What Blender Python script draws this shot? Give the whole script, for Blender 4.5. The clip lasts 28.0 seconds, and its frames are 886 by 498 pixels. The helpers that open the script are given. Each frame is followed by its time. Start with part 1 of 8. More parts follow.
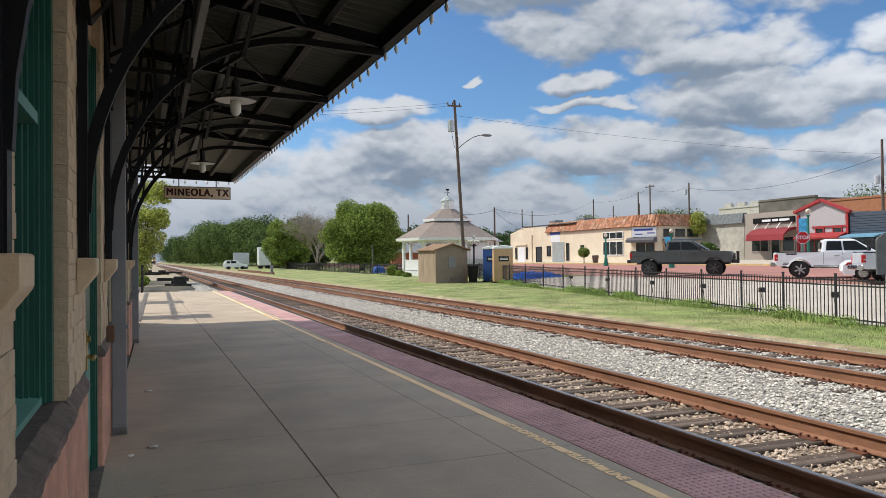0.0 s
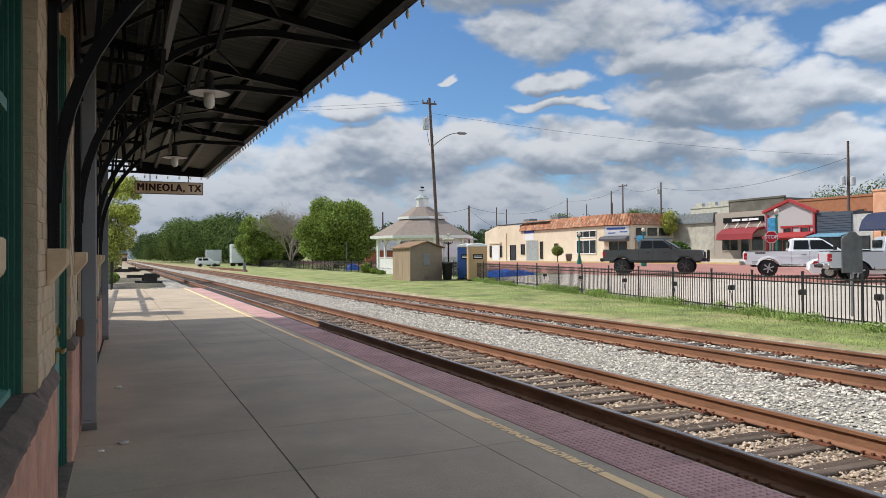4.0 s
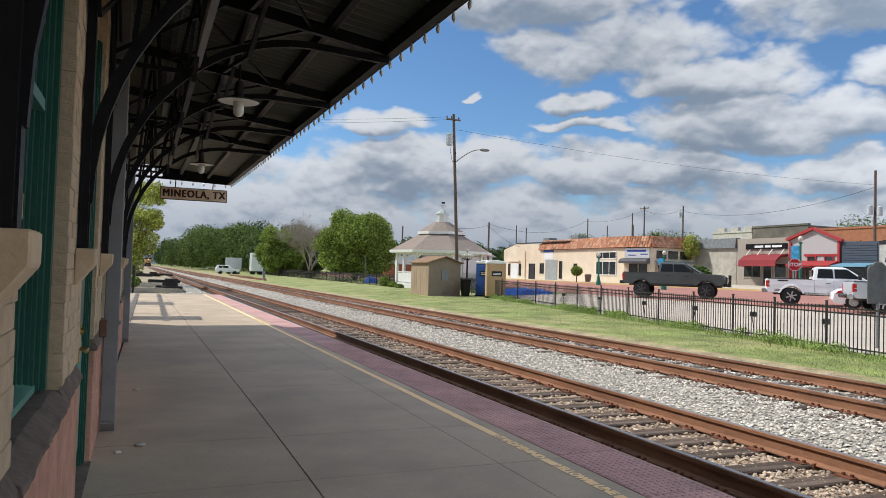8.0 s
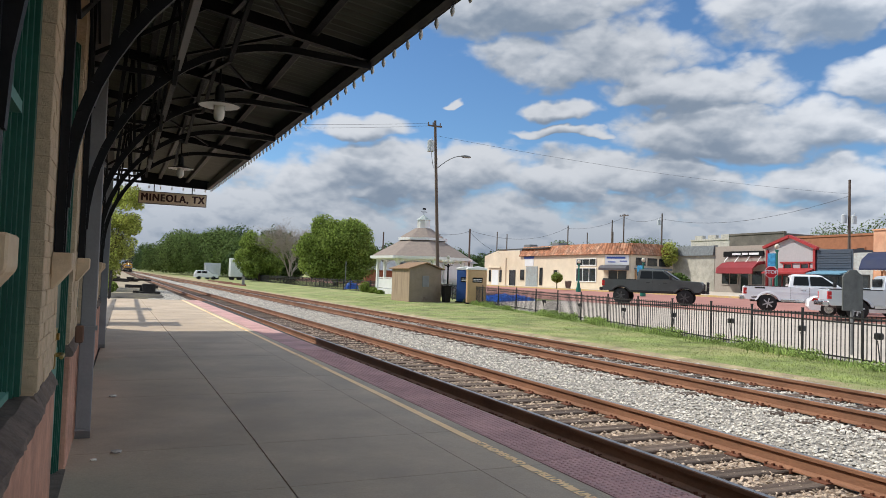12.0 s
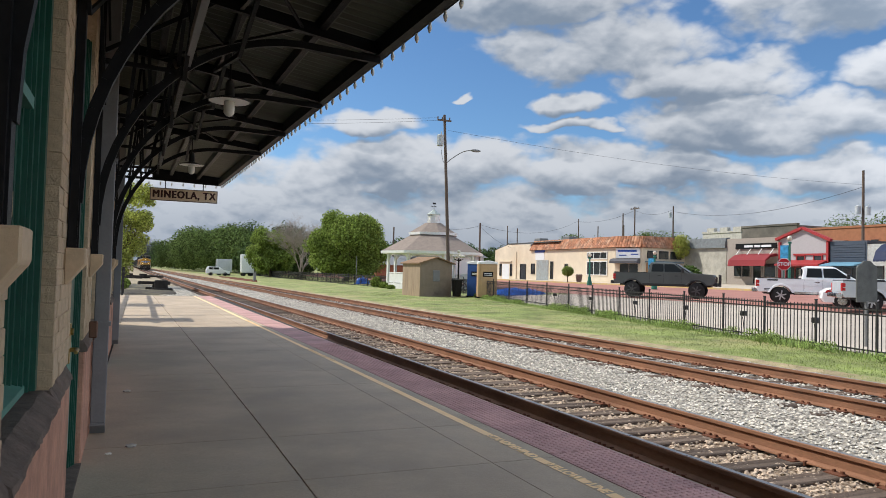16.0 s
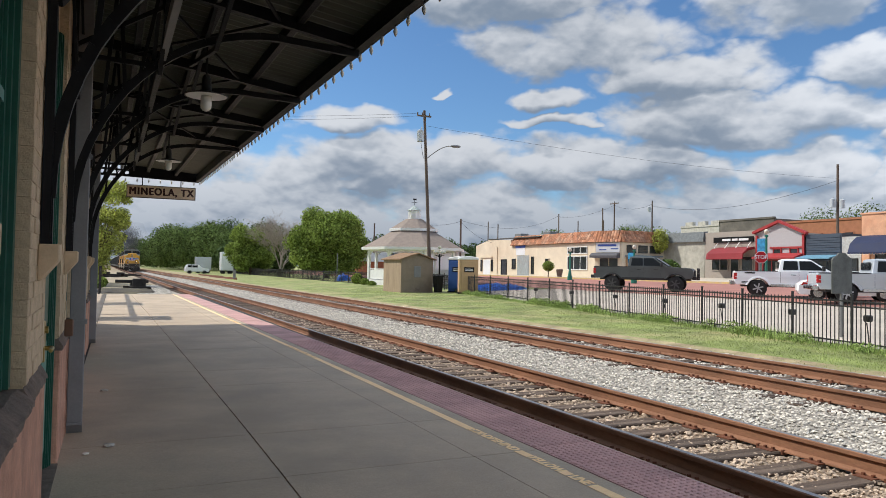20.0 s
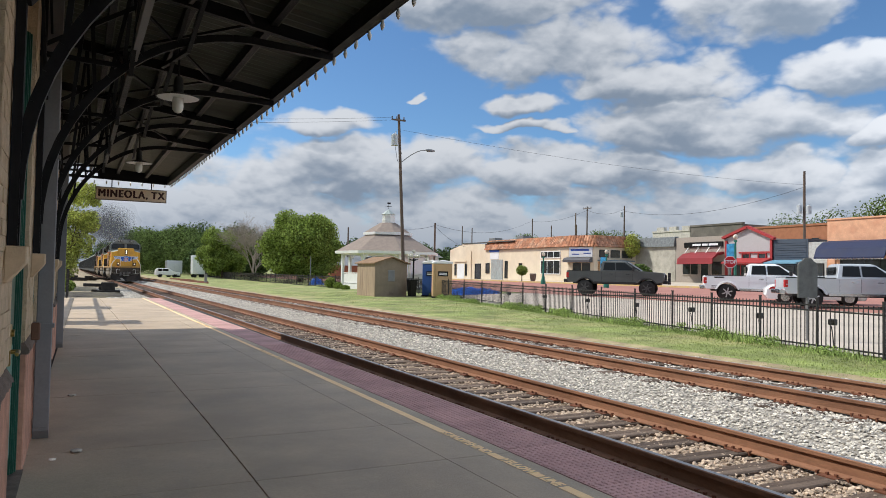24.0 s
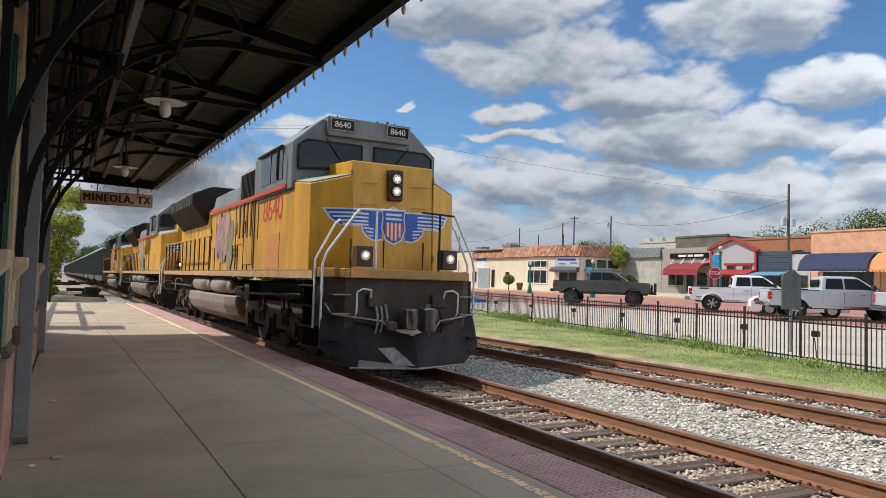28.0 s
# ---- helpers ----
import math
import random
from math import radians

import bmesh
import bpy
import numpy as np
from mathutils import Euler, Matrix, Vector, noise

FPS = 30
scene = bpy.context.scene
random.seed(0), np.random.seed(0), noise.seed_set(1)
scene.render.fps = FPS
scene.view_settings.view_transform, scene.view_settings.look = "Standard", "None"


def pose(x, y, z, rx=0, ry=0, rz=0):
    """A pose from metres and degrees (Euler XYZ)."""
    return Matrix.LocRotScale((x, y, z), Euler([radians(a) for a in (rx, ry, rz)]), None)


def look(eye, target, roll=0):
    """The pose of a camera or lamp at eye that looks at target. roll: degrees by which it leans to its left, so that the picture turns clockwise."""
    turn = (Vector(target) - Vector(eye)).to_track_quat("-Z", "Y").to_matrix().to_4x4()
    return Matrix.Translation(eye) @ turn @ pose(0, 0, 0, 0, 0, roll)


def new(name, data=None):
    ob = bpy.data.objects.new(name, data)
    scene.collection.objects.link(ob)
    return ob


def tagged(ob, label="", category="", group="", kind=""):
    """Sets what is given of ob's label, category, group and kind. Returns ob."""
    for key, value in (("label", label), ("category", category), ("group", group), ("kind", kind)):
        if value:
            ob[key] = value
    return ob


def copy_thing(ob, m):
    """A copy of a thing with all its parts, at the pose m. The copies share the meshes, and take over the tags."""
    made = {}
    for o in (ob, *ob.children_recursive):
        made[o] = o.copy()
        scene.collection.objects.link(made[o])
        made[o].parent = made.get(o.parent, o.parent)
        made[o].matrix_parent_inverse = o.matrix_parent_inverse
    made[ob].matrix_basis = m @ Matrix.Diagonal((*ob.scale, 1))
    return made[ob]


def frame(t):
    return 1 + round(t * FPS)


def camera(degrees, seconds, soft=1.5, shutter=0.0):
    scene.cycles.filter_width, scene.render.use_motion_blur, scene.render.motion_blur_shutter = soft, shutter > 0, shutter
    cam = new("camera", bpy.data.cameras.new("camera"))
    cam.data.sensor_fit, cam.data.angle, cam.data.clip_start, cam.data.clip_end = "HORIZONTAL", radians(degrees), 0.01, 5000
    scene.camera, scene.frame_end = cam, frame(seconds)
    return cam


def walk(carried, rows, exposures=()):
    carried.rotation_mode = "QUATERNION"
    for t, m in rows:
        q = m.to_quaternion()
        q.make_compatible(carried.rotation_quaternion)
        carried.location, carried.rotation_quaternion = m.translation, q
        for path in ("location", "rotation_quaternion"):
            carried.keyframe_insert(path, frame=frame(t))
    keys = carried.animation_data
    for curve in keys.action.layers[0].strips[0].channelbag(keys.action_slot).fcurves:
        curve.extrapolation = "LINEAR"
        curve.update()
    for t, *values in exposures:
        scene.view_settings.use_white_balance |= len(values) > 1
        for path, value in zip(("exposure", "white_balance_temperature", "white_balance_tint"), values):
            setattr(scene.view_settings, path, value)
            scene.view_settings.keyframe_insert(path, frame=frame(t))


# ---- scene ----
cam = camera(63.8, 28.0, soft=0.8)
# Hand-held by the depot wall: seconds, eye, target, roll.
PATH = [
    (0, (-4.575, -0.005, 1.644), (-3.831, 1.851, 1.67), -0.6),
    (0.5, (-4.580, -0.015, 1.629), (-3.802, 1.827, 1.662), -0.7),
    (1, (-4.583, -0.011, 1.621), (-3.788, 1.824, 1.652), -1.1),
    (1.5, (-4.583, -0.021, 1.618), (-3.772, 1.808, 1.64), -0.9),
    (2, (-4.583, -0.019, 1.616), (-3.760, 1.805, 1.633), -0.9),
    (2.5, (-4.587, -0.017, 1.618), (-3.763, 1.806, 1.634), -0.8),
    (3, (-4.588, 0.002, 1.617), (-3.766, 1.826, 1.635), -0.8),
    (3.5, (-4.584, -0.019, 1.613), (-3.762, 1.804, 1.633), -0.7),
    (5.5, (-4.608, 0.003, 1.614), (-3.855, 1.856, 1.633), 1.1),
    (6, (-4.613, 0.006, 1.607), (-3.845, 1.852, 1.661), 1.6),
    (6.5, (-4.609, 0.001, 1.604), (-3.839, 1.845, 1.675), 1.5),
    (7, (-4.613, 0.005, 1.6), (-3.85, 1.853, 1.667), 1.6),
    (7.5, (-4.612, 0.001, 1.6), (-3.855, 1.851, 1.667), 1.6),
    (8, (-4.61, 0.0, 1.599), (-3.849, 1.848, 1.663), 1.7),
    (8.5, (-4.609, 0.003, 1.599), (-3.834, 1.846, 1.655), 2.0),
    (9, (-4.609, 0.002, 1.594), (-3.818, 1.838, 1.648), 2.0),
    (9.5, (-4.608, 0.001, 1.595), (-3.805, 1.832, 1.646), 1.9),
    (10, (-4.605, -0.003, 1.593), (-3.795, 1.825, 1.645), 1.8),
    (10.5, (-4.608, 0.007, 1.596), (-3.809, 1.84, 1.649), 1.9),
    (11, (-4.62, 0.002, 1.598), (-3.83, 1.839, 1.658), 2.1),
    (11.5, (-4.618, -0.007, 1.598), (-3.818, 1.825, 1.667), 1.9),
    (12, (-4.615, 0.004, 1.597), (-3.805, 1.831, 1.68), 1.9),
    (12.5, (-4.616, 0.0, 1.596), (-3.804, 1.825, 1.676), 2.1),
    (14.5, (-4.617, 0.003, 1.592), (-3.791, 1.823, 1.661), 1.8),
    (15, (-4.618, 0.012, 1.592), (-3.797, 1.834, 1.66), 2.0),
    (15.5, (-4.614, 0.003, 1.594), (-3.8, 1.829, 1.655), 2.1),
    (16, (-4.615, 0.008, 1.587), (-3.831, 1.847, 1.654), 1.5),
    (16.5, (-4.61, 0.002, 1.59), (-3.851, 1.849, 1.701), 1.4),
    (17, (-4.615, -0.004, 1.59), (-3.843, 1.837, 1.718), 2.5),
    (17.5, (-4.612, 0.008, 1.581), (-3.821, 1.842, 1.686), 3.1),
    (18, (-4.614, 0.005, 1.584), (-3.798, 1.829, 1.664), 3.9),
    (18.5, (-4.618, 0.017, 1.582), (-3.782, 1.832, 1.657), 4.3),
    (19, (-4.614, 0.006, 1.578), (-3.778, 1.822, 1.638), 3.7),
    (19.5, (-4.609, 0.013, 1.576), (-3.773, 1.829, 1.629), 2.5),
    (20, (-4.606, 0.02, 1.573), (-3.773, 1.837, 1.63), 1.0),
    (20.5, (-4.604, 0.008, 1.575), (-3.773, 1.827, 1.632), 0.3),
    (21, (-4.604, 0.011, 1.572), (-3.766, 1.826, 1.631), 0.4),
    (21.5, (-4.605, 0.01, 1.57), (-3.756, 1.82, 1.633), 0.3),
    (23.5, (-4.608, 0.019, 1.57), (-3.727, 1.813, 1.637), 1.2),
    (24, (-4.61, -0.005, 1.567), (-3.712, 1.78, 1.637), 1.1),
    (24.5, (-4.609, 0.003, 1.567), (-3.692, 1.779, 1.644), 1.1),
    (25, (-4.612, 0.014, 1.567), (-3.689, 1.787, 1.653), 1.2),
    (25.5, (-4.608, -0.003, 1.574), (-3.687, 1.769, 1.663), 1.4),
    (26, (-4.609, 0.001, 1.57), (-3.686, 1.773, 1.657), 1.4),
    (26.5, (-4.609, -0.004, 1.571), (-3.678, 1.764, 1.658), 1.3),
    (27, (-4.612, 0.004, 1.562), (-3.672, 1.767, 1.654), 1.3),
    (27.5, (-4.613, 0.022, 1.561), (-3.677, 1.787, 1.653), 1.3),
    (28, (-4.609, -0.007, 1.565), (-3.68, 1.761, 1.659), 1.7),
]
walk(cam, [(t, look(eye, target, roll)) for t, eye, target, roll in PATH])

# ---- world, sun ----
SUN_DIR = Vector((-0.70, 0.60, 1.0)).normalized()   # towards the sun
world = bpy.data.worlds.new("world")
scene.world = world
world.use_nodes = True


def build_world():
    nt = world.node_tree
    nt.nodes.clear()
    N, L = nt.nodes.new, nt.links.new

    def math_(op, a, b=None, c=None, clamp=False):
        n = N("ShaderNodeMath")
        n.operation, n.use_clamp = op, clamp
        for i, v in enumerate((a, b, c)):
            if v is None:
                continue
            if isinstance(v, (int, float)):
                n.inputs[i].default_value = v
            else:
                L(v, n.inputs[i])
        return n.outputs[0]

    out, bg = N("ShaderNodeOutputWorld"), N("ShaderNodeBackground")
    sky = N("ShaderNodeTexSky")
    sky.sky_type, sky.sun_disc = "NISHITA", False
    sky.sun_elevation = math.asin(SUN_DIR.z)
    sky.sun_rotation = math.atan2(SUN_DIR.x, SUN_DIR.y)
    sky.air_density, sky.dust_density, sky.ozone_density = 1.0, 0.3, 2.5
    tc, sep = N("ShaderNodeTexCoord"), N("ShaderNodeSeparateXYZ")
    L(tc.outputs["Generated"], sep.inputs[0])
    x, y, z = sep.outputs
    # azimuth and height over the horizon, in degrees
    az = math_("MULTIPLY", math_("ARCTAN2", x, y), 57.296)
    el = math_("MULTIPLY", math_("ARCSINE", z), 57.296)

    def noise_(scale, detail, rough, off, flat=1.7):
        m = N("ShaderNodeMapping")
        m.inputs["Location"].default_value, m.inputs["Scale"].default_value = off, (1, 1, flat)
        L(tc.outputs["Generated"], m.inputs["Vector"])
        n = N("ShaderNodeTexNoise")
        n.inputs["Scale"].default_value, n.inputs["Detail"].default_value, n.inputs["Roughness"].default_value = scale, detail, rough
        L(m.outputs[0], n.inputs["Vector"])
        return n.outputs["Fac"]

    def step(v, lo, hi):
        n = N("ShaderNodeMapRange")
        n.interpolation_type = "SMOOTHSTEP"
        L(v, n.inputs["Value"])
        n.inputs["From Min"].default_value, n.inputs["From Max"].default_value = lo, hi
        return n.outputs[0]

    def billows(scale, lift):
        """Rounded heaps at several sizes, sampled a little higher up by lift."""
        m = N("ShaderNodeMapping")
        m.inputs["Location"].default_value, m.inputs["Scale"].default_value = (0.4, 0.2, 0.7 + lift * 1.8), (1, 1, 1.8)
        L(tc.outputs["Generated"], m.inputs["Vector"])
        n = N("ShaderNodeTexVoronoi")
        n.feature, n.normalize = "F1", True
        n.inputs["Scale"].default_value, n.inputs["Detail"].default_value, n.inputs["Roughness"].default_value = scale, 2.5, 0.5
        w = N("ShaderNodeVectorMath")
        w.operation = "ADD"
        wob = N("ShaderNodeTexNoise")
        wob.inputs["Scale"].default_value, wob.inputs["Detail"].default_value = scale * 1.6, 3.0
        L(m.outputs[0], wob.inputs["Vector"])
        sc = N("ShaderNodeVectorMath")
        sc.operation = "SCALE"
        sc.inputs["Scale"].default_value = 0.9 / scale
        L(wob.outputs["Color"], sc.inputs[0])
        L(m.outputs[0], w.inputs[0]); L(sc.outputs[0], w.inputs[1])
        L(w.outputs[0], n.inputs["Vector"])
        return math_("SUBTRACT", 0.5, n.outputs["Distance"])

    # cumulus heaps over the town: azimuth, height, half width, half height
    HEAPS = ((29, 21.2, 10, 3.6), (35.5, 17.0, 8.4, 2.9), (33.1, 13.3, 2.6, 1.2), (43.8, 14.4, 7.0, 1.9), (51, 19.5, 5.6, 4.0),
             (57, 14.2, 4.2, 1.9), (46.7, 11.3, 9.6, 2.2), (17.5, 11.7, 3.4, 1.4), (25.2, 14.1, 0.9, 0.5), (21, 8.0, 8.0, 2.6),
             (34, 8.1, 5.6, 2.2), (42.3, 7.8, 5.8, 1.8), (51.4, 7.6, 5.0, 1.8), (59, 10, 2.6, 1.6), (60, 7.0, 4.2, 1.8), (33.4, 11.5, 3.2, 0.6))
    wide = noise_(9.0, 4.0, 0.5, (3.1, 0.7, 1.9))
    wide2 = noise_(9.0, 4.0, 0.5, (8.3, 4.1, 5.2))
    azw = math_("ADD", az, math_("MULTIPLY", math_("SUBTRACT", wide, 0.5), 8.0))
    elw = math_("ADD", el, math_("MULTIPLY", math_("SUBTRACT", wide2, 0.5), 4.6))
    # other heaps all round the rest of the sky
    rest = math_("MULTIPLY", math_("SUBTRACT", noise_(3.1, 3.0, 0.5, (1.25, 0.3, 0.9)), 0.47), 7.0)
    away = math_("MAXIMUM", step(math_("ABSOLUTE", math_("SUBTRACT", az, 39.0)), 27.0, 36.0), step(el, 22.5, 28.0))
    rest = math_("SUBTRACT", rest, math_("MULTIPLY", math_("SUBTRACT", 1.0, away), 4.0))

    def density(up):
        e = math_("ADD", elw, up)
        f = math_("MAXIMUM", rest, math_("SUBTRACT", 1.45, math_("MULTIPLY", e, 0.20)))
        for a0, e0, w, h in HEAPS:
            u = math_("MULTIPLY", math_("SUBTRACT", azw, a0), 1.0 / w)
            v = math_("MULTIPLY", math_("SUBTRACT", e, e0), 1.0 / h)
            v = math_("MAXIMUM", v, math_("MULTIPLY", v, -1.7))
            f = math_("MAXIMUM", f, math_("SUBTRACT", 1.0, math_("ADD", math_("MULTIPLY", u, u), math_("MULTIPLY", v, v))))
        f = math_("MULTIPLY", math_("MAXIMUM", f, -1.5), 0.46)
        lift = up * 0.01745
        return math_("ADD", f, math_("ADD", math_("MULTIPLY", billows(10.0, lift), 1.55), math_("MULTIPLY", math_("SUBTRACT", noise_(17.0, 6.0, 0.55, (2.2, 6.1, lift * 1.7)), 0.5), 0.62)))

    here, above, over = density(0.0), density(0.5), density(1.6)
    cover = step(here, 0.03, 0.46)
    # undersides with cloud above them are grey, tops against the open sky are white
    shade = step(math_("ADD", math_("MULTIPLY", math_("SUBTRACT", above, here), 1.1), math_("MULTIPLY", over, 0.75)), -0.25, 0.95)
    low = step(math_("SUBTRACT", 9.0, el), 0.0, 8.0)
    shade = math_("MAXIMUM", shade, math_("MULTIPLY", low, 0.62))
    # clouds on the sun's side shine through
    dot = N("ShaderNodeVectorMath")
    dot.operation = "DOT_PRODUCT"
    L(tc.outputs["Generated"], dot.inputs[0])
    dot.inputs[1].default_value = SUN_DIR
    glow = math_("ADD", 1.0, math_("MULTIPLY", math_("POWER", math_("MAXIMUM", dot.outputs["Value"], 0.0), 4.0), 1.6))
    # clouds facing the sun, on the far side of the sky, are lit from the front; boosted to fill the shaded platform
    front = N("ShaderNodeVectorMath")
    front.operation = "DOT_PRODUCT"
    L(tc.outputs["Generated"], front.inputs[0])
    front.inputs[1].default_value = Vector((-SUN_DIR.x, -SUN_DIR.y, 0.25)).normalized()
    glow = math_("ADD", glow, math_("MULTIPLY", math_("POWER", math_("MAXIMUM", front.outputs["Value"], 0.0), 2.0), 2.6))
    mixc = N("ShaderNodeMix")
    mixc.data_type = "RGBA"
    L(shade, mixc.inputs["Factor"])
    mixc.inputs["A"].default_value = (4.9, 5.0, 5.15, 1)
    mixc.inputs["B"].default_value = (1.72, 2.1, 2.62, 1)
    lit = N("ShaderNodeVectorMath")
    lit.operation = "SCALE"
    L(mixc.outputs["Result"], lit.inputs[0]); L(glow, lit.inputs["Scale"])
    deep = N("ShaderNodeVectorMath")
    deep.operation = "MULTIPLY"
    L(sky.outputs[0], deep.inputs[0])
    deep.inputs[1].default_value = (0.60, 0.76, 0.88)
    mix = N("ShaderNodeMix")
    mix.data_type = "RGBA"
    L(cover, mix.inputs["Factor"])
    L(deep.outputs[0], mix.inputs["A"]); L(lit.outputs[0], mix.inputs["B"])
    L(mix.outputs["Result"], bg.inputs["Color"])
    bg.inputs["Strength"].default_value = 0.09
    L(bg.outputs[0], out.inputs[0])


build_world()
sun = new("sun", bpy.data.lights.new("sun", "SUN"))
sun.data.energy, sun.data.angle, sun.data.color = 3.15, radians(0.53), (1.0, 0.925, 0.80)
sun.matrix_world = look(SUN_DIR * 100, (0, 0, 0))
scene.view_settings.exposure = 0.55
scene.view_settings.use_white_balance = True
scene.view_settings.white_balance_temperature, scene.view_settings.white_balance_tint = 6200, 10
scene.cycles.transparent_max_bounces = 96

# ---- materials ----
MATS = {}


def mat(name, color, rough=0.7, metal=0.0, var=0.18, scale=6.0, bump=0.25, bscale=40.0, stain=None, stain_amt=0.0, stretch=(1, 1, 1), rand=0.0, spec=0.4, alpha=1.0, emit=0.0):
    """A surface with variation at two scales, fine relief, and optional stains or a tint that varies from piece to piece."""
    if name in MATS:
        return MATS[name]
    m = bpy.data.materials.new(name)
    m.use_nodes = True
    nt = m.node_tree
    N, L = nt.nodes.new, nt.links.new
    b = nt.nodes["Principled BSDF"]
    tc, mp = N("ShaderNodeTexCoord"), N("ShaderNodeMapping")
    mp.inputs["Scale"].default_value = stretch
    L(tc.outputs["Object"], mp.inputs["Vector"])

    def tex(sc, det=5.0, r=0.6):
        n = N("ShaderNodeTexNoise")
        n.inputs["Scale"].default_value, n.inputs["Detail"].default_value, n.inputs["Roughness"].default_value = sc, det, r
        L(mp.outputs[0], n.inputs["Vector"])
        return n.outputs["Fac"]

    def mixc(f, a, bb, mode="MIX"):
        n = N("ShaderNodeMix")
        n.data_type, n.blend_type = "RGBA", mode
        for key, v in (("Factor", f), ("A", a), ("B", bb)):
            if isinstance(v, float):
                n.inputs[key].default_value = v
            elif isinstance(v, tuple):
                n.inputs[key].default_value = (*v, 1)
            else:
                L(v, n.inputs[key])
        return n.outputs["Result"]

    c = tuple(color)
    lo, hi = tuple(max(0, k * (1 - var)) for k in c), tuple(min(1, k * (1 + var)) for k in c)
    r1 = N("ShaderNodeMapRange")
    L(tex(scale, 4.0), r1.inputs["Value"])
    r1.inputs["From Min"].default_value, r1.inputs["From Max"].default_value = 0.3, 0.7
    col = mixc(r1.outputs[0], lo, hi)
    r2 = N("ShaderNodeMapRange")
    L(tex(bscale, 6.0, 0.7), r2.inputs["Value"])
    r2.inputs["From Min"].default_value, r2.inputs["From Max"].default_value = 0.25, 0.75
    r2.inputs["To Min"].default_value, r2.inputs["To Max"].default_value = 1 - var, 1 + var * 0.6
    vm = N("ShaderNodeVectorMath")
    vm.operation = "SCALE"
    L(col, vm.inputs[0]); L(r2.outputs[0], vm.inputs["Scale"])
    col = vm.outputs[0]
    if stain:
        r3 = N("ShaderNodeMapRange")
        L(tex(scale * 0.45, 8.0, 0.65), r3.inputs["Value"])
        r3.inputs["From Min"].default_value, r3.inputs["From Max"].default_value = 0.48, 0.66
        r3.inputs["To Max"].default_value = stain_amt
        col = mixc(r3.outputs[0], col, tuple(stain))
    if rand:
        oi, gi = N("ShaderNodeObjectInfo"), N("ShaderNodeNewGeometry")
        add = N("ShaderNodeMath")
        L(oi.outputs["Random"], add.inputs[0]); L(gi.outputs["Random Per Island"], add.inputs[1])
        fr = N("ShaderNodeMath")
        fr.operation = "FRACT"
        L(add.outputs[0], fr.inputs[0])
        rr = N("ShaderNodeMapRange")
        L(fr.outputs[0], rr.inputs["Value"])
        rr.inputs["To Min"].default_value, rr.inputs["To Max"].default_value = 1 - rand, 1 + rand
        v2 = N("ShaderNodeVectorMath")
        v2.operation = "SCALE"
        L(col, v2.inputs[0]); L(rr.outputs[0], v2.inputs["Scale"])
        col = v2.outputs[0]
    L(col, b.inputs["Base Color"])
    rg = N("ShaderNodeMapRange")
    L(tex(scale * 2, 4.0), rg.inputs["Value"])
    rg.inputs["To Min"].default_value, rg.inputs["To Max"].default_value = max(0.02, rough - 0.12), min(1, rough + 0.12)
    L(rg.outputs[0], b.inputs["Roughness"])
    b.inputs["Metallic"].default_value = metal
    b.inputs["Specular IOR Level"].default_value = spec
    b.inputs["Alpha"].default_value = alpha
    if emit:
        b.inputs["Emission Color"].default_value, b.inputs["Emission Strength"].default_value = (*c, 1), emit
    if bump:
        bp = N("ShaderNodeBump")
        bp.inputs["Strength"].default_value, bp.inputs["Distance"].default_value = bump, 0.02
        L(tex(bscale, 8.0, 0.7), bp.inputs["Height"])
        L(bp.outputs[0], b.inputs["Normal"])
    MATS[name] = m
    return m


def glass(name, color=(0.03, 0.04, 0.045), rough=0.04):
    """Dark glazing with a mirror-like gloss."""
    m = mat(name, color, rough=rough, var=0.05, bump=0.0, spec=0.8)
    return m


M_CREAM = mat("cream_paint", (0.62, 0.47, 0.30), 0.75, var=0.12, scale=3, bump=0.5, bscale=18, stain=(0.33, 0.24, 0.15), stain_amt=0.35)
M_BRICKC = mat("cream_painted_brick", (0.62, 0.47, 0.30), 0.75, var=0.14, scale=9, bump=1.0, bscale=26, stain=(0.36, 0.26, 0.16), stain_amt=0.45, rand=0.04)
M_SALMON = mat("salmon_paint", (0.54, 0.285, 0.19), 0.75, var=0.18, scale=5, bump=0.9, bscale=16, stain=(0.27, 0.145, 0.10), stain_amt=0.65)
M_LEDGE = mat("dark_stone_ledge", (0.19, 0.145, 0.115), 0.9, var=0.3, scale=10, bump=0.8, bscale=60)
M_GREEN = mat("dark_green_paint", (0.016, 0.085, 0.055), 0.4, var=0.15, scale=3, bump=0.1, bscale=40)
M_TEAL = mat("teal_green_paint", (0.10, 0.26, 0.20), 0.5, var=0.15, scale=3, bump=0.1)
M_BLACK = mat("black_iron", (0.007, 0.007, 0.0075), 0.5, metal=0.0, var=0.3, scale=5, bump=0.15, spec=0.2)
M_GREYMETAL = mat("grey_painted_metal", (0.20, 0.20, 0.20), 0.5, var=0.12, scale=3, bump=0.05)
M_DECK = mat("canopy_deck", (0.085, 0.095, 0.066), 0.6, var=0.25, scale=2.5, bump=0.1, stretch=(1, 8, 1), stain=(0.06, 0.05, 0.045), stain_amt=0.5)
M_CONC = mat("platform_concrete", (0.455, 0.358, 0.256), 0.66, var=0.17, scale=1.1, bump=0.4, bscale=60, stain=(0.34, 0.265, 0.19), stain_amt=0.65)
M_JOINT = mat("joint_dark", (0.03, 0.028, 0.026), 0.9)
M_TACT = mat("tactile_brick_red", (0.50, 0.29, 0.265), 0.75, var=0.15, scale=3, bump=0.2, rand=0.08, stain=(0.2, 0.1, 0.1), stain_amt=0.3)
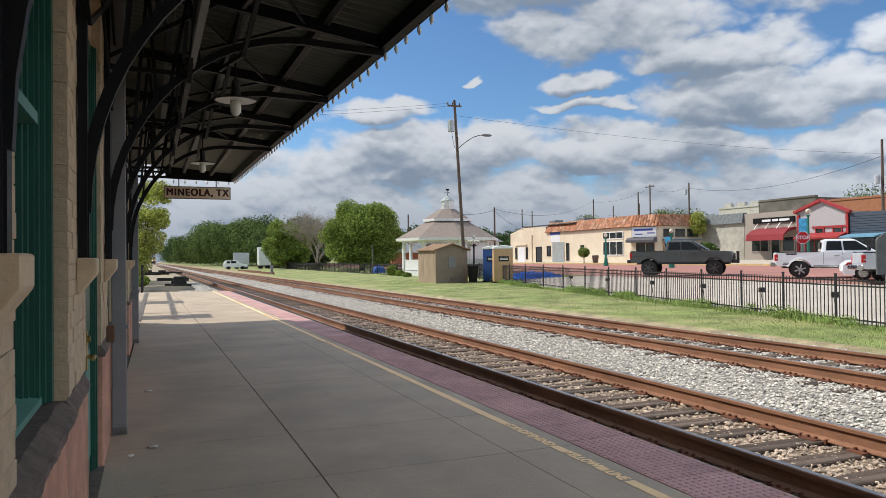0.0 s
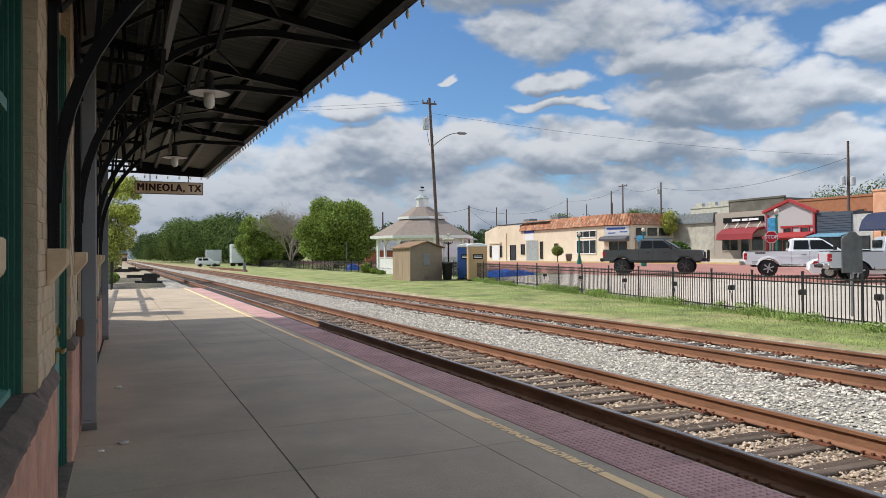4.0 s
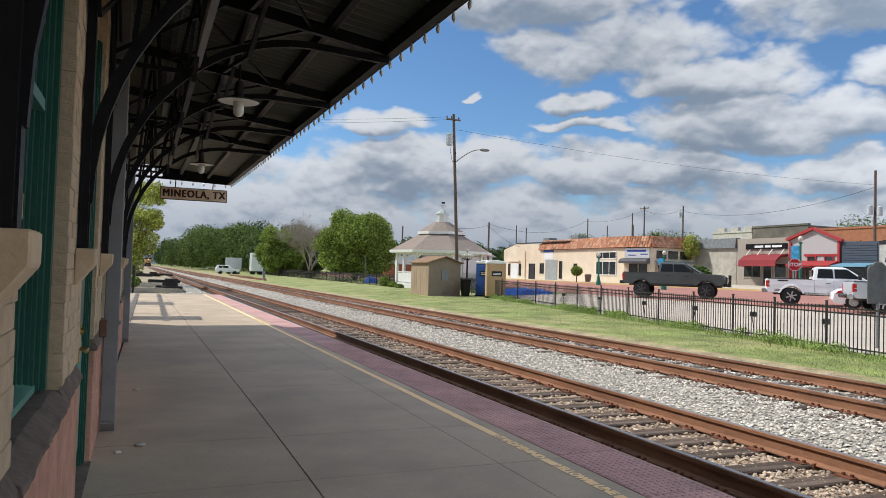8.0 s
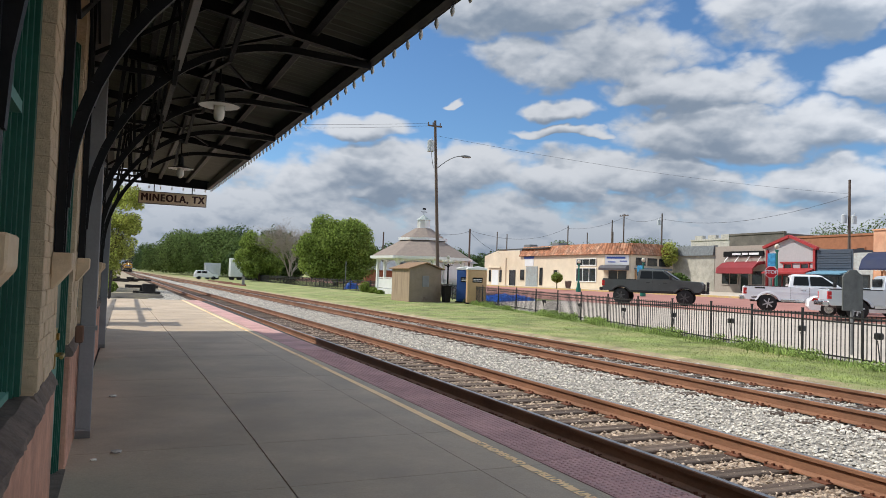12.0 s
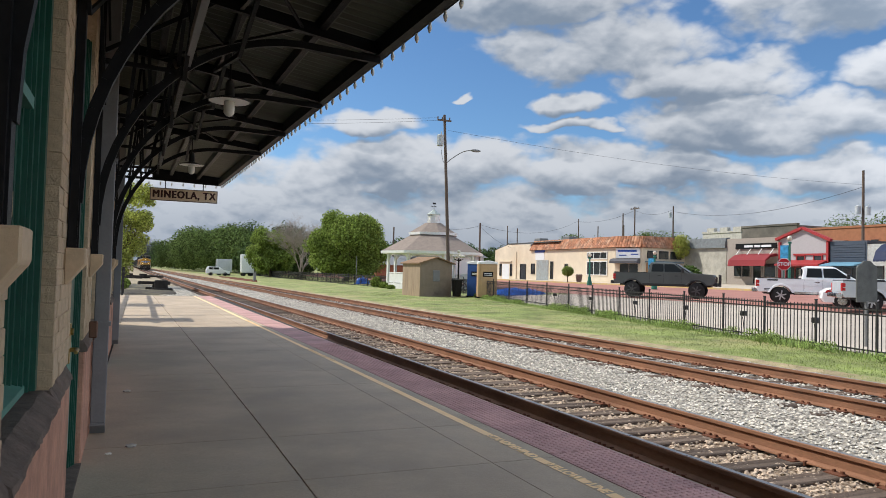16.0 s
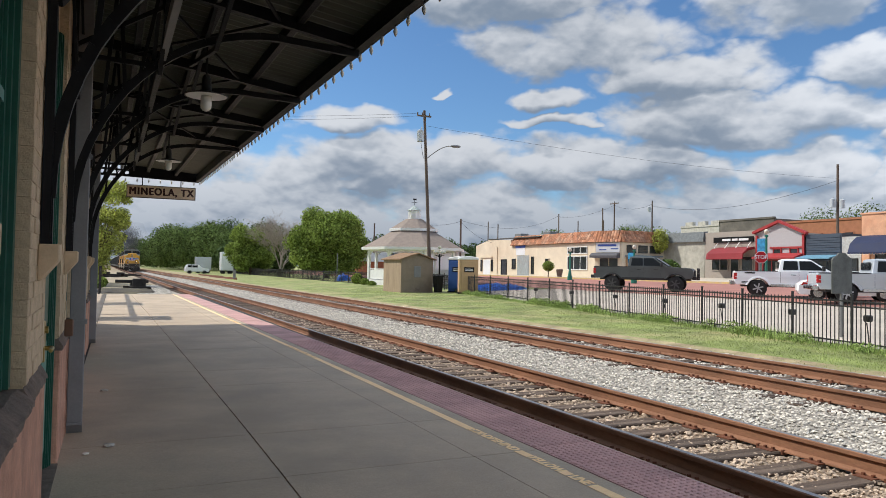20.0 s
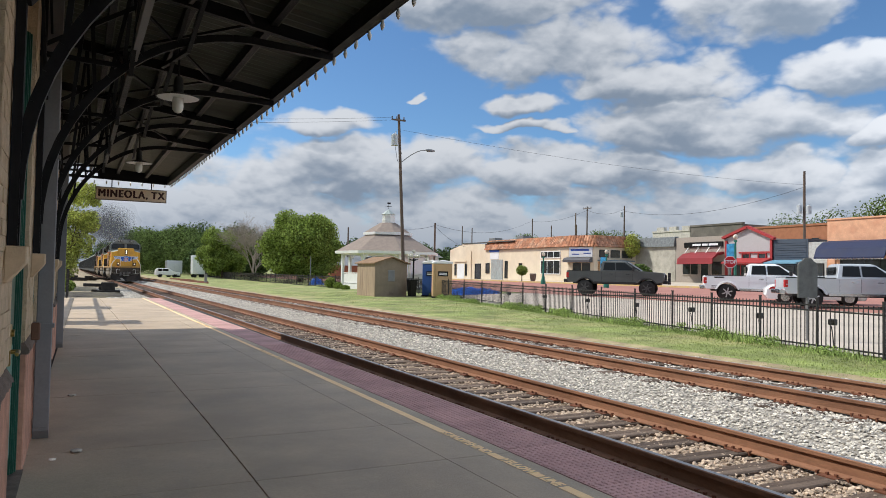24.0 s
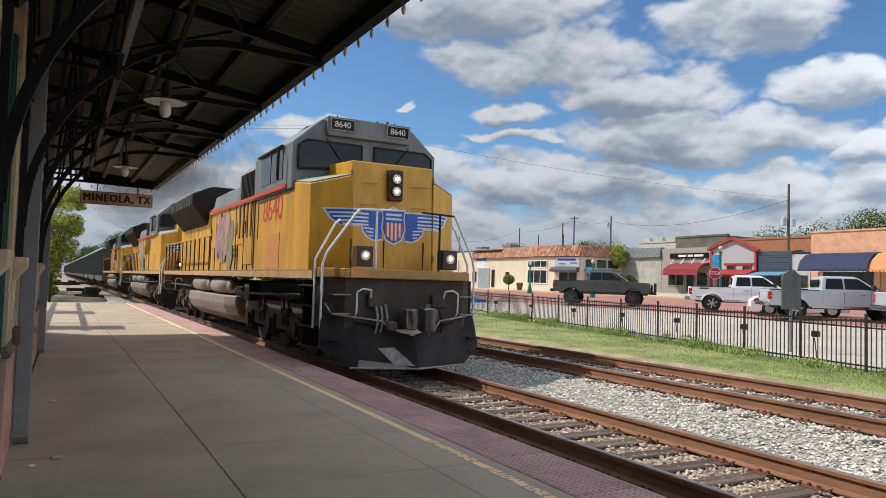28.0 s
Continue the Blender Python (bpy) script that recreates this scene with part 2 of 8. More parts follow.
M_YELLOW = mat("yellow_line_paint", (0.98, 0.67, 0.34), 0.6, var=0.08, scale=9, bump=0.15, stain=(0.80, 0.58, 0.30), stain_amt=0.4)
M_RUST = mat("rail_rust", (0.25, 0.122, 0.068), 0.75, var=0.22, scale=4, bump=0.3, bscale=50, stain=(0.10, 0.04, 0.02), stain_amt=0.5, stretch=(1, 0.3, 1))
M_RUSTD = mat("track_rust_dark", (0.15, 0.055, 0.028), 0.8, var=0.25, scale=4, bump=0.3, bscale=50)
M_RAILTOP = mat("rail_running_face", (0.36, 0.33, 0.31), 0.3, metal=0.8, var=0.1, scale=3, bump=0.05)
M_TIE = mat("tie_timber", (0.125, 0.088, 0.066), 0.9, var=0.45, scale=3, bump=1.0, bscale=24, stretch=(0.4, 5, 5), rand=0.35, stain=(0.24, 0.19, 0.15), stain_amt=0.4)
M_BALLAST = mat("ballast_stone", (0.57, 0.53, 0.465), 0.9, var=0.25, scale=8, bump=0.3, rand=0.48)
M_BALLASTB = mat("ballast_brown", (0.47, 0.37, 0.28), 0.9, var=0.3, scale=8, bump=0.3, rand=0.45)
M_BED = mat("ballast_bed", (0.33, 0.305, 0.27), 0.95, var=0.5, scale=14, bump=1.0, bscale=22)
M_BEDB = mat("ballast_bed_brown", (0.30, 0.22, 0.155), 0.95, var=0.4, scale=12, bump=1.0, bscale=20)
M_GRASS = mat("grass_ground", (0.225, 0.265, 0.085), 0.95, var=0.5, scale=0.8, bump=0.9, bscale=20, stain=(0.37, 0.33, 0.16), stain_amt=0.8)
M_BLADE = mat("grass_blades", (0.265, 0.325, 0.095), 0.8, var=0.3, scale=0.8, bump=0, rand=0.5, stain=(0.42, 0.38, 0.18), stain_amt=0.7)
M_DRY = mat("dry_verge", (0.36, 0.29, 0.17), 0.95, var=0.35, scale=1.6, bump=0.8, bscale=22, stain=(0.20, 0.235, 0.085), stain_amt=0.85)
# dark soil, with the shade past the platform put into its colour
M_SOIL_SHADED = mat("shade_darkened_soil", (0.05, 0.042, 0.033), 0.95, var=0.45, scale=1.5, bump=0.9, bscale=14, stain=(0.13, 0.115, 0.06), stain_amt=0.6)
M_DIRT = mat("dry_dirt", (0.33, 0.27, 0.19), 0.95, var=0.2, scale=1, bump=0.6, bscale=20, stain=(0.12, 0.13, 0.05), stain_amt=0.6)
M_ASPH = mat("grey_asphalt", (0.45, 0.395, 0.335), 0.9, var=0.12, scale=0.5, bump=0.2, bscale=60)
M_BRICKRD = mat("red_brick_road", (0.35, 0.165, 0.135), 0.85, var=0.15, scale=0.6, bump=0.3, bscale=30)
M_WALK = mat("sidewalk_concrete", (0.50, 0.44, 0.36), 0.85, var=0.1, scale=0.7, bump=0.2)
M_WHITE = mat("white_paint", (0.78, 0.78, 0.76), 0.45, var=0.05, scale=3, bump=0.05)

# ---- building helpers ----
def box(bm, x0, x1, y0, y1, z0, z1, m=None):
    vs = [bm.verts.new(p) for p in ((x0, y0, z0), (x1, y0, z0), (x1, y1, z0), (x0, y1, z0), (x0, y0, z1), (x1, y0, z1), (x1, y1, z1), (x0, y1, z1))]
    if m is not None:
        for v in vs:
            v.co = m @ v.co
    for f in ((3, 2, 1, 0), (4, 5, 6, 7), (0, 1, 5, 4), (1, 2, 6, 5), (2, 3, 7, 6), (3, 0, 4, 7)):
        bm.faces.new([vs[i] for i in f])
    return vs


def cyl(bm, p, q, r, r2=None, n=10, cap=True):
    """A round bar from p to q."""
    p, q = Vector(p), Vector(q)
    r2 = r if r2 is None else r2
    d = (q - p).normalized()
    a = d.orthogonal().normalized()
    b = d.cross(a)
    rings = []
    for c, rad in ((p, r), (q, r2)):
        rings.append([bm.verts.new(c + rad * (math.cos(2 * math.pi * i / n) * a + math.sin(2 * math.pi * i / n) * b)) for i in range(n)])
    for i in range(n):
        bm.faces.new((rings[0][i], rings[0][(i + 1) % n], rings[1][(i + 1) % n], rings[1][i]))
    if cap:
        bm.faces.new(rings[0][::-1]); bm.faces.new(rings[1])


def bar(bm, p, q, w, h):
    """A square bar from p to q, w wide (level) and h deep."""
    p, q = Vector(p), Vector(q)
    d = (q - p).normalized()
    s = d.cross(Vector((0, 0, 1)))
    s = s.normalized() if s.length > 1e-4 else Vector((1, 0, 0))
    u = s.cross(d)
    vs = [bm.verts.new(c + i * s * w / 2 + j * u * h / 2) for c in (p, q) for i, j in ((-1, -1), (1, -1), (1, 1), (-1, 1))]
    for f in ((3, 2, 1, 0), (4, 5, 6, 7), (0, 1, 5, 4), (1, 2, 6, 5), (2, 3, 7, 6), (3, 0, 4, 7)):
        bm.faces.new([vs[i] for i in f])


def prism(bm, pts, axis, a, b):
    """A polygon of 2D points extruded along an axis from a to b."""
    def put(u, v, w):
        return {"x": (w, u, v), "y": (u, w, v), "z": (u, v, w)}[axis]
    lo = [bm.verts.new(put(u, v, a)) for u, v in pts]
    hi = [bm.verts.new(put(u, v, b)) for u, v in pts]
    n = len(pts)
    bm.faces.new(lo[::-1]); bm.faces.new(hi)
    for i in range(n):
        bm.faces.new((lo[i], lo[(i + 1) % n], hi[(i + 1) % n], hi[i]))


def loft(bm, rings, closed=True, caps=True):
    """Skin over rings of equally many points."""
    vr = [[bm.verts.new(p) for p in r] for r in rings]
    n = len(vr[0])
    for a, b in zip(vr, vr[1:]):
        for i in range(n if closed else n - 1):
            bm.faces.new((a[i], a[(i + 1) % n], b[(i + 1) % n], b[i]))
    if caps:
        bm.faces.new(vr[0][::-1]); bm.faces.new(vr[-1])


def tube(bm, pts, r, n=6):
    """A round bent bar through points."""
    pts = [Vector(p) for p in pts]
    rings = []
    for i, p in enumerate(pts):
        d = (pts[min(i + 1, len(pts) - 1)] - pts[max(i - 1, 0)]).normalized()
        up = Vector((0, 0, 1)) if abs(d.z) < 0.95 else Vector((1, 0, 0))
        a = d.cross(up).normalized()
        c = a.cross(d)
        rings.append([p + r * (math.cos(6.2832 * k / n) * a + math.sin(6.2832 * k / n) * c) for k in range(n)])
    loft(bm, rings)


def mesh_of(bm, material, name="m", bevel=0.0, smooth=False):
    if bevel:
        bmesh.ops.bevel(bm, geom=[e for e in bm.edges], offset=bevel, segments=1, profile=0.5, affect="EDGES", clamp_overlap=True)
    bmesh.ops.recalc_face_normals(bm, faces=bm.faces)
    me = bpy.data.meshes.new(name)
    bm.to_mesh(me)
    bm.free()
    for k in material if isinstance(material, (list, tuple)) else (material,):
        me.materials.append(k)
    if smooth:
        for p in me.polygons:
            p.use_smooth = True
    return me


def part(name, bm, material, parent=None, label="", bevel=0.0, smooth=False, at=None):
    ob = new(name, mesh_of(bm, material, name, bevel, smooth))
    if parent is not None:
        ob.parent = parent
    if at is not None:
        ob.matrix_basis = at
    if label:
        tagged(ob, label)
    return ob


def thing(name, label, category, m=None, group="", kind=""):
    ob = new(name)
    ob.empty_display_size = 0.2
    if m is not None:
        ob.matrix_basis = m
    return tagged(ob, label, category, group, kind)


def quick(name, verts, faces, material, parent=None, smooth=False):
    me = bpy.data.meshes.new(name)
    me.from_pydata(verts, [], faces)
    me.materials.append(material)
    if smooth:
        for p in me.polygons:
            p.use_smooth = True
    ob = new(name, me)
    if parent is not None:
        ob.parent = parent
    return ob


def B():
    return bmesh.new()


def bend(y):
    """How far the line and the platform swing to the left with distance."""
    return -0.0155 * (y - 5) ** 2 / (y + 1) if y > 5 else 0.0


def lettering(name, text, size, m, material, parent=None, depth=0.004, spacing=1.0, align="CENTER", bold=0.0):
    cu = bpy.data.curves.new(name, "FONT")
    cu.body, cu.size, cu.extrude, cu.align_x, cu.align_y, cu.space_character, cu.offset = text, size, depth, align, "CENTER", spacing, bold
    tmp = bpy.data.objects.new(name, cu)
    scene.collection.objects.link(tmp)
    dg = bpy.context.evaluated_depsgraph_get()
    me = bpy.data.meshes.new_from_object(tmp.evaluated_get(dg))
    bpy.data.objects.remove(tmp)
    me.materials.clear()
    me.materials.append(material)
    ob = new(name, me)
    if parent is not None:
        ob.parent = parent
    ob.matrix_basis = m
    return ob


rng = random.Random(7)

# ---- ground ----
RAILS = (0.0, 1.507, 3.582, 5.18)      # x of the four rails
TOP = (0.0, 0.0, 0.177, 0.177)         # their running height
PLAT = 0.093                           # platform surface


def street_z(x):
    return 0.12 + max(0.0, min(x, 56.0) - 14.0) * 0.027


def build_ground():
    xs = [-2500, -300, -60, -20, -8, -4, -1.6, -0.86, -0.7, 2.2, 2.75, 3.0, 5.75, 6.5, 9, 14, 25, 40, 56, 90, 300, 2500]
    zs = [-0.05] * 7 + [-0.1, -0.215, -0.215, -0.10, -0.03, -0.03, 0.08, 0.11, 0.12, street_z(25), street_z(40), street_z(56), 1.6, 2.5, 6]
    ys = [-400, -60, -20, 0, 20, 40, 60, 80, 110, 150, 200, 260, 330, 400, 500, 600, 900, 2500]
    verts, faces, mats = [], [], []
    for y in ys:
        for x, z in zip(xs, zs):
            verts.append((x + (bend(min(y, 600)) if -20 < x < 25 else 0), y, z))
    n = len(xs)
    for j in range(len(ys) - 1):
        y_at = ys[j]
        for i in range(n - 1):
            faces.append((j * n + i, j * n + i + 1, (j + 1) * n + i + 1, (j + 1) * n + i))
            xm = (xs[i] + xs[i + 1]) / 2
            mats.append(4 if 5.8 < xm < (9.5 if y_at > 75 else 6.6) else 2 if -0.8 < xm < 2.3 else 3 if -1 < xm < 5.8 else 1 if -12 < xm < 0 else 0)
    ob = quick("ground", verts, faces, M_GRASS)
    for k in (M_DIRT, M_BEDB, M_BED, M_DRY):
        ob.data.materials.append(k)
    for p, k in zip(ob.data.polygons, mats):
        p.material_index = k
    tagged(ob, "mown grass, dry dirt and ballast beside the line", "ground", kind="structure")


build_ground()


def strip(name, label, category, material, xs, y0, y1, lift, thick=0.0):
    """A paved sheet that follows the rising street."""
    bm = B()
    verts = []
    for y in (y0, y1):
        verts.append([bm.verts.new((x, y, street_z(x) + lift)) for x in xs])
    for i in range(len(xs) - 1):
        bm.faces.new((verts[0][i], verts[0][i + 1], verts[1][i + 1], verts[1][i]))
    return tagged(part(name, bm, material), label, category, kind="structure")


def build_lot():
    """The lot starts just behind the slanting fence."""
    bm = B()
    rows = []
    for y in (-60, -20, 0, 12, 24, 36, 41):
        x0 = 9.3 + (y - 11.2) * 0.193 + 0.25
        rows.append([bm.verts.new((x0 + (23.0 - x0) * k / 4, y, street_z(x0 + (23.0 - x0) * k / 4) + 0.02)) for k in range(5)])
    for a, b in zip(rows, rows[1:]):
        for k in range(4):
            bm.faces.new((a[k], a[k + 1], b[k + 1], b[k]))
    tagged(part("parking_lot", bm, M_ASPH), "worn grey asphalt parking lot behind the iron fence", "parking lot", kind="structure")


build_lot()
strip("road", "red brick paved street with parking bays", "road", M_BRICKRD, [22.6, 26, 32, 38.8], -60, 160, 0.035)
strip("sidewalk", "pale concrete sidewalk before the shops", "sidewalk", M_WALK, [38.8, 42, 48, 60], -60, 160, 0.16)


def build_kerb():
    bm = B()
    for k in range(60):
        box(bm, 38.6, 38.85, -50 + k * 3.3, -50 + k * 3.3 + 3.28, street_z(38.7), street_z(38.7) + 0.18)
    tagged(part("kerb", bm, mat("yellow_kerb", (0.55, 0.40, 0.16), 0.8, stain=(0.4, 0.36, 0.3), stain_amt=0.7)), "faded yellow painted concrete kerb", "kerb", kind="structure")


build_kerb()

# ---- platform ----
platform = thing("platform", "station platform of grey concrete slabs", "platform", kind="structure")
bm = B()
box(bm, -14, -0.79, -12, 38.0, -0.3, PLAT - 0.022)
part("base", bm, M_JOINT, platform)
for k in range(25):
    bm = B()
    box(bm, -0.80, -0.775, -12 + 2 * k, -10.003 + 2 * k, -0.3, PLAT - 0.002)
    part("edge", bm, M_CONC, platform, "concrete platform edge beside the rail")


def build_platform():
    cols = [(-4.99, -3.496), (-3.484, -1.983), (-1.977, -1.610), (-1.522, -1.392)]
    rows = [(-3.04 + 1.353 * k, -3.04 + 1.353 * k + 1.349) for k in range(31)]
    rows = [(-11.9, -3.044)] + rows[:30] + [(rows[30][0], 38.0)]
    for k in range(14):
        bm = B()
        box(bm, -13.9, -5.0, 19.1 + k * 1.353, min(19.1 + k * 1.353 + 1.349, 38), PLAT - 0.02, PLAT)
        part("slab", bm, M_CONC, platform)
    for x0, x1 in cols:
        for k, (a, b) in enumerate(rows):
            bm = B()
            vs = box(bm, x0, x1, a, min(b, 38), PLAT - 0.02, PLAT + 0.0008 * ((k * 7) % 3))
            part("slab", bm, M_CONC, platform)
    # the yellow line stops where the warning is stencilled
    zones = [5.03 + 7.4 * k for k in range(-1, 4)]
    y = -11.8
    for c in zones + [99]:
        end = min(c - 0.93, 37.9)
        while y < end - 0.01:
            q = min(y + 2.7, end)
            bm = B()
            box(bm, -1.608, -1.524, y + 0.002, q, PLAT - 0.02, PLAT + 0.003)
            part("yellow_line", bm, M_YELLOW, platform, "worn yellow safety line")
            y = q
        y = c + 0.92
    for c in zones:
        bm = B()
        box(bm, -1.608, -1.524, c - 0.928, c + 0.918, PLAT - 0.02, PLAT + 0.0005)
        part("slab", bm, M_CONC, platform)
        for y0, y1 in ((0.07, -0.12), (-0.56, -0.66)):
            bm = B()
            box(bm, -1.605, -1.527, c + y1, c + y0, PLAT, PLAT + 0.003)
            part("yellow_line", bm, M_YELLOW, platform)
        for word, off, k in (("STAND", 0.73, 1.0), ("BEHIND", 0.32, 1.18), ("YELLOW", -0.34, 1.02), ("LINE", -0.79, 0.98)):
            lettering("line_lettering", word, 0.118, pose(-1.566, c + off, PLAT + 0.002, 0, 0, -90) @ Matrix.Diagonal((k * 0.92, 1, 1, 1)), M_YELLOW, platform, 0.001, 1.0, bold=0.005)
    # tactile panels with rows of small domes
    L = 0.566
    verts, faces = [], []
    for k in range(84):
        y0 = 4.04 - 24 * L + k * L
        bm = B()
        gap = 0.008 if k % 5 in (0, 1, 3) else 0.0025
        box(bm, -1.386, -0.802, y0 + gap, y0 + L - gap, PLAT - 0.02, PLAT + 0.004)
        if -1 < y0 < 14:
            for i in range(10):
                for j in range(10):
                    cx, cy = -1.386 + 0.03 + i * 0.058, y0 + 0.03 + j * 0.0562
                    r, h = 0.014, 0.0065
                    lo = [bm.verts.new((cx + r * a, cy + r * b, PLAT + 0.004)) for a, b in ((-1, -1), (1, -1), (1, 1), (-1, 1))]
                    hi = [bm.verts.new((cx + 0.55 * r * a, cy + 0.55 * r * b, PLAT + 0.004 + h)) for a, b in ((-1, -1), (1, -1), (1, 1), (-1, 1))]
                    bm.faces.new(hi)
                    for q in range(4):
                        bm.faces.new((lo[q], lo[(q + 1) % 4], hi[(q + 1) % 4], hi[q]))
        part("tactile_panel", bm, M_TACT, platform, "brick-red tactile panel with domes" if k == 0 else "")


build_platform()
for ob in platform.children:
    # the platform follows the line
    if ob.name.startswith("line_lettering"):
        ob.matrix_basis.translation.x += bend(ob.matrix_basis.translation.y)
    elif ob.name != "base":
        for v in ob.data.vertices:
            if v.co.x > -4.2:
                v.co.x += bend(v.co.y)

# ---- tracks ----
def rail_mesh(x, top, y0, y1, mats):
    """One rail: broad foot, thin web, rounded head."""
    prof = [(-0.075, -0.178), (0.075, -0.178), (0.075, -0.166), (0.014, -0.145), (0.011, -0.05), (0.036, -0.04), (0.037, -0.008), (0.028, 0.0), (-0.028, 0.0), (-0.037, -0.008), (-0.036, -0.04), (-0.011, -0.05), (-0.014, -0.145), (-0.075, -0.166)]
    ys = [y for y in (-40, 0, 5, 8, 12, 16, 22, 30, 40, 50, 60, 80, 100, 130, 160, 200, 240, 290, 350, 420, 500, 620) if y0 <= y <= y1]
    bm = B()
    loft(bm, [[(x + bend(y) + u, y, top + v) for u, v in prof] for y in ys])
    bm.faces.ensure_lookup_table()
    bm.normal_update()
    for f in bm.faces:
        if abs(f.normal.z) > 0.9 and f.calc_center_median().z > top - 0.01:
            f.material_index = 1
    return bm


STONE = [(1, 0, 0), (0, 1, 0), (-1, 0, 0), (0, -1, 0), (0.1, 0.1, 0.8), (0.5, 0.5, 0.45), (-0.55, 0.5, 0.4), (-0.5, -0.5, 0.5), (0.55, -0.5, 0.4)]
STONE_F = [(0, 1, 5), (1, 2, 6), (2, 3, 7), (3, 0, 8), (5, 4, 8), (5, 6, 4), (6, 7, 4), (7, 8, 4), (0, 5, 8), (1, 6, 5), (2, 7, 6), (3, 8, 7)]


def stones(name, label, material, spots, parent=None):
    """Loose stones: x, y, z, size."""
    verts, faces = [], []
    base = np.array(STONE)
    r = np.random.default_rng(3)
    for x, y, z, s in spots:
        a = r.uniform(0, 6.28)
        sc = np.array([s * r.uniform(0.7, 1.2), s * r.uniform(0.7, 1.2), s * r.uniform(0.6, 1.1)])
        p = base * r.uniform(0.75, 1.15, (9, 1)) * sc
        tilt = r.uniform(-0.5, 0.5)
        ca, sa, ct, st = math.cos(a), math.sin(a), math.cos(tilt), math.sin(tilt)
        px, pz = p[:, 0] * ct + p[:, 2] * st, -p[:, 0] * st + p[:, 2] * ct
        q = np.stack([px * ca - p[:, 1] * sa + x, px * sa + p[:, 1] * ca + y, pz + z], 1)
        n = len(verts)
        verts.extend(q.tolist())
        faces.extend([(i + n, j + n, k + n) for i, j, k in STONE_F])
    ob = quick(name, verts, faces, material, parent)
    return tagged(ob, label, "ballast", kind="stuff")


def build_tracks():
    for n, (ra, rb) in enumerate(((0, 1), (2, 3))):
        xa, xb, top = RAILS[ra], RAILS[rb], TOP[ra]
        mid = (xa + xb) / 2
        tr = thing("railway_track", ("main" if n == 0 else "second") + " railway track with rusty rails on timber ties", "track", group="railway tracks", kind="structure")
        for x in (xa, xb):
            part("rail", rail_mesh(x, top, -40, 620, None), [M_RUST, M_RAILTOP], tr, "rusty steel rail")
        bm = B()
        vs = box(bm, -1.3, 1.3, -0.115, 0.115, -0.17, 0)
        bmesh.ops.bevel(bm, geom=list(bm.edges), offset=0.012, segments=1, affect="EDGES")
        tie = mesh_of(bm, M_TIE, "tie")
        sp = 0.52
        far = B()
        for k in range(-12, 640):
            y = k * sp
            if k < 92 and k > -3:
                ob = new("tie", tie)
                ob.parent = tr
                ob.matrix_basis = pose(mid + bend(y) + rng.uniform(-0.05, 0.05), y + rng.uniform(-0.03, 0.03), top - 0.178 + rng.uniform(-0.006, 0.002), 0, 0, rng.uniform(-1.2, 1.2))
            elif k < 560:
                box(far, mid - 1.3 + bend(y), mid + 1.3 + bend(y), y - 0.115, y + 0.115, top - 0.35, top - 0.182)
        part("far_ties", far, M_TIE, tr)
        # tie plates, spikes and rail anchors
        bm = B()
        for k in range(-2, 110):
            y = k * sp
            for x in (xa + bend(y), xb + bend(y)):
                box(bm, x - 0.17, x + 0.17, y - 0.09, y + 0.09, top - 0.181, top - 0.168)
                for dx in (-0.095, 0.095):
                    for dy in (-0.05, 0.04):
                        box(bm, x + dx - 0.014, x + dx + 0.014, y + dy - 0.011, y + dy + 0.011, top - 0.17, top - 0.145)
                if k % 2 == 0:
                    for dy in (-0.15, 0.15):
                        box(bm, x - 0.09, x + 0.09, y + dy - 0.010, y + dy + 0.010, top - 0.2, top - 0.155)
        part("fastenings", bm, M_RUSTD, tr, "spikes, plates and rail anchors")
    r = np.random.default_rng(11)
    def field(x0, x1, y0, y1, n, zf, s0, s1):
        xs, ys = r.uniform(x0, x1, n), y0 + (y1 - y0) * r.uniform(0, 1, n) ** 1.4
        return [(x + bend(y), y, zf(x) + r.uniform(-0.008, 0.022), r.uniform(s0, s1)) for x, y in zip(xs, ys)]
    def prof(x):
        return float(np.interp(x, [-0.7, 2.2, 2.75, 3.0, 5.75, 6.3], [-0.215, -0.215, -0.10, -0.03, -0.03, 0.07]))
    stones("pale_ballast", "pale grey crushed stone ballast between the tracks", M_BALLAST, field(1.66, 3.44, 2, 46, 50000, prof, 0.015, 0.034) + field(1.66, 3.44, 44, 95, 9000, prof, 0.03, 0.055) + field(-3.0, -0.9, 38.2, 60, 5000, lambda x: -0.06, 0.02, 0.05))
    stones("brown_ballast", "rust-stained ballast stones between the ties", M_BALLASTB, field(0.08, 1.44, 2, 28, 13000, lambda x: -0.214, 0.014, 0.036) + field(-0.72, -0.08, 2, 26, 2500, lambda x: -0.214, 0.014, 0.036))
    stones("side_ballast", "pale ballast around the second track", M_BALLAST, field(3.65, 5.1, 2, 40, 11000, prof, 0.016, 0.036) + field(5.25, 6.1, 2, 40, 6000, prof, 0.016, 0.034))


build_tracks()

# ---- depot ----
PIER = -4.96        # front of the brick piers
WALL = -5.02        # wall between the piers
BAYS = [1.85 + 2.28 * k for k in range(-4, 7)]
EDGE_X, EDGE_Z, END_Y = -2.545, 3.60, 20.0
WALL_Z = 4.08


def edge_z(y):
    """The outer edge climbs a little along the platform."""
    return EDGE_Z + 0.012 * (y - 5)


def roof_z(x, y=5.0):
    e = edge_z(y) + 0.10
    return e + (EDGE_X - x) / (EDGE_X - WALL) * (WALL_Z - e)


depot = thing("depot", "brick depot with cream upper piers and salmon base", "station building", kind="structure")
TURN = pose(-5, 4, 0, 0, 0, 0.46) @ pose(5, -4, 0)    # the depot stands a little askew to the line
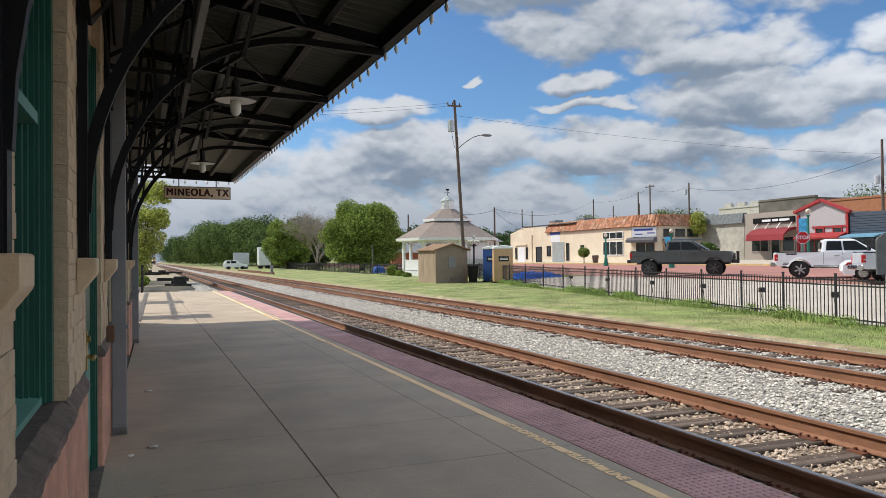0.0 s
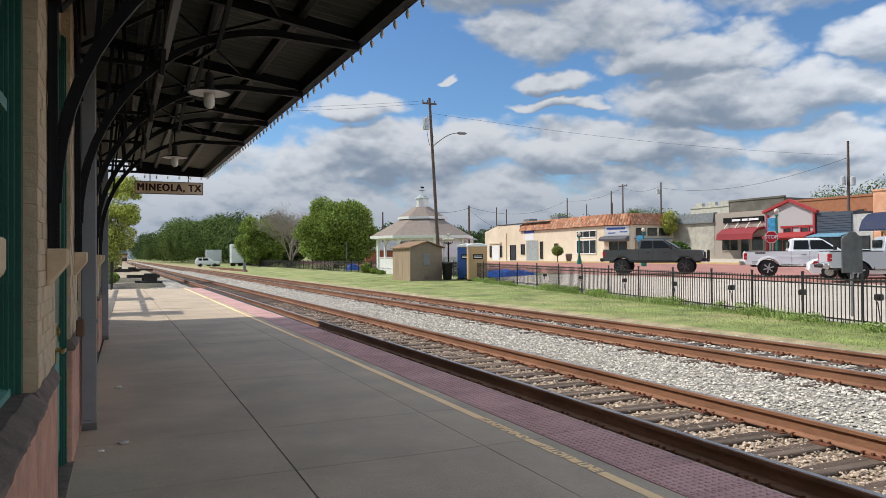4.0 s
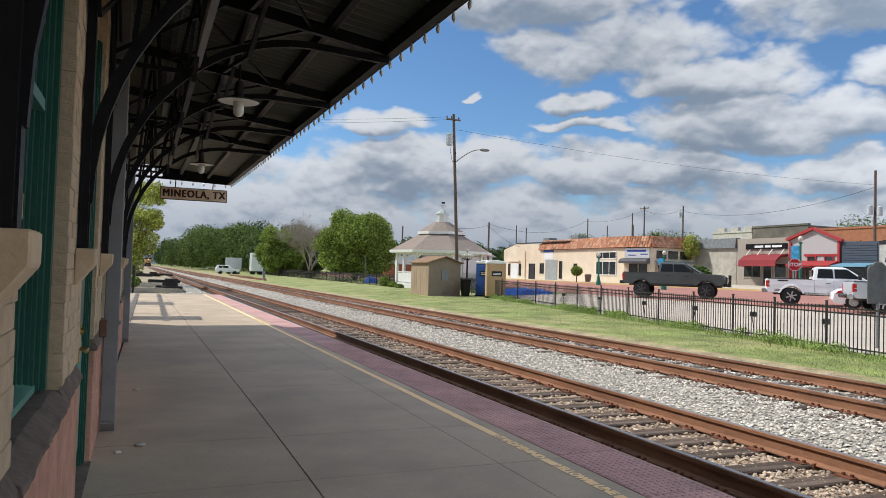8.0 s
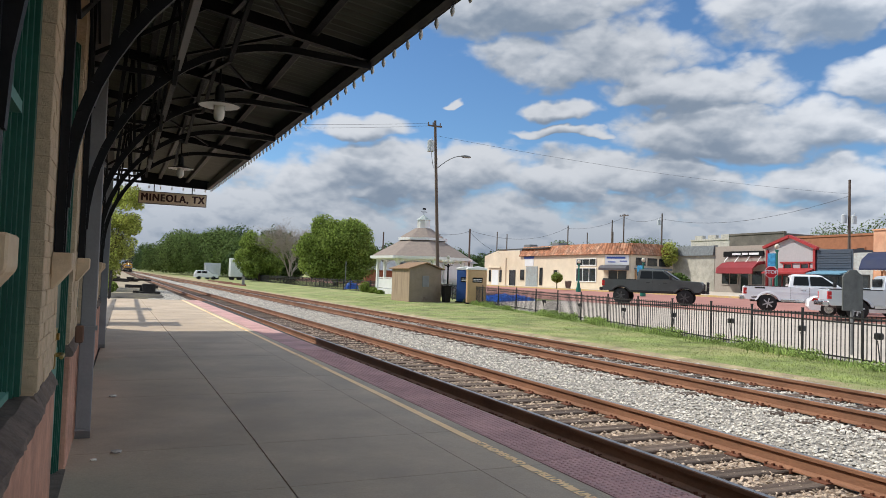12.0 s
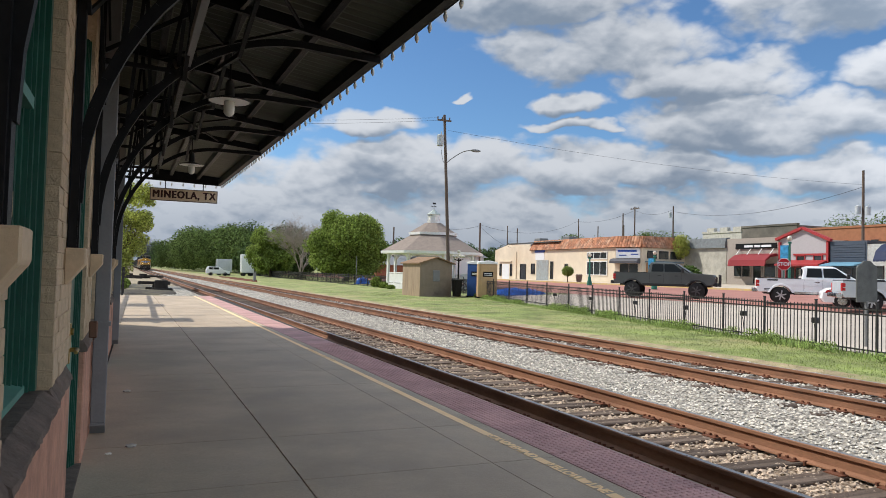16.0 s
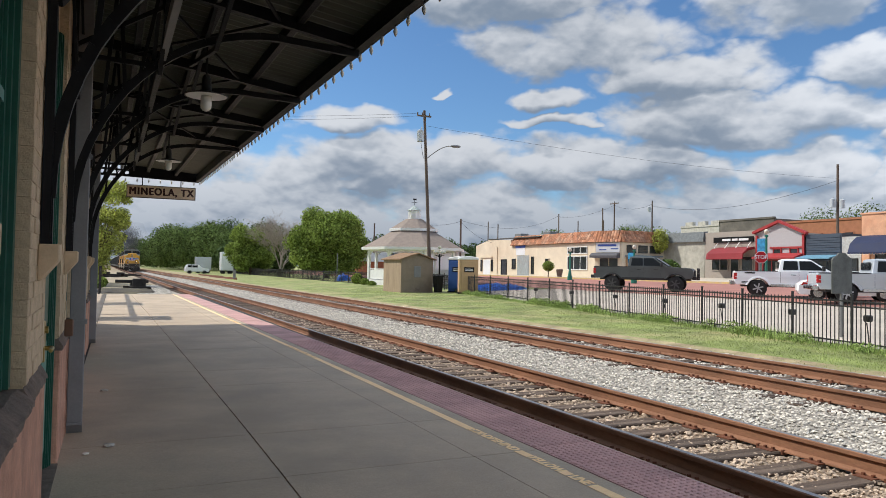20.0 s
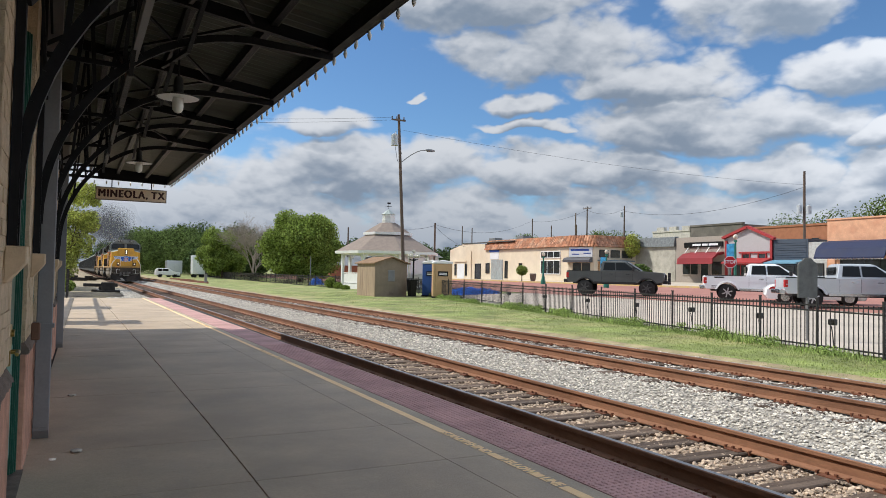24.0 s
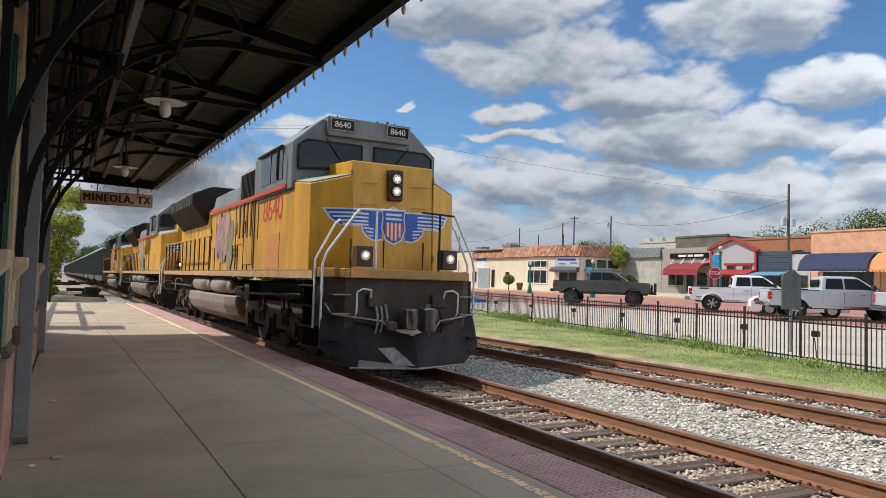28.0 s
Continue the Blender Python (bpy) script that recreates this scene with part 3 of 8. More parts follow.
DOOR_BAYS = (3, 6, 9)     # the bays between piers that hold doors


def build_piers():
    shared = {}
    r = random.Random(31)
    for k, y in enumerate(BAYS):
        bm = B()
        box(bm, WALL - 0.30, PIER - 0.012, y - 0.438, y + 0.438, 1.0, 5.2)
        pier = part("pier", bm, M_CREAM, depot, "cream painted brick pier")
        near = k in (4, 5)
        bm = B()
        for c in range(37):
            z = 1.022 + c * 0.0765
            cuts = [-0.45, -0.225, 0.0, 0.225, 0.45] if c % 2 else [-0.45, -0.34, -0.115, 0.115, 0.34, 0.45]
            for i, (p, q) in enumerate(zip(cuts, cuts[1:])):
                w = q - p - 0.0015
                dx = r.uniform(-0.003, 0.003)
                dy = r.uniform(-0.006, 0.006) if i in (0, len(cuts) - 2) else 0.0
                if near and c < 28:
                    key = round(w, 3)
                    if key not in shared:
                        bb = B()
                        box(bb, -0.11, 0.0, 0, w, 0, 0.0755)
                        shared[key] = mesh_of(bb, M_BRICKC, "brick", bevel=0.0028)
                    ob = new("brick", shared[key])
                    ob.parent = pier
                    ob.matrix_basis = pose(PIER + dx, y + p + 0.002 + dy, z, 0, 0, r.uniform(-0.9, 0.9))
                else:
                    box(bm, PIER - 0.11, PIER + dx, y + p + 0.002 + dy, y + q - 0.004 + dy, z, z + 0.0755)
        if len(bm.verts):
            tagged(part("brickwork", bm, M_BRICKC, pier), kind="stuff")
        else:
            bm.free()


def rough_ledge(y0, y1, out, back, label=""):
    """A weathered stone ledge with a crumbling front edge."""
    r = random.Random(round(y0 * 100))
    n = max(4, int((y1 - y0) / 0.045))
    rings = []
    for k in range(n + 1):
        y = y0 + (y1 - y0) * k / n
        a, b, c = r.uniform(-0.007, 0.004), r.uniform(-0.010, 0.004), r.uniform(-0.006, 0.003)
        rings.append([(WALL - 0.20, y, 0.932), (PIER + out + a, y, 0.932 + r.uniform(-0.006, 0)), (PIER + out + b, y, 0.957 + c), (PIER + back + b, y, 1.012 + c), (WALL - 0.20, y, 1.018)])
    bm = B()
    loft(bm, rings)
    part("ledge", bm, M_LEDGE, depot, label)


def build_wall():
    # openings between the piers: y0, y1, bottom, top
    bm = B()
    box(bm, WALL - 0.32, WALL - 0.20, -12.0, 15.98, -0.2, 5.2)
    part("inner_wall", bm, M_CREAM, depot)
    bm = B()
    box(bm, WALL - 0.20, WALL, -12.0, 15.98, 3.25, 5.2)
    part("upper_wall", bm, M_CREAM, depot, "cream painted upper wall")
    for k in range(1, len(BAYS)):
        y0, y1 = BAYS[k - 1] + 0.45, BAYS[k] - 0.45
        if k not in DOOR_BAYS:
            bm = B()
            box(bm, WALL - 0.20, PIER + 0.018, y0, y1, -0.2, 0.93)
            part("base_wall", bm, M_SALMON, depot, "salmon painted lower wall")
            rough_ledge(y0, y1, 0.036, -0.035, "dark weathered stone ledge")
        y = BAYS[k]
        bm = B()
        box(bm, WALL - 0.20, PIER + 0.014, y - 0.45, y + 0.45, -0.2, 0.93)
        part("base_wall", bm, M_SALMON, depot, bevel=0.008)
        rough_ledge(y - 0.45, y + 0.45, 0.028, -0.005)
    # walls past y 16 are unseen, added to carry the lengthened roof
    for nm, args in (("rear_wall", (-14, -13.8, -12, 21.0, -0.2, 5.2)), ("end_wall", (-13.8, WALL - 0.35, -12, -11.8, -0.2, 5.2)), ("porch_wall", (-6.8, -6.6, 15.98, 20.8, -0.2, 5.2)), ("end_wall", (-13.8, -6.6, 20.8, 21.0, -0.2, 5.2))):
        bm = B()
        box(bm, *args)
        part(nm, bm, M_CREAM, depot)
    bm = B()
    # roof runs on unseen past y 16, added to shade the platform end
    prism(bm, [(-14.5, 5.2), (PIER + 0.1, 5.2), (-9.4, 6.9)], "y", -12.5, 21.7)
    part("roof", bm, mat("roof_tile_dark", (0.14, 0.06, 0.045), 0.8), depot)
    # green joinery between the piers
    for k in range(1, len(BAYS)):
        y0, y1 = BAYS[k - 1] + 0.45, BAYS[k] - 0.45
        door = k in DOOR_BAYS
        z0, z1 = (PLAT if door else 1.02), 3.25
        w = thing("door_1" if door else "window_1", "dark green panelled double door with a transom" if door else "tall window in a dark green moulded frame", "door" if door else "window", kind="structure")
        x = WALL + (0.035 if door else 0.0)
        steps = ((0.0, 0.05), (-0.01, 0.08), (-0.018, 0.10), (-0.03, 0.12)) if door else ((0.0, 0.07), (-0.022, 0.11), (-0.040, 0.15), (-0.055, 0.17), (-0.075, 0.21), (-0.09, 0.25))
        prev = 0.0
        for dx, wd in steps:
            for a, b in ((y0 + prev, y0 + wd), (y1 - wd, y1 - prev)):
                bm = B()
                box(bm, WALL - 0.19, x + dx, a, b, z0, z1)
                part("moulding", bm, M_GREEN, w, "dark green moulded upright")
            prev = wd
        bm = B()
        box(bm, WALL - 0.19, x - 0.03, y0 + prev, y1 - prev, z1 - 0.12, z1)
        part("head_rail", bm, M_GREEN, w)
        ztr = 2.28
        bm = B()
        prism(bm, [(x - 0.15, ztr - 0.05), (x - 0.03, ztr - 0.05), (x - 0.03, ztr), (x - 0.15, ztr + 0.06)], "y", y0 + prev, y1 - prev)
        part("transom", bm, M_TEAL, w, "paler green transom bar")
        bm = B()
        box(bm, x - 0.125, x - 0.115, y0 + prev, y1 - prev, ztr + 0.05 if door else z0 + 0.1, z1 - 0.12)
        part("pane", bm, glass("depot_glass"), w)
        if door:
            mid = (y0 + y1) / 2
            for a, b in ((y0 + prev, mid - 0.003), (mid + 0.003, y1 - prev)):
                bm = B()
                box(bm, x - 0.10, x - 0.045, a, b, z0 + 0.01, ztr - 0.05)
                leaf = part("door_leaf", bm, M_GREEN, w)
                for z in (z0 + 0.15, z0 + 1.05):
                    bm = B()
                    box(bm, x - 0.045, x - 0.035, a + 0.08, b - 0.08, z, z + 0.78)
                    part("panel", bm, M_TEAL if z < z0 + 0.5 else M_GREEN, leaf, bevel=0.006)
            brass = mat("brass", (0.5, 0.35, 0.12), 0.35, metal=1.0)
            bm = B()
            box(bm, x - 0.046, x + 0.012, y0 + 0.27, y0 + 0.35, 0.98, 1.22)
            part("lock_plate", bm, brass, w, "worn brass lock plate")
            bm = B()
            cyl(bm, (x + 0.01, y0 + 0.31, 1.06), (x + 0.055, y0 + 0.31, 1.06), 0.014)
            cyl(bm, (x + 0.05, y0 + 0.31, 1.06), (x + 0.05, y0 + 0.20, 1.055), 0.014, 0.011)
            part("handle", bm, brass, w, "worn brass lever")
            bm = B()
            cyl(bm, (x + 0.01, y0 + 0.31, 1.17), (x + 0.028, y0 + 0.31, 1.17), 0.022, n=12)
            part("lock_cylinder", bm, brass, w)
            bm = B()
            box(bm, WALL - 0.2, PIER + 0.02, y0, y1, -0.1, PLAT + 0.012)
            part("threshold", bm, M_LEDGE, w)
        else:
            bm = B()
            prism(bm, [(x - 0.19, z0), (x - 0.035, z0), (x - 0.035, z0 + 0.03), (x - 0.19, z0 + 0.09)], "y", y0 + 0.002, y1 - 0.002)
            part("sill", bm, M_TEAL, w, "pale green painted window sill")
            bm = B()
            box(bm, x - 0.12, x - 0.09, (y0 + y1) / 2 - 0.02, (y0 + y1) / 2 + 0.02, z0 + 0.1, ztr - 0.05)
            part("mullion", bm, M_GREEN, w)


build_wall()
build_piers()


# ---- canopy ----
canopy = thing("canopy", "black iron and timber platform canopy with curved brackets", "canopy", kind="structure")


def arc_pts(y, n=16):
    """The curved bracket: a quarter ellipse from the corbel, then nearly level to the outer beam."""
    xc, rx, rz, z0 = -3.32, 1.605, 1.71 + 0.008 * (y - 5), 1.90
    out = [(xc - rx, y, 1.66)]
    for i in range(n + 1):
        a = math.pi / 2 * i / n
        out.append((xc - rx * math.cos(a), y, z0 + rz * math.sin(a)))
    return out + [(EDGE_X - 0.02, y, edge_z(y) - 0.03)]


def build_canopy():
    y0, y1 = -11.0, END_Y
    bm = B()
    # corrugated deck: ridges run out from the wall
    n = int((y1 - y0) / 0.075)
    for k in range(n):
        a, b = y0 + k * 0.075, y0 + (k + 1) * 0.075
        za = 0.018 if k % 2 else 0.0
        zb = 0.0 if k % 2 else 0.018
        vs = [bm.verts.new((x, yy, roof_z(x, yy) + 0.10 + dz + t)) for t in (0, 0.02) for x, yy, dz in ((WALL, a, za), (EDGE_X + 0.01, a, za), (EDGE_X + 0.01, b, zb), (WALL, b, zb))]
        bm.faces.new(vs[:4]); bm.faces.new(vs[4:][::-1])
    part("roof_sheet", bm, M_DECK, canopy, "corrugated metal roof deck seen from below")
    # purlins along the platform
    for x in (-4.42, -3.80, -3.13):
        bm = B()
        bar(bm, (x, y0, roof_z(x, y0) + 0.04), (x, y1, roof_z(x, y1) + 0.04), 0.06, 0.12)
        part("purlin", bm, M_BLACK, canopy)
        bm = B()
        bar(bm, (x + 0.036, y0, roof_z(x, y0) - 0.014), (x + 0.036, y1, roof_z(x, y1) - 0.014), 0.012, 0.012)
        part("purlin_lip", bm, M_DECK, canopy, "paler strip along the purlin's lower edge")
    bm = B()
    bar(bm, (EDGE_X - 0.02, y0, edge_z(y0) + 0.08), (EDGE_X - 0.02, y1, edge_z(y1) + 0.08), 0.08, 0.16)
    part("fascia", bm, M_BLACK, canopy, "black outer beam and gutter")
    bm = B()
    bar(bm, (EDGE_X + 0.03, y0, edge_z(y0) + 0.15), (EDGE_X + 0.03, y1, edge_z(y1) + 0.15), 0.03, 0.07)
    part("gutter_lip", bm, M_BLACK, canopy)
    # end frame: solid board by the edge, open lattice by the wall
    e = edge_z(y1)
    bm = B()
    prism(bm, [(-4.25, e + 0.04), (EDGE_X + 0.02, e - 0.01), (EDGE_X + 0.02, e + 0.24), (-4.25, roof_z(-4.25, y1) + 0.16)], "y", y1, y1 + 0.05)
    part("end_beam", bm, M_BLACK, canopy, "black board closing the canopy end")
    bm = B()
    bar(bm, (WALL, y1 + 0.02, e + 0.07), (-4.25, y1 + 0.02, e + 0.07), 0.05, 0.06)
    bar(bm, (WALL, y1 + 0.02, e + 0.22), (-4.25, y1 + 0.02, e + 0.2), 0.04, 0.05)
    for k in range(5):
        x = WALL + 0.16 * k
        bar(bm, (x, y1 + 0.02, e + 0.07), (x + 0.08, y1 + 0.02, e + 0.21), 0.02, 0.02)
    part("end_lattice", bm, M_BLACK, canopy, "open iron lattice at the canopy end")
    for y in BAYS[:-1]:
        br = B()
        pts = arc_pts(y)
        for p, q in zip(pts, pts[1:]):
            bar(br, p, q, 0.045, 0.062)
        ob = part("bracket", br, M_BLACK, canopy, "curved black iron bracket")
        bm = B()
        bar(bm, (WALL, y, roof_z(WALL, y) - 0.03), (EDGE_X, y, roof_z(EDGE_X, y) - 0.03), 0.06, 0.11)
        part("rafter", bm, M_BLACK, canopy)
        bm = B()
        for i, t in ((6, -4.62), (9, -4.3)):
            bar(bm, pts[i], (t, y, roof_z(t, y) - 0.05), 0.03, 0.03)
            bar(bm, pts[i + 2], (t, y, roof_z(t, y) - 0.05), 0.03, 0.03)
        bar(bm, (PIER, y, 3.25), pts[10], 0.035, 0.04)
        bar(bm, (PIER, y, 3.3), (-4.05, y, roof_z(-4.05, y) - 0.05), 0.03, 0.035)
        part("strut", bm, M_BLACK, canopy)
        bm = B()
        prism(bm, [(PIER, 1.48), (PIER + 0.015, 1.48), (PIER + 0.095, 1.585), (PIER + 0.095, 1.665), (PIER, 1.665)], "y", y - 0.09, y + 0.09)
        part("corbel", bm, M_CREAM, canopy, "cream stone corbel under a bracket", bevel=0.006)
        bm = B()
        box(bm, PIER + 0.006, PIER + 0.05, y - 0.045, y + 0.045, 1.666, 3.9)
        part("wall_post", bm, M_BLACK, canopy)
    # crossed bracing between neighbouring brackets, and level ties
    for ya, yb in zip(BAYS, BAYS[1:-1]):
        for x, za in ((-4.30, 3.18), (-3.85, 3.45)):
            for p, q in (((x, ya, za), (x, yb, roof_z(x, yb) - 0.04)), ((x, ya, roof_z(x, ya) - 0.04), (x, yb, za))):
                bm = B()
                bar(bm, p, q, 0.034, 0.04)
                part("brace", bm, M_BLACK, canopy)
        # flat crossed rods under the deck, bay by bay
        for xa, xb in ((-4.45, -3.3), (-3.3, -4.45)):
            bm = B()
            bar(bm, (xa, ya, roof_z(xa, ya) - 0.05), (xb, yb, roof_z(xb, yb) - 0.05), 0.025, 0.025)
            part("tie_rod", bm, M_BLACK, canopy)
        bm = B()
        box(bm, -4.305, -4.255, ya, yb, 3.28, 3.38)
        part("tie_bar", bm, M_GREYMETAL if abs(ya - 4.13) < 0.2 else M_BLACK, canopy)
        for p, q in (((-4.90, ya, 2.9), (-4.90, yb, 3.8)), ((-4.90, ya, 3.8), (-4.90, yb, 2.9))):
            bm = B()
            bar(bm, p, q, 0.02, 0.03)
            part("brace", bm, M_BLACK, canopy)


build_canopy()

# ---- the train ----
MOVES = []
M_LYEL = mat("loco_yellow", (0.64, 0.325, 0.028), 0.42, var=0.2, scale=1.8, bump=0.12, stretch=(1.6, 1.6, 0.5), stain=(0.40, 0.19, 0.04), stain_amt=0.6)
M_LGREY = mat("loco_grey", (0.165, 0.178, 0.18), 0.5, var=0.18, scale=2, bump=0.1, stretch=(1.4, 1.4, 0.6), stain=(0.08, 0.08, 0.078), stain_amt=0.55)
M_LDARK = mat("loco_dark_grey", (0.027, 0.024, 0.022), 0.75, var=0.3, scale=2, bump=0.15, stain=(0.065, 0.05, 0.04), stain_amt=0.6, spec=0.15)
M_LUNDER = mat("loco_underframe", (0.052, 0.040, 0.031), 0.8, var=0.35, scale=3, bump=0.3, stain=(0.10, 0.072, 0.05), stain_amt=0.6)
M_LTANK = mat("tank_grey", (0.24, 0.205, 0.165), 0.6, var=0.15, scale=1.5, bump=0.1, stain=(0.12, 0.09, 0.07), stain_amt=0.6)
M_LRED = mat("loco_red", (0.55, 0.06, 0.03), 0.45, var=0.1)
M_LORANGE = mat("primer_orange", (0.62, 0.26, 0.07), 0.5, var=0.12)
M_LBLUE = mat("emblem_blue", (0.02, 0.10, 0.40), 0.4, var=0.1)
M_LSILV = mat("emblem_silver", (0.66, 0.67, 0.70), 0.4, var=0.1)
M_LWHITE = mat("handrail_white", (0.75, 0.74, 0.70), 0.45, var=0.1)
M_BEAM = mat("headlight_glow", (1.0, 0.70, 0.38), 0.2, var=0.0, bump=0, emit=12.0)
M_LENS = mat("headlight_lens", (0.62, 0.52, 0.40), 0.15, var=0.1, bump=0, emit=0.06)
M_LGLASS = mat("cab_glass", (0.012, 0.014, 0.015), 0.12, var=0.3, scale=2, bump=0.0, spec=0.3)
M_GRAF = mat("graffiti_violet", (0.34, 0.20, 0.22), 0.6, var=0.35, scale=4, stain=(0.55, 0.33, 0.12), stain_amt=0.7)
M_GRAFG = mat("graffiti_green", (0.20, 0.22, 0.16), 0.6, var=0.4, scale=3, stain=(0.45, 0.28, 0.08), stain_amt=0.6)
M_OCHRE = mat("worn_ochre", (0.42, 0.24, 0.07), 0.6, var=0.2, scale=3, bump=0.1, stain=(0.20, 0.12, 0.05), stain_amt=0.6)
M_LBROWN = mat("lamp_housing_brown", (0.07, 0.035, 0.022), 0.6, var=0.2)
M_HOSE = mat("hose_grey", (0.30, 0.28, 0.25), 0.6, var=0.4, scale=9)


def wheelset(parent, y, n=24, r=0.53):
    bm = B()
    for s in (-1, 1):
        cyl(bm, (s * 0.69, y, r), (s * 0.82, y, r), r, n=n)
        cyl(bm, (s * 0.82, y, r), (s * 0.86, y, r), 0.2, n=12)
    cyl(bm, (-0.7, y, r), (0.7, y, r), 0.1, n=8)
    part("wheelset", bm, M_LUNDER, parent)


def bogie(parent, ys, label):
    """A three-axle or two-axle truck: side frames, springs and wheels."""
    bm = B()
    y0, y1 = ys[0] - 0.75, ys[-1] + 0.75
    for s in (-1, 1):
        prism(bm, [(y0, 0.75), (y0 + 0.3, 0.55), (ys[0] + 0.5, 0.45), (ys[-1] - 0.5, 0.45), (y1 - 0.3, 0.55), (y1, 0.75), (y1 - 0.1, 0.98), (ys[-1] - 0.3, 1.05), (ys[0] + 0.3, 1.05), (y0 + 0.1, 0.98)], "x", s * 1.02 - 0.09, s * 1.02 + 0.09)
        for y in ys:
            box(bm, s * 1.02 - 0.15, s * 1.02 + 0.15, y - 0.22, y + 0.22, 0.34, 0.76)
            cyl(bm, (s * 1.02 + s * 0.1, y, 0.53), (s * 1.02 + s * 0.22, y, 0.53), 0.16, n=12)
        for a, b in zip(ys, ys[1:]):
            m = (a + b) / 2
            for d in (-0.17, 0.17):
                cyl(bm, (s * 1.06, m + d, 0.55), (s * 1.06, m + d, 1.12), 0.11, n=10)
            cyl(bm, (s * 1.15, m - 0.45, 0.9), (s * 1.15, m + 0.1, 0.72), 0.055, n=8)
    box(bm, -0.9, 0.9, y0 + 0.2, y1 - 0.2, 0.7, 1.2)
    part("bogie_frame", bm, M_LUNDER, parent, label)
    for y in ys:
        wheelset(parent, y)


def emblem(parent):
    """Winged shield drawn as plain shapes on the nose; the wings run round the nose corners."""
    def flat(name, s, pts, lift, material, label=""):
        """A thin plate of (x, z) points, folded where the shoulder turns back."""
        def clip(keep):
            out = []
            for p, q in zip(pts, pts[1:] + pts[:1]):
                if keep(p[0]):
                    out.append(p)
                if keep(p[0]) != keep(q[0]):
                    t = (0.82 - p[0]) / (q[0] - p[0])
                    out.append((0.82, p[1] + t * (q[1] - p[1])))
            return out
        for keep in (lambda x: x <= 0.82, lambda x: x > 0.82):
            poly = clip(keep)
            if len(poly) < 3:
                continue
            bm = B()
            prism(bm, [(s * u, v) for u, v in poly], "y", -lift, 0.004)
            for v in bm.verts:
                v.co.y += (0.05 * (v.co.z - 1.72) if keep(0.5) else 0.022 * (v.co.z - 1.72) + (abs(v.co.x) - 0.822) * 0.631)
            part(name, bm, material, parent, label)
    wing = [(0.20, 2.86), (1.30, 2.86), (1.18, 2.66), (1.02, 2.54), (0.64, 2.54), (0.62, 2.44), (0.52, 2.34), (0.38, 2.28), (0.24, 2.30)]
    for s in (-1, 1):
        flat("wing_edge", s, wing, 0.006, M_LSILV, "silver edge of the emblem wing")
        flat("wing", s, [(0.20, 2.835), (1.24, 2.835), (1.14, 2.675), (1.00, 2.565), (0.615, 2.565), (0.59, 2.46), (0.50, 2.365), (0.38, 2.31), (0.24, 2.33)], 0.010, M_LBLUE, "blue emblem wing")
        for k, (x1, z) in enumerate(((1.20, 2.79), (1.13, 2.72), (1.05, 2.65), (0.98, 2.59))):
            flat("wing_stripe", s, [(0.50, z), (x1, z), (x1 - 0.02, z - 0.032), (0.50, z - 0.032)], 0.014, M_LSILV)
        for k in range(3):
            z = 2.52 - 0.065 * k
            flat("wing_stripe", s, [(0.40, z), (0.60 - 0.05 * k, z + 0.012), (0.59 - 0.05 * k, z - 0.018), (0.40, z - 0.03)], 0.014, M_LSILV)
    for nm, k, dy, material in (("shield_edge", 1.0, 0.018, M_LSILV), ("shield", 0.90, 0.024, M_LBLUE)):
        bm = B()
        pts = [(-0.25, 2.90), (-0.12, 2.89), (0, 2.95), (0.12, 2.89), (0.25, 2.90), (0.22, 2.74), (0.25, 2.52), (0.16, 2.30), (0, 2.22), (-0.16, 2.30), (-0.25, 2.52), (-0.22, 2.74)]
        prism(bm, [(u * k, 2.6 + (v - 2.6) * k) for u, v in pts], "y", -dy, 0.02)
        for v in bm.verts:
            v.co.y += 0.05 * (v.co.z - 1.72)
        part(nm, bm, material, parent)
    for k in range(9):
        bm = B()
        x = -0.18 + k * 0.04
        box(bm, x, x + 0.0385, -0.034, -0.01, 2.28 + 0.13 * abs(k - 4) / 4, 2.64)
        for v in bm.verts:
            v.co.y += 0.05 * (v.co.z - 1.72)
        part("shield_stripe", bm, M_LRED if k % 2 == 0 else M_LSILV, parent)
    for k in range(2):
        bm = B()
        box(bm, -0.16, 0.16, 0.018, 0.03, 2.69 + k * 0.08, 2.73 + k * 0.08)
        part("shield_bar", bm, M_LSILV, parent)


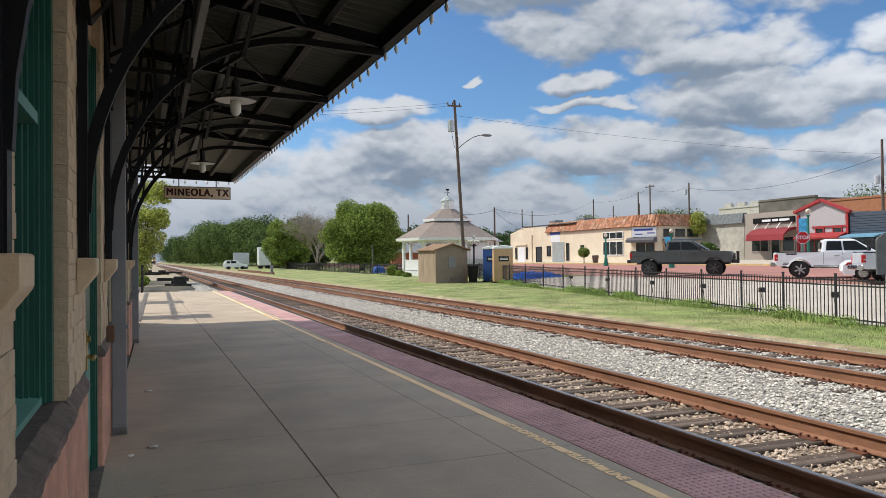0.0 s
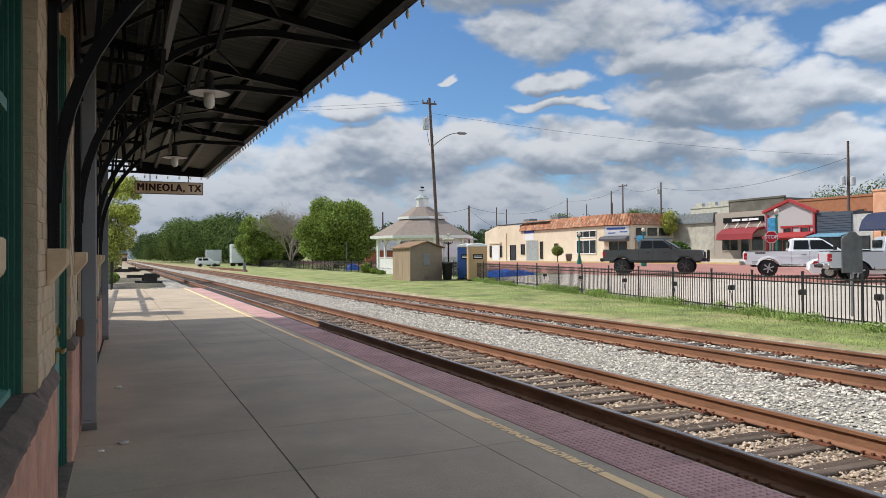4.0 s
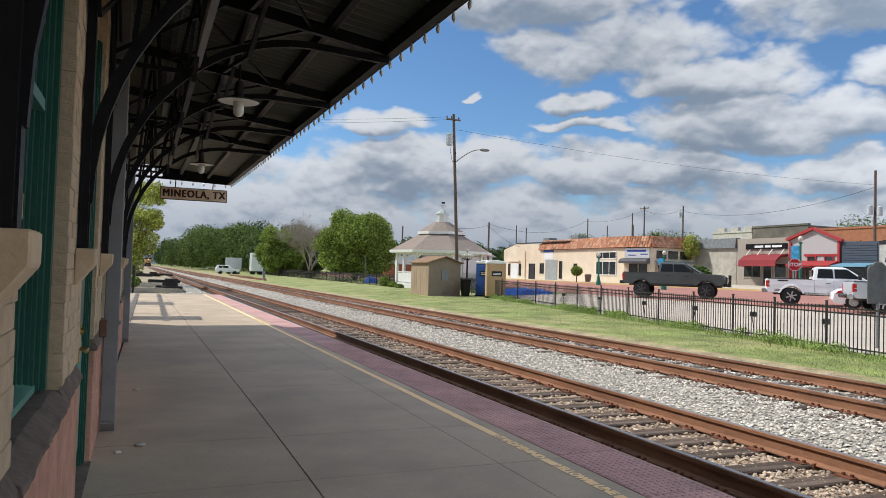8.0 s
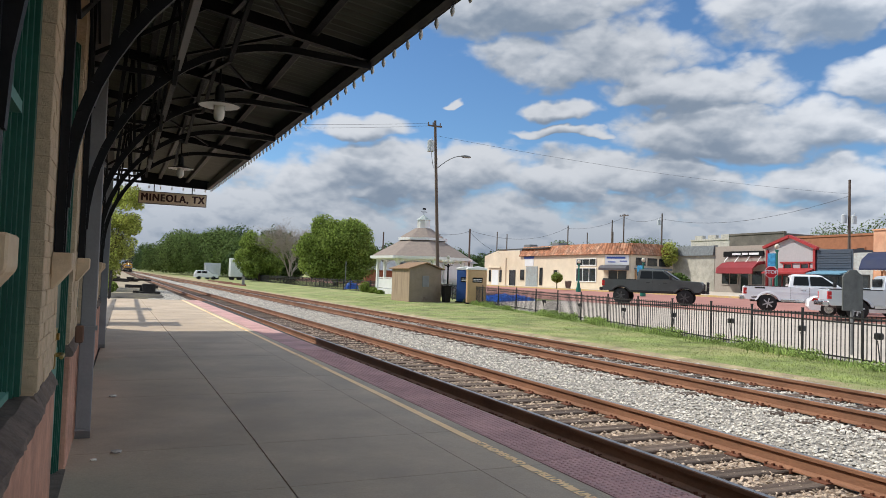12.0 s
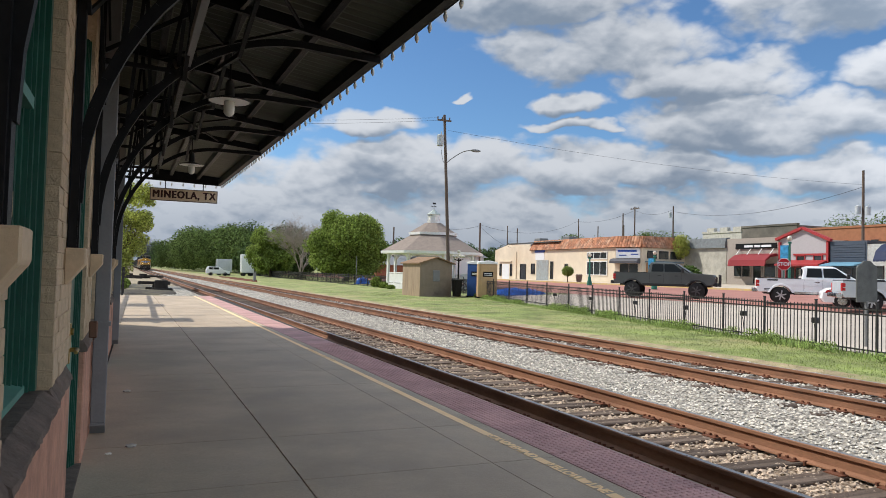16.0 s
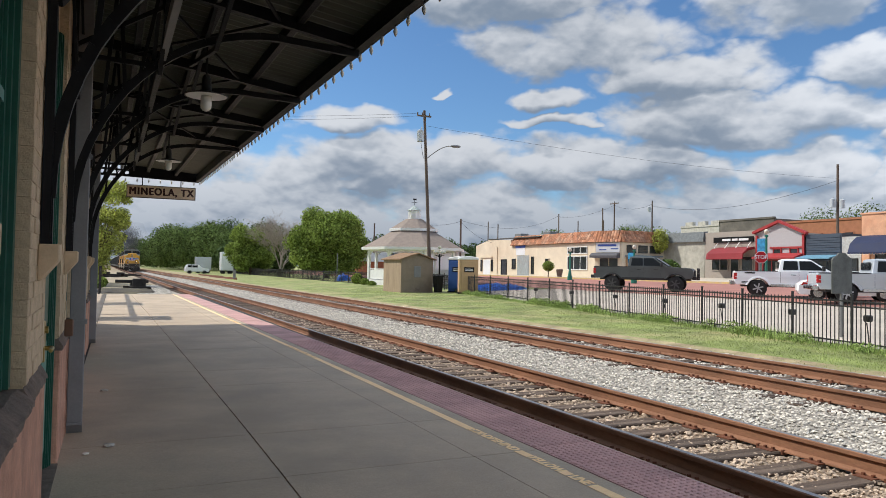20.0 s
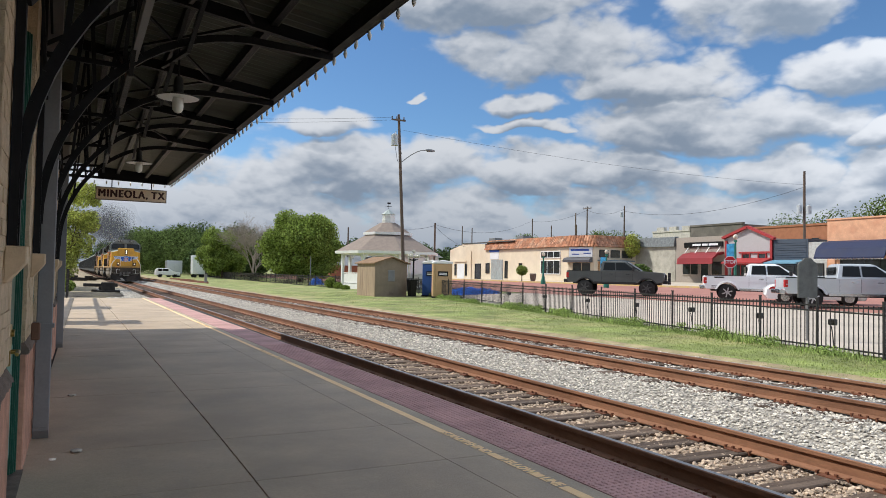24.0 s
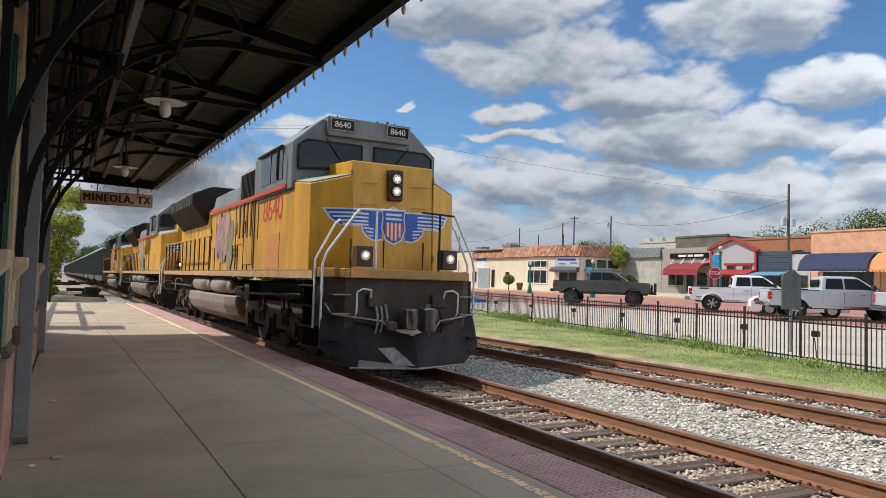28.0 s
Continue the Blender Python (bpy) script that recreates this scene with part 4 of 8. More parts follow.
def build_loco():
    lo = thing("locomotive", "yellow and grey diesel freight locomotive with a winged emblem", "locomotive", group="locomotives of the freight train")
    # frame and walkway
    bm = B()
    box(bm, -1.52, 1.52, -0.1, 21.6, 1.56, 1.72)
    box(bm, -0.7, 0.7, -0.5, 21.6, 1.0, 1.45)
    part("frame", bm, M_LDARK, lo, "dark side sill and walkway")
    bm = B()
    for s in (-1, 1):
        box(bm, s * 1.525 - 0.01, s * 1.525 + 0.01, 0.0, 21.6, 1.57, 1.71)
    part("sill_stripe", bm, mat("sill_ochre", (0.50, 0.30, 0.14), 0.6, stain=(0.25, 0.16, 0.1), stain_amt=0.6), lo, "faded ochre sill stripe")
    # front platform, pilot and plough
    bm = B()
    prism(bm, [(-1.5, -0.1), (-1.5, -0.25), (-1.2, -0.72), (1.2, -0.72), (1.5, -0.25), (1.5, -0.1)], "z", 1.60, 1.76)
    part("anticlimber", bm, M_OCHRE, lo, "worn ochre front platform edge", bevel=0.012)
    bm = B()
    box(bm, -1.1, -0.78, -0.735, -0.70, 1.61, 1.755)
    part("touch_up_patch", bm, M_LORANGE, lo, "orange touch-up patch")
    bm = B()
    prism(bm, [(-1.45, 0.2), (-1.45, -0.35), (-1.15, -0.62), (1.15, -0.62), (1.45, -0.35), (1.45, 0.2)], "z", 0.75, 1.60)
    part("pilot", bm, M_LUNDER, lo, "black pilot plate with brown grime")
    for s in (-1, 1):
        bm = B()
        face = [(0, -1.20, 0.10), (s * 1.10, -0.80, 0.10), (s * 1.54, -0.56, 0.40), (s * 1.50, -0.42, 0.95), (s * 0.62, -0.78, 0.80), (0, -0.98, 0.62)]
        fr = [bm.verts.new(p) for p in face]
        bk = [bm.verts.new((p[0], p[1] + 0.09, p[2])) for p in face]
        bm.faces.new(fr); bm.faces.new(bk[::-1])
        for i in range(6):
            bm.faces.new((fr[i], fr[(i + 1) % 6], bk[(i + 1) % 6], bk[i]))
        part("plough", bm, M_LDARK, lo, "black snow plough blade")
        bm = B()
        tube(bm, [(s * 1.10, -0.815, 0.10), (s * 0.5, -1.03, 0.10), (0, -1.215, 0.10)], 0.018, 6)
        part("plough_edge", bm, M_HOSE, lo, "bare worn cutting edge")
        for z in (0.30, 0.55):
            bm = B()
            box(bm, s * 1.36 - 0.12, s * 1.36 + 0.12, -0.72, -0.45, z, z + 0.03)
            part("plough_step", bm, M_LDARK, lo)
    for pts, m in (([(-0.98, 0.10), (-0.10, 0.11), (-0.38, 0.17), (-0.94, 0.23)], M_LTANK), ([(-0.62, 0.42), (-0.36, 0.44), (-0.06, 0.14), (-0.40, 0.16)], M_HOSE)):
        bm = B()
        prism(bm, pts, "y", -0.02, 0.0)
        for v in bm.verts:
            v.co.y += -1.205 + 0.362 * abs(v.co.x) + (v.co.z - 0.1) * 0.40
        part("plough_patch", bm, m, lo, "bare metal patch on the plough")
    # uncoupling levers and step wells at the corners
    for s in (-1, 1):
        bm = B()
        tube(bm, [(s * 1.46, -0.50, 1.16), (s * 1.36, -0.58, 0.98), (s * 0.95, -0.74, 0.93), (s * 0.55, -0.86, 0.88), (s * 0.42, -0.92, 0.72)], 0.017, 6)
        part("cut_lever", bm, M_HOSE, lo, "pale uncoupling lever")
        for z in (0.98, 1.30):
            bm = B()
            box(bm, s * 1.22 - 0.16, s * 1.22 + 0.16, -0.66, -0.42, z, z + 0.025)
            st = part("corner_step", bm, M_LDARK, lo)
            bm = B()
            bar(bm, (s * 1.06, -0.665, z + 0.012), (s * 1.38, -0.665, z + 0.012), 0.012, 0.022)
            part("step_edge", bm, M_HOSE, st, "worn step edge")
        bm = B()
        box(bm, s * 0.62 - 0.14, s * 0.62 + 0.14, -0.70, -0.60, 1.10, 1.34)
        part("hose_bracket", bm, M_LUNDER, lo, bevel=0.02)
        bm = B()
        prism(bm, [(s * 1.45, 0.72), (s * 1.45, 1.60), (s * 1.25, 1.60), (s * 1.32, 0.72)], "y", -0.40, -0.36)
        part("corner_plate", bm, M_LDARK, lo)
    steel = mat("coupler_steel", (0.13, 0.115, 0.105), 0.55, metal=0.3, var=0.35, scale=5, bump=0.5, stain=(0.10, 0.07, 0.05), stain_amt=0.6)
    cp = B()
    box(cp, -0.13, 0.13, -1.10, -0.55, 0.80, 1.04)
    cpl = part("coupler", cp, steel, lo, "rusty knuckle coupler", bevel=0.02)
    for name, pts, z0, z1 in (("guard_arm", [(-0.26, -1.05), (-0.30, -1.30), (-0.22, -1.42), (-0.12, -1.34), (-0.10, -1.18), (0.02, -1.10), (0.02, -1.0), (-0.2, -0.98)], 0.76, 1.10), ("knuckle", [(0.04, -1.02), (0.06, -1.20), (0.02, -1.32), (0.12, -1.40), (0.24, -1.32), (0.27, -1.12), (0.2, -1.0)], 0.72, 1.12)):
        bm = B()
        prism(bm, pts, "z", z0, z1)
        part(name, bm, steel, cpl, bevel=0.02)
    bm = B()
    cyl(bm, (0.17, -1.16, 0.66), (0.17, -1.16, 1.18), 0.04, n=10)
    part("pin", bm, steel, cpl)
    for x0, x1, z0, z1 in ((0.30, 0.46, 0.88, 1.10), (-0.50, -0.32, 0.72, 0.88)):
        bm = B()
        box(bm, x0, x1, -1.0, -0.74, z0, z1)
        part("valve_box", bm, steel, lo, bevel=0.03)
    bm = B()
    box(bm, -0.35, 0.35, -0.85, -0.62, 0.66, 0.72)
    cyl(bm, (-0.55, -0.70, 0.62), (0.15, -0.86, 0.62), 0.018)
    part("uncoupling_lever", bm, M_LWHITE, lo)
    for s in (-1, 1):
        for k in range(3):
            bm = B()
            x = s * (0.42 + 0.09 * k)
            f = lambda t: (x + s * 0.05 * t, -0.66 - 0.16 * math.sin(3.14 * t), 1.15 - 0.62 * t)
            tube(bm, [f(i / 6) for i in range(7)], 0.022)
            part("air_hose", bm, M_HOSE if s < 0 else M_LDARK, lo)
    # corner steps and grab rails
    for s in (-1, 1):
        bm = B()
        for k in range(4):
            box(bm, s * 1.48 - 0.06, s * 1.48 + 0.06, -0.05, 0.75, 0.35 + 0.36 * k, 0.38 + 0.36 * k)
        box(bm, s * 1.2 - 0.3, s * 1.2 + 0.3, 0.55, 0.62, 0.35, 1.5)
        part("step", bm, M_LDARK, lo)
        bm = B()
        for y0 in (-0.42, -0.12):
            pts = [(s * 1.50, y0, 0.72), (s * 1.50, y0, 1.80), (s * 1.44, y0 - 0.02, 2.02), (s * 0.98, -0.60, 2.72), (s * 0.92, -0.62, 2.78)]
            if y0 > -0.2:
                pts = [(s * 1.53, y0, 0.72), (s * 1.53, y0, 1.9), (s * 1.2, -0.18, 2.55), (s * 1.12, -0.20, 2.62)]
            for p, q in zip(pts, pts[1:]):
                cyl(bm, p, q, 0.021, n=8)
        part("grab_rail", bm, M_LWHITE, lo, "white painted grab rail")
        bm = B()
        pts = [(s * 0.92, -0.62, 2.78), (s * 0.25, -0.66, 2.80)]
        cyl(bm, *pts, 0.019, n=8)
        cyl(bm, (s * 0.62, -0.64, 1.76), (s * 0.62, -0.64, 2.79), 0.021, n=8)
        part("front_rail", bm, M_LWHITE if s < 0 else M_LDARK, lo)
        bm = B()
        pts = [(s * 0.98, -0.64, 0.92), (s * 0.98, -0.74, 1.02), (s * 0.98, -0.74, 1.36), (s * 0.88, -0.74, 1.42), (s * 0.72, -0.74, 1.40), (s * 0.70, -0.66, 1.20)]
        for p, q in zip(pts, pts[1:]):
            cyl(bm, p, q, 0.016, n=6)
        part("pilot_grab", bm, M_LWHITE, lo)
        # ditch lights
        bm = B()
        box(bm, s * 0.83 - 0.15, s * 0.83 + 0.15, -0.68, -0.45, 1.80, 2.15)
        dl = part("ditch_light", bm, M_LBROWN, lo, "lit ditch light in a dark housing", bevel=0.01)
        bm = B()
        cyl(bm, (s * 0.83, -0.70, 1.99), (s * 0.83, -0.675, 1.99), 0.085, n=16)
        part("lamp", bm, M_LENS, dl, "cream glass lens")
        bm = B()
        cyl(bm, (s * 0.83, -0.708, 1.995), (s * 0.83, -0.699, 1.995), 0.032, n=12)
        part("bulb", bm, M_BEAM, dl, "lit bulb")
    # nose: raised middle and lower shoulders with angled corners
    bm = B()
    mid = [(-0.82, 0.0), (0.82, 0.0), (0.82, 1.7), (-0.82, 1.7)]
    lo_, hi_ = [bm.verts.new((x, y, 1.72)) for x, y in mid], [bm.verts.new((x, y + (0.10 if y == 0 else 0), 3.74 + (0.10 if y else 0))) for x, y in mid]
    bm.faces.new(hi_)
    for i in range(4):
        bm.faces.new((lo_[i], lo_[(i + 1) % 4], hi_[(i + 1) % 4], hi_[i]))
    part("nose", bm, M_LYEL, lo, "yellow nose", bevel=0.02)
    for s in (-1, 1):
        bm = B()
        pl = [(s * 0.822, 0.005), (s * 1.48, 0.42), (s * 1.50, 1.75), (s * 0.822, 1.75)]
        lo_ = [bm.verts.new((x, y, 1.722)) for x, y in pl]
        hi_ = [bm.verts.new((x, y + 0.04, z)) for (x, y), z in zip(pl, (3.46, 3.30, 3.46, 3.62))]
        bm.faces.new(hi_)
        for i in range(4):
            bm.faces.new((lo_[i], lo_[(i + 1) % 4], hi_[(i + 1) % 4], hi_[i]))
        part("nose_shoulder", bm, M_LYEL, lo, bevel=0.015)
        bm = B()
        vs = [bm.verts.new(p) for p in ((s * 0.83, 0.07, 3.475), (s * 1.47, 0.47, 3.315), (s * 1.49, 1.73, 3.475), (s * 0.83, 1.73, 3.635))]
        ws = [bm.verts.new(v.co + Vector((0, 0, 0.012))) for v in vs]
        bm.faces.new(ws); bm.faces.new(vs[::-1])
        for i in range(4):
            bm.faces.new((vs[i], vs[(i + 1) % 4], ws[(i + 1) % 4], ws[i]))
        part("shoulder_tread", bm, mat("antiglare_green", (0.30, 0.34, 0.28), 0.6, var=0.15), lo, "pale green anti-slip top")
        for z in (2.0, 2.75, 3.5):
            bm = B()
            cyl(bm, (s * 0.83, -0.012 + 0.05 * (z - 1.72), z - 0.06), (s * 0.83, -0.012 + 0.05 * (z - 1.72), z + 0.06), 0.024, n=8)
            part("hinge", bm, mat("hinge_brown", (0.30, 0.16, 0.05), 0.6), lo)
        for z in (2.95, 3.35):
            bm = B()
            cyl(bm, (s * 0.35, 0.02, z), (s * 0.68, 0.02, z), 0.012, n=6)
            part("grab_iron", bm, M_LYEL, lo)
    for x in (-0.83, -0.19, 0.62):
        bm = B()
        box(bm, x - 0.007, x + 0.007, -0.006, 0.05, 1.80, 2.30)
        part("door_seam", bm, M_LDARK, lo)
    bm = B()
    box(bm, -0.14, 0.14, -0.05, 0.12, 3.05, 3.62)
    hl = part("headlight", bm, M_LBROWN, lo, "pair of lit headlights in a dark housing", bevel=0.015)
    for z in (3.45, 3.22):
        bm = B()
        cyl(bm, (0, -0.075, z), (0, -0.045, z), 0.088, n=18)
        part("lamp", bm, M_LENS, hl, "cream glass lens")
        bm = B()
        cyl(bm, (0, -0.082, z), (0, -0.074, z), 0.036, n=12)
        part("bulb", bm, M_BEAM, hl, "lit bulb")
        bm = B()
        for a in range(16):
            p, q = 2 * math.pi * a / 16, 2 * math.pi * (a + 1) / 16
            cyl(bm, (0.1 * math.cos(p), -0.07, z + 0.1 * math.sin(p)), (0.1 * math.cos(q), -0.07, z + 0.1 * math.sin(q)), 0.014, n=6)
        part("bezel", bm, M_LDARK, hl)
    emblem(lo)
    # cab
    bm = B()
    def ring(y, dz=0.0, w=1.55, top=4.72, low=3.3):
        return [(-w, y, low), (-w, y, 4.22 + dz), (-0.98, y, top), (0.98, y, top), (w, y, 4.22 + dz), (w, y, low)]
    loft(bm, [ring(1.42), [(-1.55, 1.62, 3.3), (-1.55, 1.62, 4.22), (-0.98, 1.66, 4.73), (0.98, 1.66, 4.73), (1.55, 1.62, 4.22), (1.55, 1.62, 3.3)], ring(4.35)])
    part("cab", bm, M_LGREY, lo, "grey cab with sloped roof edges", bevel=0.012)
    bm = B()
    box(bm, -1.50, 1.50, 1.72, 4.35, 1.722, 3.36)
    part("cab_base", bm, M_LYEL, lo, "yellow lower cab side")
    for s in (-1, 1):
        bm = B()
        pts = [(s * 0.14, 3.80), (s * 1.44, 3.70), (s * 1.44, 4.16), (s * 1.28, 4.27), (s * 0.14, 4.27)]
        prism(bm, pts, "y", 1.385, 1.43)
        part("windshield", bm, M_LGLASS, lo, "dark cab windshield", bevel=0.01)
        bm = B()
        for p, q in zip(pts, pts[1:] + pts[:1]):
            cyl(bm, (p[0], 1.385, p[1]), (q[0], 1.385, q[1]), 0.022, n=6)
        part("window_seal", bm, M_LDARK, lo)
        bm = B()
        cyl(bm, (s * 0.9, 1.37, 4.34), (s * 0.6, 1.36, 3.95), 0.012, n=6)
        part("wiper", bm, M_LDARK, lo)
        for y0, y1 in ((2.05, 2.85), (2.95, 3.75)):
            bm = B()
            box(bm, s * 1.553 - 0.012, s * 1.553 + 0.012, y0, y1, 3.55, 4.15)
            part("side_window", bm, M_LGLASS, lo, bevel=0.008)
        bm = B()
        box(bm, s * 1.60 - 0.03, s * 1.60 + 0.03, 1.95, 3.85, 4.18, 4.22)
        cyl(bm, (s * 1.7, 1.9, 3.5), (s * 1.7, 1.9, 4.1), 0.03, n=6)
        part("sunshade", bm, M_LDARK, lo)
        for y in (4.62, 5.0, 5.38, 5.76):
            bm = B()
            box(bm, s * 1.525 - 0.012, s * 1.525 + 0.012, y, y + 0.10, 2.50, 3.32)
            part("louvre", bm, mat("seam_brown", (0.10, 0.06, 0.03), 0.7), lo)
        for y0, y1, z0, z1 in ((2.45, 4.10, 3.21, 3.24), (4.07, 4.10, 2.42, 3.21)):
            bm = B()
            box(bm, s * 1.504 - 0.008, s * 1.504 + 0.008, y0, y1, z0, z1)
            part("panel_edge", bm, mat("seam_brown", (0.10, 0.06, 0.03), 0.7), lo)
        nb = B()
        box(nb, s * 0.60 - 0.24, s * 0.60 + 0.24, 1.28, 1.7, 4.52, 4.73)
        part("number_board", nb, M_LDARK, lo, "dark number board", bevel=0.012)
        bm = B()
        for a, b, c, d in ((-0.25, 0.25, 4.73, 4.745), (-0.25, 0.25, 4.505, 4.52), (-0.25, -0.24, 4.52, 4.73), (0.24, 0.25, 4.52, 4.73)):
            box(bm, s * 0.60 + a, s * 0.60 + b, 1.262, 1.30, c, d)
        part("board_frame", bm, mat("board_frame_grey", (0.34, 0.35, 0.35), 0.5), lo, "pale number board frame")
        bm = B()
        box(bm, s * 1.565 - 0.012, s * 1.565 + 0.012, 1.72, 9.9, 3.34, 3.42)
        part("red_stripe", bm, M_LRED, lo, "thin red line between yellow and grey")
    bm = B()
    box(bm, -0.90, 0.90, 1.30, 1.72, 4.40, 4.78)
    part("roof_brow", bm, M_LGREY, lo, "grey box holding the number boards", bevel=0.012)
    bm = B()
    box(bm, -0.5, 0.5, 2.2, 3.6, 4.72, 4.86)
    for x in (-0.5, 0.4, 0.8):
        cyl(bm, (x, 1.9, 4.7), (x, 1.9, 4.95), 0.02, n=6)
    cyl(bm, (-0.7, 3.9, 4.85), (-0.7, 3.2, 4.85), 0.06, 0.09, n=10)
    part("roof_gear", bm, M_LDARK, lo, "antennas, horn and roof boxes", bevel=0.01)
    # body behind the cab
    bm = B()
    prism(bm, [(-1.50, 1.722), (-1.50, 3.36), (1.50, 3.36), (1.50, 1.722)], "y", 4.352, 9.9)
    part("equipment_body", bm, M_LYEL, lo, "yellow panelled equipment body")
    bm = B()
    prism(bm, [(-1.50, 3.362), (-1.46, 4.1), (-1.0, 4.55), (1.0, 4.55), (1.46, 4.1), (1.50, 3.362)], "y", 4.352, 6.2)
    prism(bm, [(-1.50, 3.362), (-1.40, 3.85), (-0.9, 4.15), (0.9, 4.15), (1.40, 3.85), (1.50, 3.362)], "y", 6.202, 9.9)
    part("upper_body", bm, M_LGREY, lo, "grey upper body with grilles", bevel=0.01)
    for s in (-1, 1):
        for k in range(6):
            bm = B()
            y = 4.55 + k * 0.88
            box(bm, s * 1.506 - 0.012, s * 1.506 + 0.012, y, y + 0.80, 2.35 if k else 1.85, 3.30)
            dr = part("access_door", bm, M_LYEL, lo, bevel=0.008)
            bm = B()
            box(bm, s * 1.52 - 0.012, s * 1.52 + 0.012, y + 0.66, y + 0.70, 2.6, 2.9)
            part("latch", bm, M_LDARK, dr)
        for y in (4.38, 5.38, 6.25, 7.12, 9.86):
            bm = B()
            box(bm, s * 1.51 - 0.012, s * 1.51 + 0.012, y, y + 0.035, 1.75, 3.34)
            part("panel_seam", bm, mat("seam_brown", (0.10, 0.06, 0.03), 0.7), lo)
        for k in range(6):
            y = 6.0 + (k % 3) * 0.16
            bm = B()
            box(bm, s * 1.522 - 0.006, s * 1.522 + 0.006, y, y + 0.1, 2.05 + 0.13 * (k // 3), 2.14 + 0.13 * (k // 3))
            part("vent_slot", bm, mat("seam_brown", (0.10, 0.06, 0.03), 0.7), lo)
        # grilles in the grey upper body
        for y0, y1, z0, z1 in ((4.5, 5.9, 3.45, 4.05),):
            for k in range(11):
                bm = B()
                box(bm, s * 1.50 - 0.02, s * 1.50 + 0.02, y0 + k * 0.128, y0 + k * 0.128 + 0.05, z0, z1)
                part("grille_slat", bm, M_LDARK, lo)
        # spray paint patch
        rg = random.Random(12)
        for k in range(16):
            cy, cz = 6.75 + 0.11 * k + rg.uniform(-0.2, 0.2), 2.6 + rg.uniform(-0.4, 0.4)
            w, h = rg.uniform(0.25, 0.45), rg.uniform(0.3, 0.6)
            m = 9
            pts = [(cy + w * math.cos(6.283 * i / m) * rg.uniform(0.6, 1.1), cz + h * math.sin(6.283 * i / m) * rg.uniform(0.6, 1.1)) for i in range(m)]
            x = s * (1.524 + 0.0012 * k)
            bm = B()
            prism(bm, pts, "x", x - 0.002, x + 0.002)
            part("graffiti", bm, M_GRAFG if k < 4 else M_GRAF, lo, "faded spray paint" if k == 0 else "")
        bm = B()
        box(bm, s * 1.502 - 0.008, s * 1.502 + 0.008, 2.28, 3.22, 1.76, 2.50)
        part("battery_door", bm, M_LORANGE, lo, "orange primed door", bevel=0.006)
    # long hood and flared radiator
    bm = B()
    prism(bm, [(-0.95, 1.722), (-0.95, 3.75), (-0.6, 4.05), (0.6, 4.05), (0.95, 3.75), (0.95, 1.722)], "y", 9.902, 21.3)
    part("long_hood", bm, M_LYEL, lo, "yellow long hood", bevel=0.01)
    bm = B()
    prism(bm, [(-0.99, 3.3), (-1.52, 3.95), (-1.52, 4.32), (-0.9, 4.60), (0.9, 4.60), (1.52, 4.32), (1.52, 3.95), (0.99, 3.3)], "y", 14.2, 20.6)
    part("radiator", bm, M_LDARK, lo, "dark flared radiator housing", bevel=0.015)
    bm = B()
    box(bm, -0.6, 0.6, 10.4, 13.8, 4.05, 4.3)
    cyl(bm, (0, 12.0, 4.3), (0, 12.0, 4.62), 0.28, 0.22, n=12)
    part("exhaust", bm, M_LDARK, lo, "sooty exhaust stack")
    for s in (-1, 1):
        for k in range(12):
            bm = B()
            y = 10.1 + k * 0.92
            box(bm, s * 0.955 - 0.012, s * 0.955 + 0.012, y, y + 0.84, 1.95, 3.45)
            part("engine_door", bm, M_LYEL, lo, bevel=0.008)
        bm = B()
        for k in range(15):
            box(bm, s * 1.525 - 0.012, s * 1.525 + 0.012, 14.4 + k * 0.41, 14.44 + k * 0.41, 3.97, 4.3)
        part("radiator_fin", bm, M_LGREY, lo)
        # walkway handrail
        for k in range(17):
            bm = B()
            y = 5.0 + k * 1.03
            cyl(bm, (s * 1.5, y, 1.72), (s * 1.5, y, 2.75), 0.02, n=6)
            part("stanchion", bm, M_LDARK, lo)
        bm = B()
        cyl(bm, (s * 1.5, 5.0, 2.75), (s * 1.5, 21.5, 2.75), 0.022, n=6)
        cyl(bm, (s * 1.5, 21.5, 2.75), (s * 1.5, 21.9, 1.2), 0.022, n=6)
        part("handrail", bm, M_LYEL, lo, "yellow walkway handrail")
    # fuel tank, reservoirs, trucks
    bm = B()
    loft(bm, [[(x * k, y, z) for x, z in ((-1.5, 1.06), (-1.52, 0.82), (-1.40, 0.56), (-1.1, 0.36), (-0.8, 0.30), (0.8, 0.30), (1.1, 0.36), (1.40, 0.56), (1.52, 0.82), (1.5, 1.06))] for y, k in ((6.9, 0.86), (7.4, 1), (14.0, 1), (14.5, 0.86))])
    part("fuel_tank", bm, M_LTANK, lo, "dusty grey fuel tank", bevel=0.03)
    for s in (-1, 1):
        for y0, y1 in ((7.1, 9.9), (10.4, 13.6)):
            bm = B()
            cyl(bm, (s * 1.28, y0 + 0.15, 1.31), (s * 1.28, y1 - 0.15, 1.31), 0.215, n=14)
            cyl(bm, (s * 1.28, y0, 1.31), (s * 1.28, y0 + 0.15, 1.31), 0.1, 0.215, n=14)
            cyl(bm, (s * 1.28, y1 - 0.15, 1.31), (s * 1.28, y1, 1.31), 0.215, 0.1, n=14)
            part("air_reservoir", bm, M_LTANK, lo, "dusty air reservoir", smooth=True)
        bm = B()
        cyl(bm, (s * 1.3, 5.8, 1.2), (s * 1.3, 6.5, 1.2), 0.13, n=10)
        part("air_filter", bm, M_LUNDER, lo)
        bm = B()
